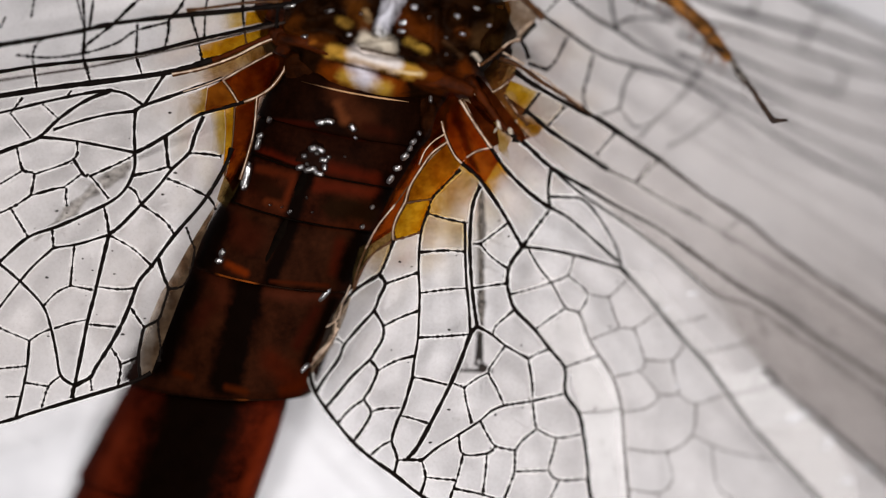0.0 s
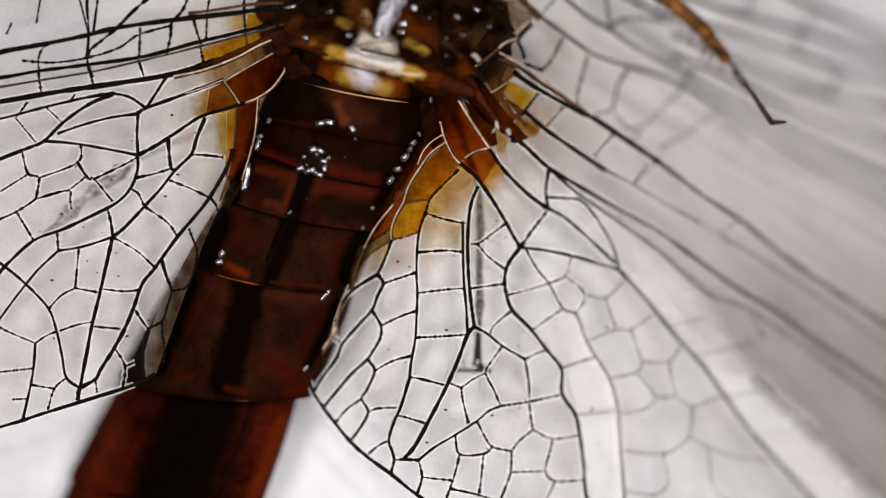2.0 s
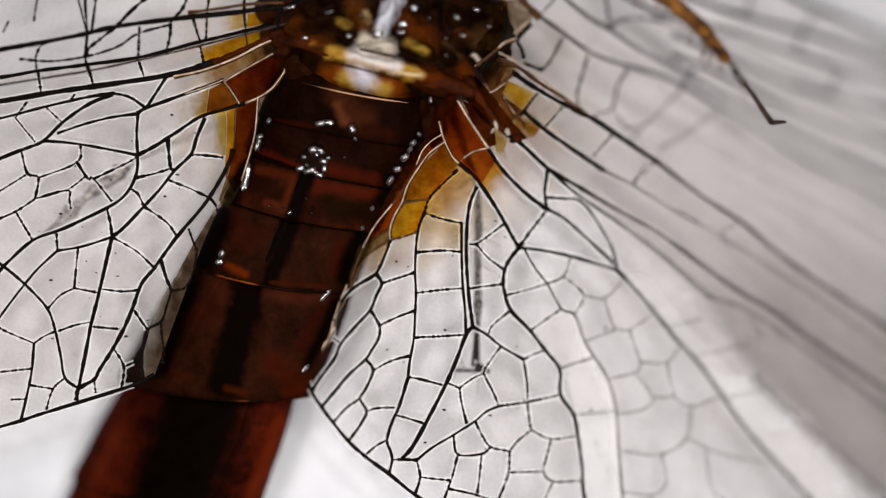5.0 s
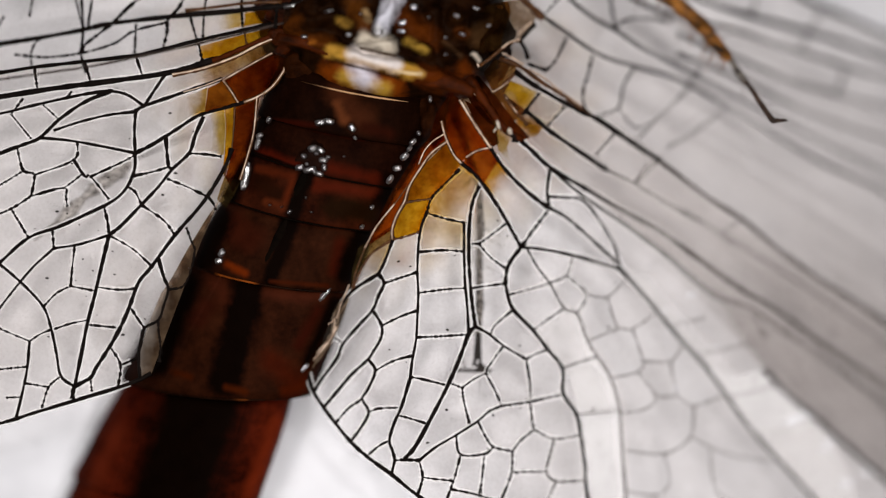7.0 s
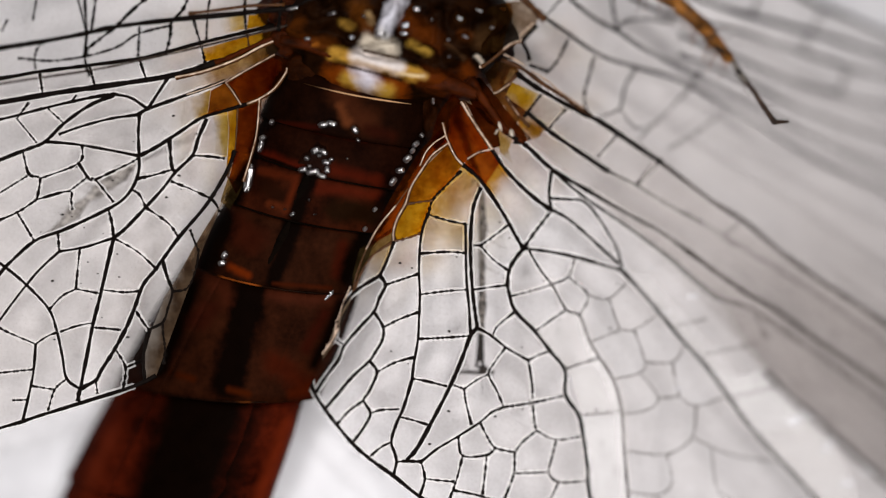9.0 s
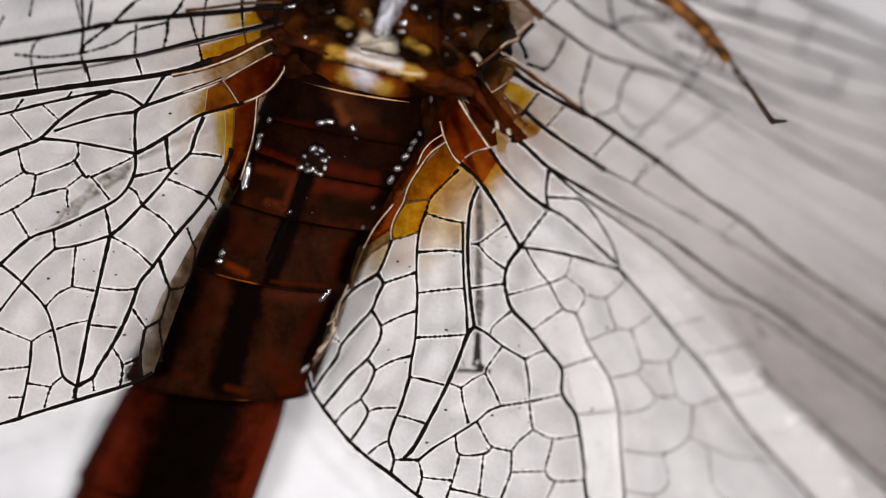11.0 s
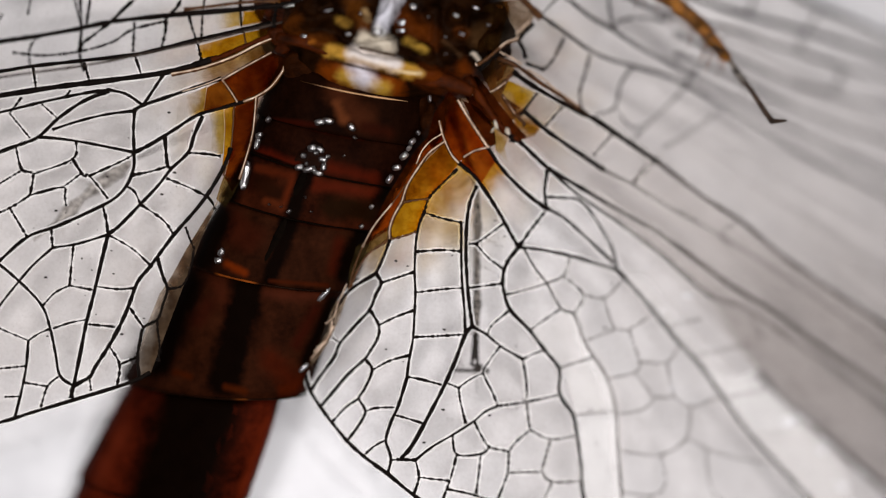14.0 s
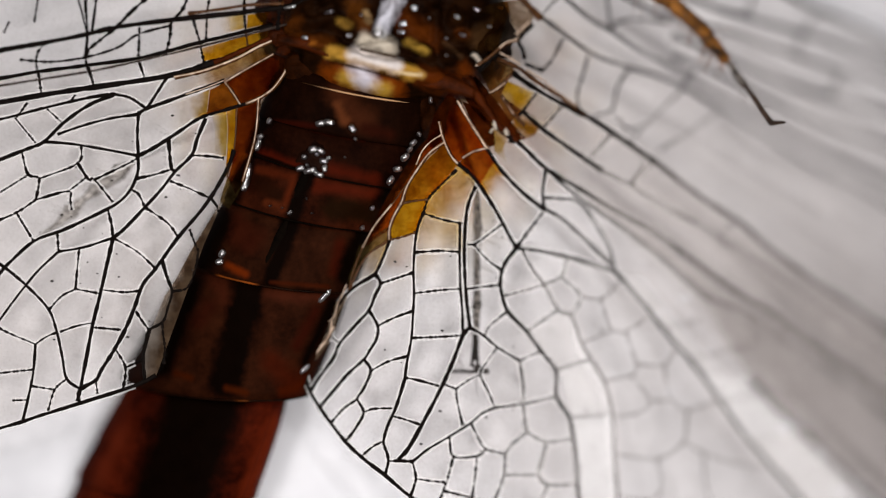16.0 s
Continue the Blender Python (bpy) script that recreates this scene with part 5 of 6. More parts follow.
cell(hind_wing_a, (0.02, 0.48, -0.78, 0.12, -1.40, -0.11, -2.03, -0.32, -2.23, -0.52, -1.69, -0.38, -1.08, -0.14, -0.46, 0.18, 0.22, 0.42), BROWN_A)
cell(hind_wing_a, (0.25, 0.40, -0.46, 0.15, -1.08, -0.18, -1.69, -0.41, -2.31, -0.58, -2.92, -0.76, -3.05, -1.25, -2.23, -1.00, -1.48, -0.75, -0.78, -0.41, -0.11, -0.05), OLIVE_A)
vein(hind_wing_a, 0.02, pale, (-1.48, -0.77, -2.00, -0.97, -2.54, -1.14), "pale_crest", 0.035)
cell(hind_wing_a, (-0.09, -0.06, -0.77, -0.41, -1.45, -0.81, -1.05, -1.41, -0.54, -1.27, -0.15, -1.01, 0.20, -0.54, 0.28, -0.23), RUST)
cell(hind_wing_a, (-1.45, -0.81, -1.88, -1.03, -1.97, -1.71, -1.54, -1.59, -1.05, -1.41), RUSSET_A)
cell(hind_wing_a, (-1.89, -1.01, -2.23, -1.16, -2.65, -1.31, -2.74, -2.05, -2.40, -1.90, -1.97, -1.70), OCHRE_A)
cell(hind_wing_a, (-1.83, -1.70, -1.43, -1.57, -1.40, -2.16, -1.45, -2.85, -1.80, -2.86, -1.74, -2.24), LEMON_A)
cell(hind_wing_a, (-1.42, -1.57, -1.12, -1.49, -1.18, -2.16, -1.23, -2.76, -1.35, -3.26, -1.49, -3.43, -1.43, -2.85, -1.39, -2.16), AMBER_A)
cell(hind_wing_a, (-1.11, -1.49, -0.89, -1.40, -0.55, -1.29, -0.63, -2.16, -0.78, -2.81, -1.00, -3.57, -1.20, -3.88, -1.40, -3.47, -1.22, -2.76, -1.17, -2.16), RUST)
# no stain: the abdomen's soft edge and shadow put into this cell's colour
cell(hind_wing_a, (-1.57, -4.06, -2.00, -4.73, -2.43, -5.43, -2.85, -6.20, -3.16, -6.66, -3.51, -7.51, -3.76, -8.39, -3.72, -8.92, -3.42, -8.86, -3.00, -7.74, -2.54, -6.51, -2.08, -5.27, -1.39, -3.72), FLANK_A)
cell(hind_wing_b, (-0.60, -0.94, -0.32, -0.22, -0.05, -0.46, 0.28, -1.01, 0.78, -1.74, 0.09, -1.99, -0.03, -2.15, -0.24, -1.92, -0.47, -1.45), RUST_B)
cell(hind_wing_b, (-3.54, -6.03, -4.03, -6.82, -4.53, -7.86, -4.39, -8.06, -3.70, -7.13, -3.34, -6.34, -3.13, -5.64), FLANK)
cell(hind_wing_b, (-0.92, -1.44, -0.73, -0.75, -0.32, -0.19, -0.60, -0.94, -0.47, -1.47, -0.82, -1.80), RUST_B)
cell(hind_wing_b, (0.08, -1.99, 0.76, -1.74, 1.00, -2.08, 0.58, -2.72, 0.38, -2.48, -0.01, -2.17), RUSSET_B)
cell(hind_wing_b, (1.00, -2.08, 1.16, -2.31, 1.64, -2.80, 1.25, -3.24, 0.94, -3.21, 0.77, -2.99, 0.58, -2.72), OCHRE_B)
cell(hind_wing_b, (-0.44, -1.56, -0.87, -1.86, -1.19, -2.29, -1.48, -2.75, -1.62, -3.19, -1.86, -3.61, -1.97, -3.96, -2.56, -4.34, -2.80, -4.49, -2.07, -3.06, -1.27, -1.79, -0.63, -1.14), RUST_B)
cell(hind_wing_b, (-1.19, -2.29, -0.44, -1.58, -0.22, -1.98, -0.03, -2.17, -0.55, -2.76, -0.87, -3.10, -1.62, -3.22, -1.48, -2.75), GOLD_B)
cell(hind_wing_b, (-0.03, -2.18, 0.47, -2.59, 0.28, -3.23, 0.09, -3.75, -1.00, -3.50, -0.87, -3.10, -0.55, -2.76), SAND_B)
cell(hind_wing_b, (-1.01, -3.52, 0.08, -3.77, 0.16, -4.56, -1.23, -4.53, -1.20, -4.00), FAWN_B)
cell(hind_wing_b, (-1.62, -3.22, -0.87, -3.12, -1.00, -3.50, -1.19, -4.01, -1.96, -4.23, -1.97, -3.96, -1.86, -3.61), AMBER_B)
cell(hind_wing_b, (-1.96, -4.23, -2.56, -4.62, -2.88, -5.09, -3.11, -5.65, -2.36, -5.18, -2.07, -4.54), TAN_B)
cell(hind_wing_b, (-2.94, -4.46, -1.91, -3.81, -1.97, -4.22, -2.57, -4.59, -2.93, -5.07, -3.17, -5.67, -3.11, -5.06), OLIVE)
cell(hind_wing_a, (-1.42, -3.44, -0.98, -3.57, -1.17, -3.97, -1.39, -4.31, -1.63, -4.08, -1.52, -3.72), OLIVE)
cell(hind_wing_b, (-0.03, -0.00, 0.41, 0.23, 0.82, -0.22, 1.42, -1.00, 1.86, -1.48, 1.53, -1.60, 1.18, -1.38, 0.60, -0.97, 0.19, -0.47), UMBER)
cell(hind_wing_b, (0.04, -0.43, 0.47, -0.63, 0.94, -1.18, 1.00, -1.64, 0.82, -1.72, 0.32, -0.99), UMBER)
cell(hind_wing_b, (1.30, 0.08, 2.05, -0.26, 1.72, -0.75, 1.49, -0.81, 1.13, -0.31), YOLK_B)
cell(hind_wing_b, (0.56, 0.32, 0.91, 0.65, 1.33, 0.60, 1.53, 0.32, 1.03, -0.12, 0.81, -0.21), BROWN)
cell(hind_wing_b, (1.14, 0.55, 1.33, 0.57, 1.53, 0.32, 1.06, -0.09, 0.94, 0.01), STRAW_B)
cell(hind_wing_b, (1.03, -0.12, 1.31, 0.06, 1.14, -0.31, 1.71, -0.72, 1.65, -0.84, 1.43, -1.03, 1.09, -0.56, 0.81, -0.24), BROWN)
cell(hind_wing_b, (0.82, -1.04, 1.18, -1.10, 1.38, -1.35, 1.22, -1.75, 1.33, -2.13, 0.99, -1.82), BUFF_B)
cell(hind_wing_b, (1.58, -0.78, 1.95, -0.91, 2.21, -1.22, 2.05, -1.43, 1.75, -1.51, 1.47, -1.02), HONEY_B)
cell(hind_wing_b, (2.10, -0.26, 2.79, -0.68, 2.25, -1.22, 1.73, -0.74), PALE_B)
vein(hind_wing_b, 0.04, brown, (0.10, -1.99, 0.40, -1.82, 0.82, -1.72), "cross_vein")
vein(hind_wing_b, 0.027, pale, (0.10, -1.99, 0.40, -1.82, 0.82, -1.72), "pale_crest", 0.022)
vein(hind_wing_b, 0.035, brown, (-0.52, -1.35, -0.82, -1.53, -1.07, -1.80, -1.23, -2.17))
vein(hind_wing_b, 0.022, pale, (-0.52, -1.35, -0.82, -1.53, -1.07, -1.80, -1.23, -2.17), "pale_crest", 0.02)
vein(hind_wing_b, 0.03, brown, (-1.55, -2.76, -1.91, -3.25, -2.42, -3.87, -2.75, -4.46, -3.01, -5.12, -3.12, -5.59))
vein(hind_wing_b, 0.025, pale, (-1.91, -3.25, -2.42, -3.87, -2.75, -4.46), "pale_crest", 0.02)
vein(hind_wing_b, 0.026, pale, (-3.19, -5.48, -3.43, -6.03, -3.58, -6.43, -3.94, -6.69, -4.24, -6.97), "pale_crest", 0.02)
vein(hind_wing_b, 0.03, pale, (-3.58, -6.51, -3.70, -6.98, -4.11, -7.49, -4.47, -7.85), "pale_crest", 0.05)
cell(fore_wing_b, (-0.37, -0.53, 0.25, -0.41, 0.42, 0.13, 0.58, 0.57, 0.51, 0.87, -0.14, 0.76), BROWN)
cell(fore_wing_b, (0.25, -0.41, 0.87, -0.20, 1.23, 0.23, 1.32, 0.49, 0.90, 0.88, 0.51, 0.87, 0.58, 0.57, 0.42, 0.13), SMOKE)
cell(fore_wing_a, (-1.13, -0.04, -0.55, 0.02, -0.67, -0.31, -1.16, -0.42), AMBER_A)
cell(fore_wing_a, (-2.22, -0.14, -1.26, -0.03, -1.23, -0.41, -2.25, -0.66), STRAW_F)
# cells whitened to imitate light reflected by the hind wing's folds
cell(hind_wing_b, (2.91, -7.71, 3.54, -7.35, 4.07, -7.94, 4.26, -8.81, 4.22, -8.73, 3.24, -8.87), sheen_film, "milky_cell", "wing cell whitened as a painted sheen")
cell(hind_wing_b, (3.24, -8.91, 4.29, -8.81, 4.38, -9.85, 4.47, -11.20, 3.57, -11.23, 3.39, -9.89), sheen_film, "milky_cell", "wing cell whitened as a painted sheen")
cell(hind_wing_b, (4.35, -5.03, 5.04, -5.09, 5.63, -5.80, 6.36, -6.68, 7.37, -7.70, 6.68, -7.64, 5.77, -6.66, 5.04, -5.78), sheen_film_faint, "milky_cell", "wing cell faintly whitened as a painted sheen")
cell(hind_wing_b, (6.71, -7.65, 7.40, -7.73, 7.87, -7.54, 8.58, -8.18, 9.28, -8.79, 8.65, -9.01, 7.80, -9.13, 7.17, -8.26), sheen_film, "milky_cell", "wing cell whitened as a painted sheen")
cell(hind_wing_b, (7.83, -9.15, 8.65, -9.04, 9.30, -8.82, 9.77, -9.53, 10.26, -10.38, 10.33, -10.96, 9.35, -11.00, 8.65, -10.15), sheen_film, "milky_cell", "wing cell whitened as a painted sheen")
cell(hind_wing_b, (2.86, -6.16, 3.12, -6.22, 3.41, -6.85, 3.65, -7.29, 2.82, -7.58, 2.41, -7.12, 2.02, -6.64), sheen_film_faint, "milky_cell", "wing cell faintly whitened as a painted sheen")
cell(fore_wing_b, (2.12, -3.70, 4.65, -6.26, 6.38, -8.01, 7.12, -8.86, 8.33, -10.02, 9.98, -11.43, 11.83, -12.85, 14.37, -13.86, 17.35, -13.19, 17.30, -9.21, 14.33, -6.35, 10.54, -3.88, 6.47, -1.93), smoked, "smoked_film", "greyish clouded part of the film")
cell(hind_wing_b, (3.12, -6.28, 3.39, -6.85, 3.65, -7.29, 4.03, -7.90, 4.24, -8.66, 4.32, -9.86, 4.43, -11.13, 4.27, -11.13, 4.16, -9.89, 4.06, -8.73, 3.82, -7.98, 3.45, -7.39, 3.24, -6.94), sheen_film, "milky_cell", "painted sheen on the rim of a wing cell", 0.022)
vein(fore_wing_a, 0.075, dark, (0.14, 0.18, -0.62, 0.10, -1.23, 0.03))
vein(fore_wing_a, 0.045, brown, (-0.15, 0.26, -1.06, 0.22, -1.97, 0.09, -2.73, -0.01))
vein(fore_wing_a, 0.07, dark, (-1.22, 0.02, -3.18, -0.18, -4.69, -0.38, -5.59, -0.59, -6.79, -0.82, -7.69, -0.97, -10.66, -1.48, -16.52, -1.04, -22.25, 0.39))
vein(fore_wing_a, 0.05, dark, (-0.15, 1.24, -1.68, 1.07, -3.93, 0.90, -6.20, 0.73, -7.67, 0.56, -10.65, -0.25, -16.49, -0.14, -22.23, 1.41))
vein(fore_wing_a, 0.04, dark, (-5.43, 0.86, -5.48, 0.25, -5.44, -0.50, -5.49, -1.26, -5.36, -1.71), "cross_vein")
vein(fore_wing_a, 0.035, dark, (-5.16, 0.71, -5.21, 0.25, -5.32, -0.50), "cross_vein")
vein(fore_wing_a, 0.03, dark, (-5.68, 0.40, -5.57, -0.02, -5.46, -0.50), "cross_vein")
vein(fore_wing_a, 0.03, dark, (-6.75, 0.39, -6.86, -0.24), "cross_vein")
vein(fore_wing_a, 0.05, dark, (-3.75, 0.48, -4.09, 0.19, -4.36, -0.06, -4.61, -0.32, -5.05, -0.68, -5.40, -0.96, -5.51, -1.17), "cross_vein")
vein(fore_wing_a, 0.035, dark, (-6.80, -1.54, -6.82, -1.19, -6.57, -0.81, -5.74, -0.63), "cross_vein")
vein(fore_wing_a, 0.035, dark, (-7.27, -1.24, -6.41, -1.30, -5.45, -1.17, -4.62, -0.91, -4.09, -0.57, -3.18, -0.32), "cross_vein")
vein(fore_wing_a, 0.045, dark, (-2.73, 0.43, -2.91, 0.05, -3.18, -0.23, -3.22, -0.60, -3.34, -1.12), "cross_vein")
vein(fore_wing_a, 0.04, dark, (-4.04, -0.37, -4.08, -1.17), "cross_vein")
vein(fore_wing_a, 0.036, dark, (-2.61, -0.11, -2.51, -0.48, -2.40, -0.84), "cross_vein")
vein(fore_wing_a, 0.036, dark, (-2.15, 0.44, -2.22, -0.02, -2.26, -0.75), "cross_vein")
vein(fore_wing_a, 0.045, dark, (-1.21, 0.44, -1.22, 0.02, -1.19, -0.44), "cross_vein")
vein(fore_wing_a, 0.05, dark, (-0.23, 0.45, -0.27, 0.07, -0.32, -0.46), "cross_vein")
vein(fore_wing_a, 0.03, dark, (-7.53, -0.22, -7.68, -0.52), "cross_vein")
vein(fore_wing_a, 0.06, dark, (-0.15, 1.52, -3.17, 1.56, -7.67, 1.28, -10.63, 0.95))
vein(fore_wing_a, 0.07, dark, (-0.15, 3.03, -3.16, 3.59, -7.64, 3.68, -12.08, 3.17))
vein(fore_wing_a, 0.035, dark, (-1.68, 1.07, -1.98, 1.56), "cross_vein")
vein(fore_wing_a, 0.035, dark, (-3.93, 0.90, -4.24, 1.54), "cross_vein")
vein(fore_wing_a, 0.035, dark, (-6.20, 0.73, -6.04, 1.37), "cross_vein")
vein(fore_wing_a, 0.035, dark, (-7.67, 0.56, -7.67, 1.27), "cross_vein")
vein(fore_wing_a, 0.034, umber, (-0.08, -0.30, -1.67, -0.71, -3.94, -1.25, -6.20, -1.69, -10.67, -2.20, -16.53, -1.79, -22.28, -0.64, -26.49, 0.93), "trailing_edge")
vein(fore_wing_a, 0.07, dark, (-26.49, 0.93, -28.14, 2.37, -27.81, 3.97, -25.68, 4.87, -20.72, 4.95, -12.06, 4.06, -3.16, 3.59, 0.46, 2.74), "wing_tip_edge")
membrane(fore_wing_a, (0.16, 2.73, -3.16, 3.59, -12.06, 4.06, -20.72, 4.95, -25.68, 4.87, -27.81, 3.97, -28.14, 2.37, -26.49, 0.93, -22.28, -0.64, -16.53, -1.79, -10.67, -2.20, -6.20, -1.69, -3.94, -1.25, -1.67, -0.71, -0.08, -0.30, 0.31, 0.31), tint_fl, -8.4, 0.4)
vein(fore_wing_b, 0.046, dark, (1.29, 0.52, 2.05, -0.04, 2.96, -0.68, 3.86, -1.03, 5.03, -1.44, 6.46, -2.28, 8.54, -3.62, 10.54, -4.71, 14.34, -7.97, 17.90, -11.82))
vein(fore_wing_b, 0.047, dark, (2.15, 0.84, 2.83, 0.28, 3.43, -0.08, 4.16, -0.60, 5.04, -1.08, 6.32, -1.85, 8.54, -3.13, 10.80, -4.30))
vein(fore_wing_b, 0.055, dark, (1.25, 0.20, 0.86, -0.20, 0.96, -0.47, 1.03, -0.72))
vein(fore_wing_b, 0.045, dark, (1.03, -0.84, 1.28, -0.94, 1.53, -1.04))
vein(fore_wing_b, 0.034, pale, (1.17, 0.26, 0.96, 0.10, 0.78, -0.04), "pale_crest", 0.029)
vein(fore_wing_b, 0.03, pale, (0.32, -0.52, 0.62, -0.68, 0.90, -0.86), "pale_crest", 0.025)
vein(fore_wing_b, 0.034, pale, (-0.54, -0.55, -0.46, -0.67, -0.35, -0.86), "pale_crest", 0.029)
vein(fore_wing_b, 0.1, brown, (0.52, 1.32, 0.98, 0.84, 1.47, 0.33))
vein(fore_wing_b, 0.05, brown, (0.83, -0.20, 0.52, -0.27, 0.31, -0.39, -0.05, -0.65, -0.35, -0.83))
vein(fore_wing_b, 0.026, pale, (0.83, -0.18, 0.52, -0.25, 0.31, -0.39), "pale_crest", 0.022)
vein(fore_wing_b, 0.036, dark, (1.53, -1.04, 1.80, -0.77, 2.11, -0.21), "cross_vein")
vein(fore_wing_b, 0.036, dark, (2.80, -0.72, 2.67, -1.18, 2.51, -1.74, 2.62, -2.25), "cross_vein")
vein(fore_wing_b, 0.028, dark, (3.93, -1.07, 3.62, -1.52, 3.46, -2.10, 2.92, -2.30), "cross_vein")
vein(fore_wing_b, 0.022, dark, (3.46, -2.10, 3.90, -2.63, 4.42, -2.50), "cross_vein")
vein(fore_wing_b, 0.022, dark, (5.39, -1.60, 4.42, -2.50, 3.97, -2.93), "cross_vein")
vein(fore_wing_b, 0.022, dark, (6.32, -2.21, 5.30, -2.89, 4.71, -3.20), "cross_vein")
vein(fore_wing_b, 0.036, dark, (3.29, 0.84, 3.35, 0.40, 3.43, -0.08), "cross_vein")
vein(fore_wing_b, 0.036, dark, (3.43, -0.05, 3.66, 0.14, 4.18, 0.17, 4.91, 0.07), "cross_vein")
vein(fore_wing_b, 0.03, dark, (2.08, 0.99, 1.44, 0.37), "cross_vein")
vein(fore_wing_b, 0.057, dark, (3.00, 1.29, 4.33, 0.45, 5.49, 0.04, 6.49, -0.26, 7.88, -0.83, 9.23, -1.32, 11.20, -2.05, 15.51, -4.37, 20.03, -7.33))
vein(fore_wing_b, 0.068, dark, (4.35, 1.34, 5.79, 0.50, 7.05, 0.03, 8.56, -0.51, 11.20, -1.57))
vein(fore_wing_b, 0.076, dark, (6.93, 1.30, 8.30, 0.37, 9.24, -0.11, 10.29, -0.69, 11.83, -1.60))
vein(fore_wing_b, 0.053, dark, (5.05, -0.28, 6.48, -0.93, 7.87, -1.59, 9.23, -2.07, 11.19, -2.80, 15.51, -5.29, 21.12, -9.06))
vein(fore_wing_b, 0.046, dark, (5.04, -0.79, 6.33, -1.35, 7.86, -2.19, 9.22, -2.80, 11.19, -3.69, 15.53, -6.88, 21.17, -11.08))
vein(fore_wing_b, 0.035, dark, (6.91, 0.06, 7.13, 0.72), "cross_vein")
vein(fore_wing_b, 0.035, dark, (8.15, -0.81, 8.32, -0.33), "cross_vein")
vein(fore_wing_b, 0.035, dark, (8.29, -0.46, 8.70, 0.20), "cross_vein")
vein(fore_wing_b, 0.035, dark, (8.96, -1.96, 9.23, -1.32), "cross_vein")
vein(fore_wing_b, 0.035, dark, (5.32, -1.59, 5.62, -1.17), "cross_vein")
vein(fore_wing_b, 0.05, dark, (7.12, -8.90, 7.65, -9.47, 8.34, -10.07, 9.98, -11.50, 11.83, -12.95, 14.37, -14.00, 19.06, -13.84, 22.24, -12.53), "trailing_edge")
vein(fore_wing_b, 0.1, dark, (22.24, -12.53, 23.61, -10.93, 23.57, -9.46, 21.07, -6.81, 15.50, -3.59, 11.83, -1.60), "wing_tip_edge")
membrane(fore_wing_b, (0.51, 0.87, 3.01, 1.59, 6.93, 1.33, 8.30, 0.42, 10.29, -0.66, 11.83, -1.60, 15.50, -3.59, 21.07, -6.81, 23.57, -9.46, 23.61, -10.93, 22.24, -12.53, 19.06, -13.84, 14.37, -14.00, 11.83, -12.95, 9.98, -11.50, 8.34, -10.07, 7.65, -9.47, 6.53, -8.01, 5.96, -7.06, 4.95, -6.14, 3.62, -5.15, 1.96, -3.70, 0.73, -2.38, 0.13, -0.92), tint_fr)


def pale_scale(wing, x, y, rx, ry, turn):
    bm = bmesh.new()
    ellipsoid(bm, x, y, 0.07, rx, ry, 0.06, turn, 0.25, 0.8)
    part("pale_scale", bm, white_plate, wing, "cream horny scale")


pale_scale(hind_wing_b, 1.00, -1.13, 0.13, 0.045, -75)
pale_scale(hind_wing_b, 1.32, -1.31, 0.06, 0.1, 20)
pale_scale(hind_wing_b, 0.91, -1.27, 0.08, 0.03, 60)


# legs
def leg(name, joints, mats, label, spines=0):
    """A jointed leg: tapered bars from joint to joint with rows of bristles."""
    root = new(name)
    root.parent = dragonfly
    tagged(root, label)
    rng = random.Random(5)
    for (a, ra), (b, rb), mat in zip(joints, joints[1:], mats):
        a, b = Vector(a), Vector(b)
        line = [(a + (b - a) * k / 6) * MM for k in range(7)]
        bm = bmesh.new()
        tube(bm, line, [(ra + (rb - ra) * k / 6) * MM * (1.12 if k in (0, 6) else 1) for k in range(7)], 8)
        side = (b - a).cross(Vector((0, 0, 1))).normalized()
        for k in range(int((b - a).length * (spines if ra > 0.1 else 1))):
            s = rng.random()
            c = a + (b - a) * s
            way = side * rng.choice((-1, 1, 1, 1)) * rng.uniform(0.3, 0.75) + (b - a).normalized() * 0.3 + Vector((0, 0, rng.uniform(-0.1, 0.2)))
            tube(bm, [c * MM, (c + way * 0.5) * MM, (c + way) * MM], [0.013 * MM, 0.009 * MM, 0.003 * MM], 4)
        part("leg_joint", bm, mat, root)
    return root


leg_b = leg("leg", (((4.09, 7.88, 0.2), 0.2), ((6.02, 6.57, 1.6), 0.2), ((6.80, 5.88, 1.6), 0.2), ((7.50, 5.09, 1.4), 0.15), ((7.59, 5.00, 1.4), 0.07),
                    ((8.01, 4.47, 1.2), 0.11), ((8.13, 4.34, 1.2), 0.06), ((8.91, 3.46, 0.6), 0.08), ((9.32, 3.49, 0.5), 0.03)),
            (leg_skin, leg_skin, leg_skin, leg_skin, leg_grey, leg_rust, leg_rust, leg_rust), "brown bristly jointed leg reaching past the wing", 15)
leg_c = leg("leg", (((0.26, 4.22, -1.6), 0.16), ((1.05, 1.77, -0.95), 0.075), ((1.10, 0.65, -0.95), 0.112), ((1.07, -0.46, -0.95), 0.0825), ((1.08, -1.58, -0.95), 0.112),
                    ((1.04, -2.36, -0.95), 0.075), ((1.01, -3.28, -0.95), 0.128), ((1.40, -3.44, -0.95), 0.0525), ((0.29, -3.40, -0.95), 0.045)),
            (leg_grey, leg_grey, leg_grey, leg_grey, leg_grey, leg_dark, leg_dark, leg_dark), "thin dark leg seen through the wing", 5)
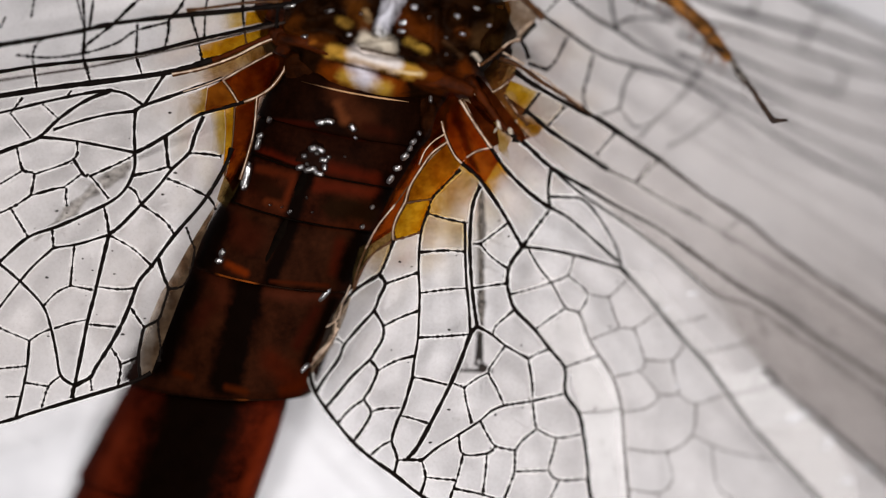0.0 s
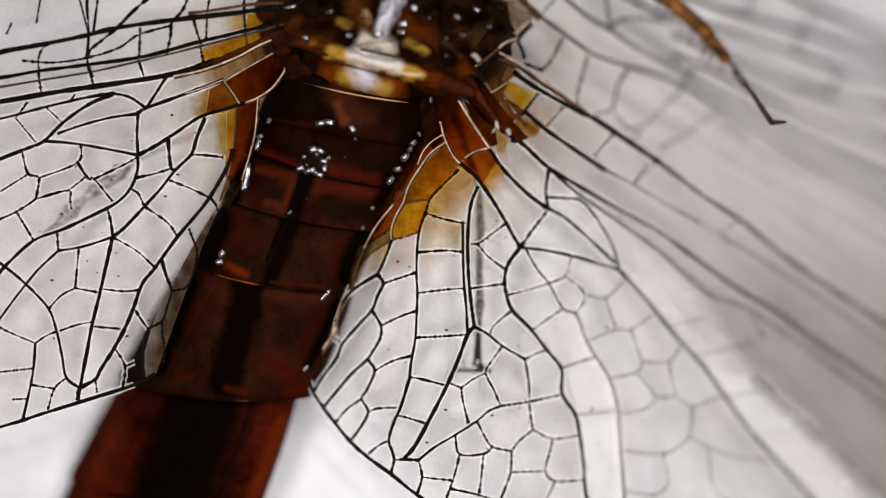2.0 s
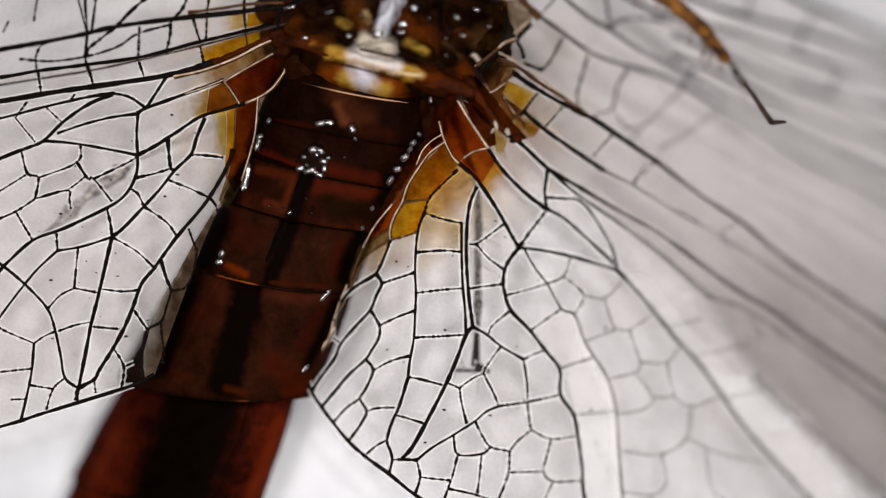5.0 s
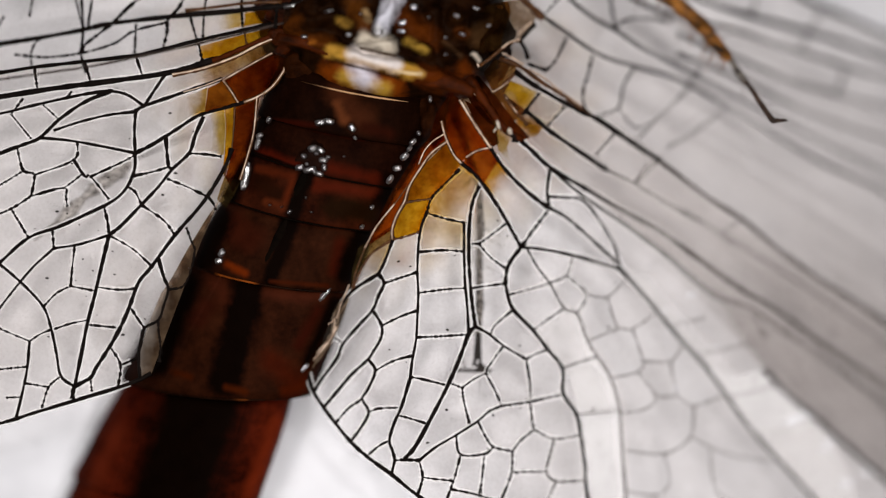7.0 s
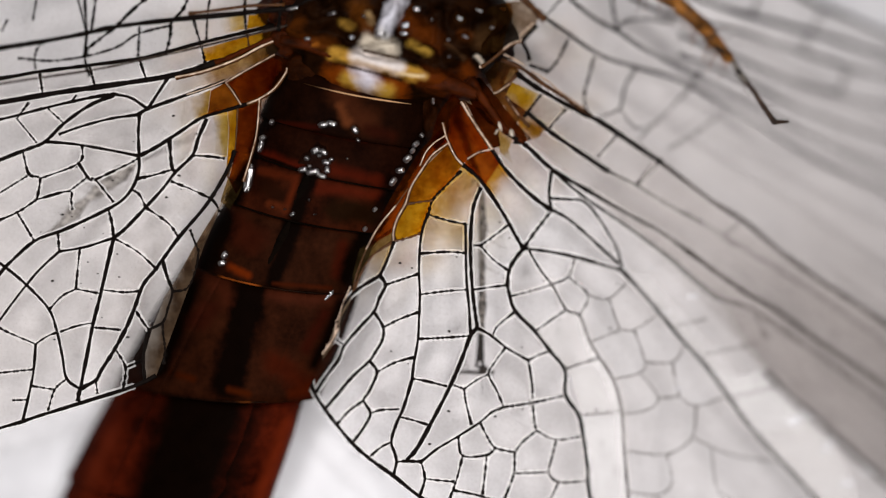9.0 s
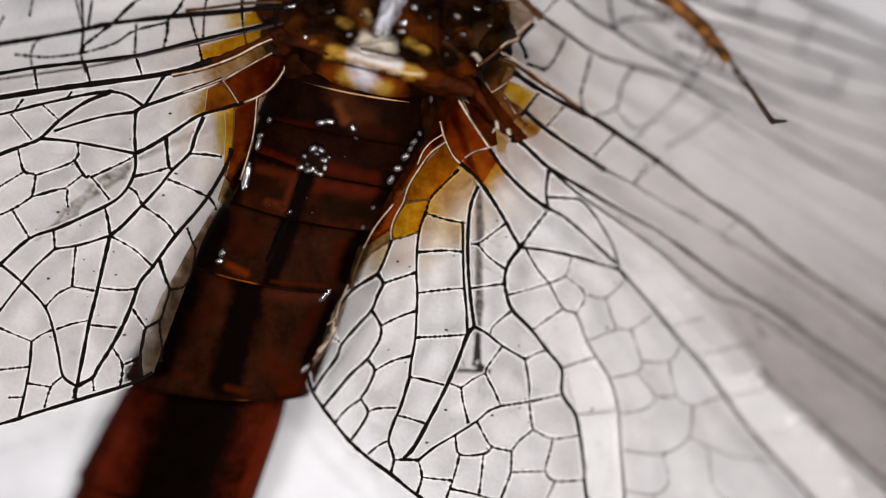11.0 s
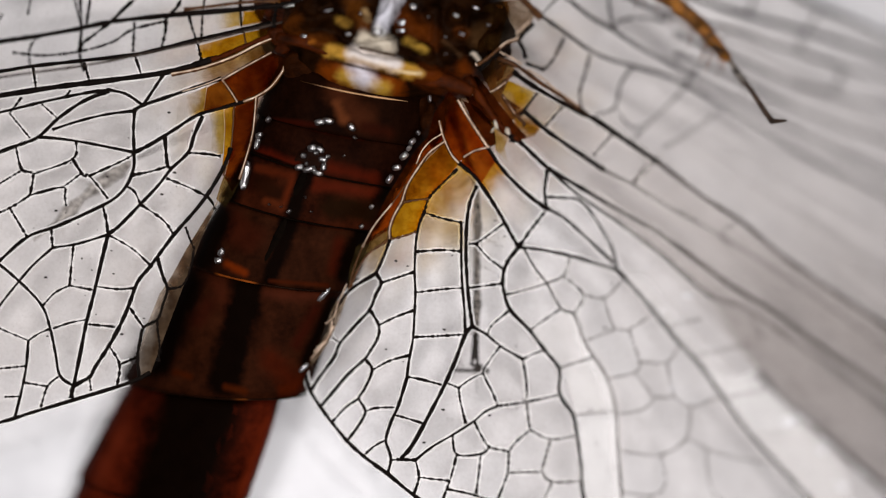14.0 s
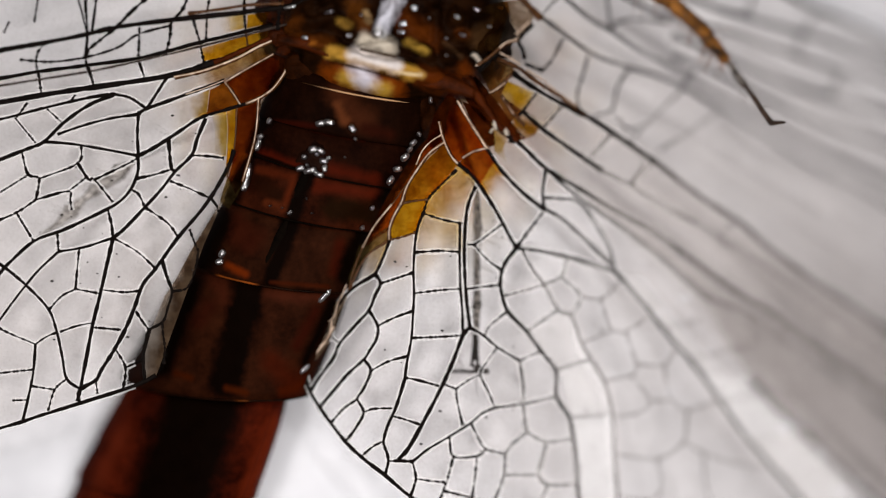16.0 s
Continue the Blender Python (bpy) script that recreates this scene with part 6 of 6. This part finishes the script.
leg("leg", (((-6.09, 4.04, -3.35), 0.0255), ((-8.62, 2.53, -0.95), 0.0255), ((-9.09, 2.20, -0.95), 0.218), ((-9.83, 1.65, -0.95), 0.166),
                    ((-10.09, 1.45, -0.95), 0.0765), ((-10.47, 1.08, -0.95), 0.218), ((-10.81, 0.76, -0.95), 0.0765), ((-11.50, 0.25, -0.95), 0.0255)),
            (leg_dark, leg_pale, leg_pale, leg_pale, leg_pale, leg_pale, leg_pale), "thin greyish leg seen through the wing", 8)
# a white fleck on each of two legs imitates a glint
fleck = bmesh.new()
ellipsoid(fleck, 1.01, -3.17, -0.84, 0.05, 0.07, 0.05, 0, 0.3)
part("lint", fleck, white_fleck, leg_c, "white fleck painted in for a glint")
fleck = bmesh.new()
ellipsoid(fleck, 8.17, 4.50, 1.3, 0.05, 0.1, 0.05, 10, 0.3)
part("lint", fleck, white_fleck, leg_b, "white fleck painted in for a glint")
for x in (-2.2, 0.2):
    leg("leg", (((x, 7.2, -2.0), 0.2), ((x * 1.2, 7.8, -2.8), 0.15), ((x * 1.4, 9.2, FLOOR + 0.1), 0.08)), (leg_skin, leg_dark), "brown leg under the thorax")


def dust(wing, seed, x0, x1, y0, y1, count):
    """Specks of dirt stuck to the film."""
    rng = random.Random(seed)
    bm = bmesh.new()
    for _ in range(count):
        c, r = Vector((rng.uniform(x0, x1), rng.uniform(y0, y1), 0.02)), rng.choice((0.016, 0.02, 0.024, 0.036))
        for v in bmesh.ops.create_icosphere(bm, subdivisions=1, radius=1)["verts"]:
            v.co = (Vector((v.co.x * r * rng.uniform(0.7, 2.2), v.co.y * r, v.co.z * r * 0.5)) + c) * MM
    tagged(part("dust", bm, leg_dark, wing, "dark specks of dirt"), kind="stuff")


dust(hind_wing_a, 3, -6.8, -2.2, -8.0, -1.5, 36)
dust(hind_wing_b, 4, -2.6, 4.5, -10.5, -3.5, 30)

# white flecks added where the wing glints
lint = bmesh.new()
for x, y, r in ((6.09, -5.65, 0.07), (6.82, -7.00, 0.05), (5.77, -8.07, 0.06), (8.68, -8.86, 0.12), (9.07, -8.68, 0.12), (9.35, -8.79, 0.08),
                (9.52, -9.54, 0.09), (10.05, -10.39, 0.12), (10.53, -10.08, 0.09), (6.79, -7.63, 0.05), (2.94, -7.86, 0.04), (6.21, -5.65, 0.07), (5.51, -6.07, 0.06), (9.70, -6.74, 0.06), (7.80, -7.10, 0.05), (8.25, -7.80, 0.06), (5.07, -4.91, 0.04), (8.82, -8.76, 0.1), (9.61, -9.36, 0.1)):
    for v in bmesh.ops.create_icosphere(lint, subdivisions=2, radius=1)["verts"]:
        v.co = Vector((x + v.co.x * r * 1.6, y + v.co.y * r * 0.7, 0.06 + v.co.z * 0.05)) * MM
tagged(part("lint", lint, white_fleck, hind_wing_b, "white flecks painted in for glints"), kind="stuff")


def motions():
    def sway(ob, home, rows):
        walk(ob, [(t, Matrix.Translation(Vector((x, y, 0)) * MM) @ home @ pose(0, 0, 0, rx, ry, rz)) for t, x, y, rx, ry, rz in rows])

    def slide(ob, rows):
        walk(ob, [(t, pose(x * MM, y * MM, 0)) for t, x, y in rows])

    slide(dragonfly, ((0, 0.000, -0.000), (0.5, 0.000, -0.000), (1, 0.000, -0.000), (1.5, 0.000, -0.025),
        (2, 0.000, -0.025), (2.5, 0.024, -0.025), (3, 0.024, -0.025), (3.5, 0.000, -0.000),
        (4, 0.000, -0.000), (4.5, -0.002, -0.002), (5, -0.005, -0.029), (5.5, -0.007, -0.032),
        (6, 0.014, -0.034), (6.5, 0.012, -0.036), (7, -0.012, -0.000), (7.5, -0.012, -0.000),
        (8, 0.000, -0.012), (8.5, 0.012, -0.025), (9, 0.071, -0.060), (9.5, 0.054, -0.046),
        (10, 0.028, -0.022), (10.5, 0.019, -0.015), (11, 0.009, -0.009), (11.5, 0.000, -0.012),
        (12, 0.000, -0.025), (12.5, 0.000, -0.025), (13, -0.012, -0.000), (13.5, -0.024, 0.012),
        (14, -0.024, 0.012), (14.5, -0.024, -0.000), (15, 0.000, -0.012), (15.5, 0.000, -0.025),
        (16, 0.000, -0.025)))
    sway(hind_wing_a, HOME_A, ((0, -0.000, -0.000, 0.000, -0.000, 0.000), (0.5, -0.001, 0.010, 0.457, 0.280, 0.131), (1, 0.007, -0.003, 0.390, -0.256, 0.246), (1.5, 0.022, 0.010, -0.940, -2.091, 0.553),
        (2, 0.016, 0.010, -0.905, -3.020, 0.605), (2.5, 0.003, -0.001, -0.593, -1.692, 0.305), (3, 0.001, -0.006, -0.336, -1.124, 0.077), (3.5, -0.000, -0.000, 0.000, -0.000, 0.000),
        (4, 0.004, 0.004, -0.055, 0.128, -0.006), (4.5, 0.011, -0.008, -0.097, -0.697, 0.160), (5, 0.025, 0.006, -1.402, -2.821, 0.517), (5.5, 0.019, 0.006, -1.342, -4.039, 0.620),
        (6, 0.005, -0.004, -1.005, -3.000, 0.370), (6.5, 0.002, -0.008, -0.723, -2.721, 0.193), (7, 0.012, -0.007, -0.514, -0.500, 0.069), (7.5, 0.000, -0.003, -0.337, -0.899, 0.125),
        (8, 0.016, 0.002, -0.899, -1.560, 0.422), (8.5, 0.012, -0.005, -0.656, -2.137, 0.302), (9, -0.007, 0.012, -1.205, -2.774, 0.488), (9.5, -0.010, 0.007, -0.748, -1.921, 0.283),
        (10, -0.013, 0.008, -0.290, -0.890, 0.160), (10.5, -0.012, 0.007, -0.111, -0.543, 0.086), (11, -0.015, 0.002, 0.595, -0.427, 0.212), (11.5, -0.007, -0.003, 0.258, -1.197, 0.324),
        (12, 0.006, 0.011, -0.802, -2.636, 0.623), (12.5, 0.022, -0.005, -1.365, -3.372, 0.640), (13, 0.022, -0.007, -0.106, -0.453, 0.130), (13.5, 0.015, -0.007, 0.200, 0.273, 0.056),
        (14, 0.003, -0.006, -0.098, 0.114, 0.013), (14.5, 0.006, -0.002, -0.053, -0.548, 0.144), (15, 0.021, 0.000, -1.016, -2.131, 0.576), (15.5, 0.025, -0.001, -1.316, -4.035, 0.745),
        (16, 0.034, -0.010, -0.911, -2.489, 0.636)))
    sway(hind_wing_b, HOME_B, ((0, -0.000, 0.000, -0.000, 0.000, 0.000), (0.5, -0.001, 0.001, -0.060, -1.014, -0.035), (1, -0.016, 0.005, -0.206, -0.767, -0.120), (1.5, -0.034, 0.016, -0.063, -1.288, -0.214),
        (2, -0.036, 0.018, -0.072, -0.828, -0.315), (2.5, -0.027, 0.017, 0.019, -0.125, -0.127), (3, -0.018, 0.027, -0.257, 0.127, -0.094), (3.5, -0.001, 0.007, -0.769, -0.634, -0.195),
        (4, -0.029, 0.008, -0.299, -0.465, -0.235), (4.5, -0.041, 0.011, -0.366, -0.309, -0.336), (5, -0.056, 0.021, -0.145, -0.921, -0.446), (5.5, -0.054, 0.021, -0.075, -0.553, -0.562),
        (6, -0.042, 0.019, 0.094, 0.059, -0.390), (6.5, -0.030, 0.028, -0.103, 0.220, -0.373), (7, 0.012, 0.003, -0.713, -0.829, -0.255), (7.5, -0.012, 0.000, -0.252, -0.005, -0.320),
        (8, -0.027, 0.008, -0.411, -0.502, -0.438), (8.5, -0.024, 0.013, 0.101, -0.006, -0.371), (9, -0.035, 0.020, -0.230, 0.465, -0.231), (9.5, -0.030, 0.020, -0.511, 0.333, -0.277),
        (10, -0.026, 0.007, -0.812, -0.213, -0.383), (10.5, -0.057, 0.008, -0.378, -0.091, -0.451), (11, -0.041, 0.004, -0.202, -0.547, -0.325), (11.5, -0.061, 0.011, -0.207, -0.662, -0.437),
        (12, -0.078, 0.029, -1.244, -3.170, -0.578), (12.5, -0.092, 0.027, -0.594, -2.151, -0.639), (13, -0.035, 0.007, -0.916, -1.839, -0.438), (13.5, -0.019, -0.006, -0.865, -1.258, -0.486),
        (14, -0.031, -0.006, -0.839, -1.117, -0.490), (14.5, -0.049, 0.001, -0.428, -0.512, -0.551), (15, -0.088, 0.009, -0.044, 0.346, -0.709), (15.5, -0.078, 0.026, -1.078, -2.876, -0.678),
        (16, -0.060, 0.006, -2.054, -4.222, -0.577)))
    sway(fore_wing_a, HOME_C, ((0, 0.000, 0.000, 0.000, 0.000, 0.000), (0.5, 0.003, -0.022, -0.015, -0.519, -0.379), (1, 0.013, -0.005, 0.090, -0.259, 0.138), (1.5, 0.045, -0.005, -0.002, -1.876, 0.467),
        (2, 0.025, -0.013, -0.675, -3.417, 0.530), (2.5, 0.013, -0.034, 0.058, -0.846, -0.123), (3, -0.006, -0.015, -0.193, -0.691, -0.016), (3.5, -0.027, -0.019, 0.011, 0.628, -0.210),
        (4, -0.025, -0.012, 0.003, 0.654, -0.346), (4.5, -0.003, 0.002, 0.203, 0.773, 0.161), (5, 0.041, -0.002, 0.206, -0.986, 0.480), (5.5, 0.033, -0.013, -0.373, -2.668, 0.534),
        (6, 0.033, -0.038, 0.455, -0.239, -0.129), (6.5, 0.026, -0.022, 0.299, -0.225, -0.032), (7, -0.019, -0.018, 0.051, 0.508, -0.214), (7.5, -0.032, -0.042, -0.038, 0.228, -0.584),
        (8, -0.003, -0.011, 0.009, -0.038, 0.209), (8.5, -0.028, -0.011, -0.122, 0.339, 0.147), (9, -0.014, -0.029, 0.108, 0.373, -0.020), (9.5, -0.035, -0.020, -0.019, 0.845, -0.073),
        (10, -0.055, -0.021, 0.061, 1.770, -0.270), (10.5, -0.058, -0.014, -0.009, 1.793, -0.440), (11, -0.031, -0.015, -0.036, 0.749, -0.262), (11.5, -0.018, -0.006, -0.083, 0.231, 0.080),
        (12, 0.034, -0.029, 0.082, -1.510, 0.383), (12.5, 0.049, -0.027, 0.172, -1.758, 0.375), (13, -0.025, -0.004, -0.124, 0.349, 0.011), (13.5, -0.040, -0.041, -0.084, 0.337, -0.673),
        (14, -0.041, -0.011, -0.067, 0.907, -0.421), (14.5, -0.041, -0.044, -0.092, 0.312, -0.590), (15, 0.023, -0.021, 0.185, -0.556, 0.479), (15.5, 0.063, -0.003, 0.295, -1.461, 0.750),
        (16, 0.034, -0.029, 0.082, -1.510, 0.383)))
    sway(fore_wing_b, HOME_D, ((0, -0.000, -0.000, -0.000, 0.000, 0.000), (0.5, -0.014, 0.017, -0.956, -0.028, -0.162), (1, -0.025, 0.008, -0.517, -0.260, -0.074), (1.5, -0.058, 0.028, -2.133, -1.837, -0.384),
        (2, -0.079, 0.023, -2.912, -3.290, -0.346), (2.5, -0.046, 0.014, -1.111, -0.750, -0.125), (3, -0.020, 0.014, -0.222, -0.351, -0.233), (3.5, -0.030, 0.015, -1.033, -0.372, -0.145),
        (4, -0.048, 0.006, -1.425, -0.771, 0.036), (4.5, -0.058, 0.005, -1.076, -1.026, 0.031), (5, -0.090, 0.032, -2.782, -2.627, -0.372), (5.5, -0.110, 0.035, -3.650, -4.103, -0.427),
        (6, -0.076, 0.033, -1.939, -1.587, -0.299), (6.5, -0.049, 0.041, -1.140, -1.211, -0.500), (7, -0.005, -0.013, -0.591, 0.412, 0.038), (7.5, -0.005, -0.013, -0.591, 0.412, 0.038),
        (8, -0.031, 0.007, -1.002, -0.293, -0.162), (8.5, -0.009, 0.001, -0.015, -0.136, 0.006), (9, -0.035, 0.010, -1.728, -0.540, 0.209), (9.5, -0.032, 0.010, -1.373, -0.502, 0.077),
        (10, -0.048, 0.010, -1.827, -0.712, 0.052), (10.5, -0.071, 0.002, -2.026, -1.226, 0.110), (11, -0.050, 0.009, -1.184, -0.754, -0.148), (11.5, -0.076, 0.012, -1.457, -1.656, -0.333),
        (12, -0.099, 0.004, -4.365, -5.842, -0.496), (12.5, -0.062, 0.010, -5.121, -5.854, -0.569), (13, -0.044, -0.004, -3.709, -2.657, -0.091), (13.5, -0.031, 0.006, -0.997, -0.275, -0.163),
        (14, -0.037, -0.006, -2.641, -0.949, -0.148), (14.5, -0.031, -0.002, -0.963, -0.191, -0.181), (15, -0.058, 0.004, -2.832, -2.158, -0.468), (15.5, -0.053, 0.009, -4.279, -4.102, -0.431),
        (16, -0.057, 0.019, -3.866, -3.792, -0.622)))
    slide(leg_b, ((0, 0.000, -0.000), (0.5, 0.000, -0.000), (1, -0.012, -0.000), (1.5, -0.024, -0.011),
        (2, -0.036, -0.022), (2.5, -0.036, 0.012), (3, -0.036, 0.012), (3.5, -0.012, -0.000),
        (4, -0.024, -0.000), (4.5, -0.031, -0.002), (5, -0.038, -0.015), (5.5, -0.046, -0.029),
        (6, -0.041, 0.003), (6.5, -0.036, 0.001), (7, 0.000, -0.000), (7.5, 0.012, -0.012),
        (8, -0.012, -0.023), (8.5, -0.024, 0.012), (9, -0.036, 0.024), (9.5, -0.035, 0.014),
        (10, -0.025, -0.000), (10.5, -0.042, -0.006), (11, -0.030, -0.012), (11.5, -0.047, -0.023),
        (12, -0.083, -0.022), (12.5, -0.083, -0.022), (13, -0.023, -0.024), (13.5, -0.012, -0.024),
        (14, -0.012, -0.024), (14.5, -0.012, -0.012), (15, -0.048, -0.035), (15.5, -0.048, -0.034),
        (16, -0.060, -0.034)))
    slide(leg_c, ((0, 0.000, -0.000), (0.5, 0.000, -0.000), (1, -0.023, -0.000), (1.5, -0.046, 0.025),
        (2, -0.046, 0.025), (2.5, -0.024, 0.025), (3, -0.024, 0.025), (3.5, -0.023, -0.000),
        (4, -0.046, -0.000), (4.5, -0.067, 0.002), (5, -0.088, 0.029), (5.5, -0.085, 0.032),
        (6, -0.061, 0.034), (6.5, -0.059, 0.036), (7, -0.034, -0.000), (7.5, -0.034, -0.000),
        (8, -0.046, 0.012), (8.5, -0.059, 0.000), (9, -0.046, 0.012), (9.5, -0.054, 0.008),
        (10, -0.064, -0.007), (10.5, -0.092, -0.004), (11, -0.066, -0.001), (11.5, -0.095, 0.012),
        (12, -0.141, 0.025), (12.5, -0.141, 0.025), (13, -0.105, -0.000), (13.5, -0.094, -0.012),
        (14, -0.094, -0.012), (14.5, -0.094, -0.000), (15, -0.118, 0.012), (15.5, -0.118, 0.025),
        (16, -0.118, 0.000)))
    # the abdomen breathes: its side plates slide out and in
    breath = ((0, 0.000, 0.000), (0.5, -0.016, -0.031), (1, 0.033, 0.000), (1.5, 0.146, 0.202),
        (2, 0.260, 0.232), (2.5, 0.326, 0.310), (3, 0.309, 0.310), (3.5, 0.098, 0.077),
        (4, 0.000, -0.062), (4.5, 0.049, -0.025), (5, 0.162, 0.183), (5.5, 0.277, 0.220),
        (6, 0.343, 0.304), (6.5, 0.326, 0.310), (7, 0.146, 0.108), (7.5, 0.000, 0.000),
        (8, 0.146, 0.093), (8.5, 0.309, 0.279), (9, 0.374, 0.341), (9.5, 0.291, 0.255),
        (10, 0.123, 0.062), (10.5, 0.024, -0.079), (11, 0.022, -0.049), (11.5, 0.081, 0.031),
        (12, 0.212, 0.186), (12.5, 0.260, 0.217), (13, -0.016, -0.077), (13.5, -0.049, -0.202),
        (14, -0.049, -0.202), (14.5, -0.016, -0.170), (15, 0.130, 0.031), (15.5, 0.212, 0.155),
        (16, 0.049, -0.031))
    for plate, i, sign in flanks:
        sec = RINGS[i]
        out = Vector((sec[2] - sec[0], sec[3] - sec[1], 0)).normalized()
        share = 0.5 if i == 4 else 1.0
        walk(plate, [(t, Matrix.Translation(out * (far_b if sign > 0 else -far_a) * share * MM)) for t, far_a, far_b in breath])


motions()
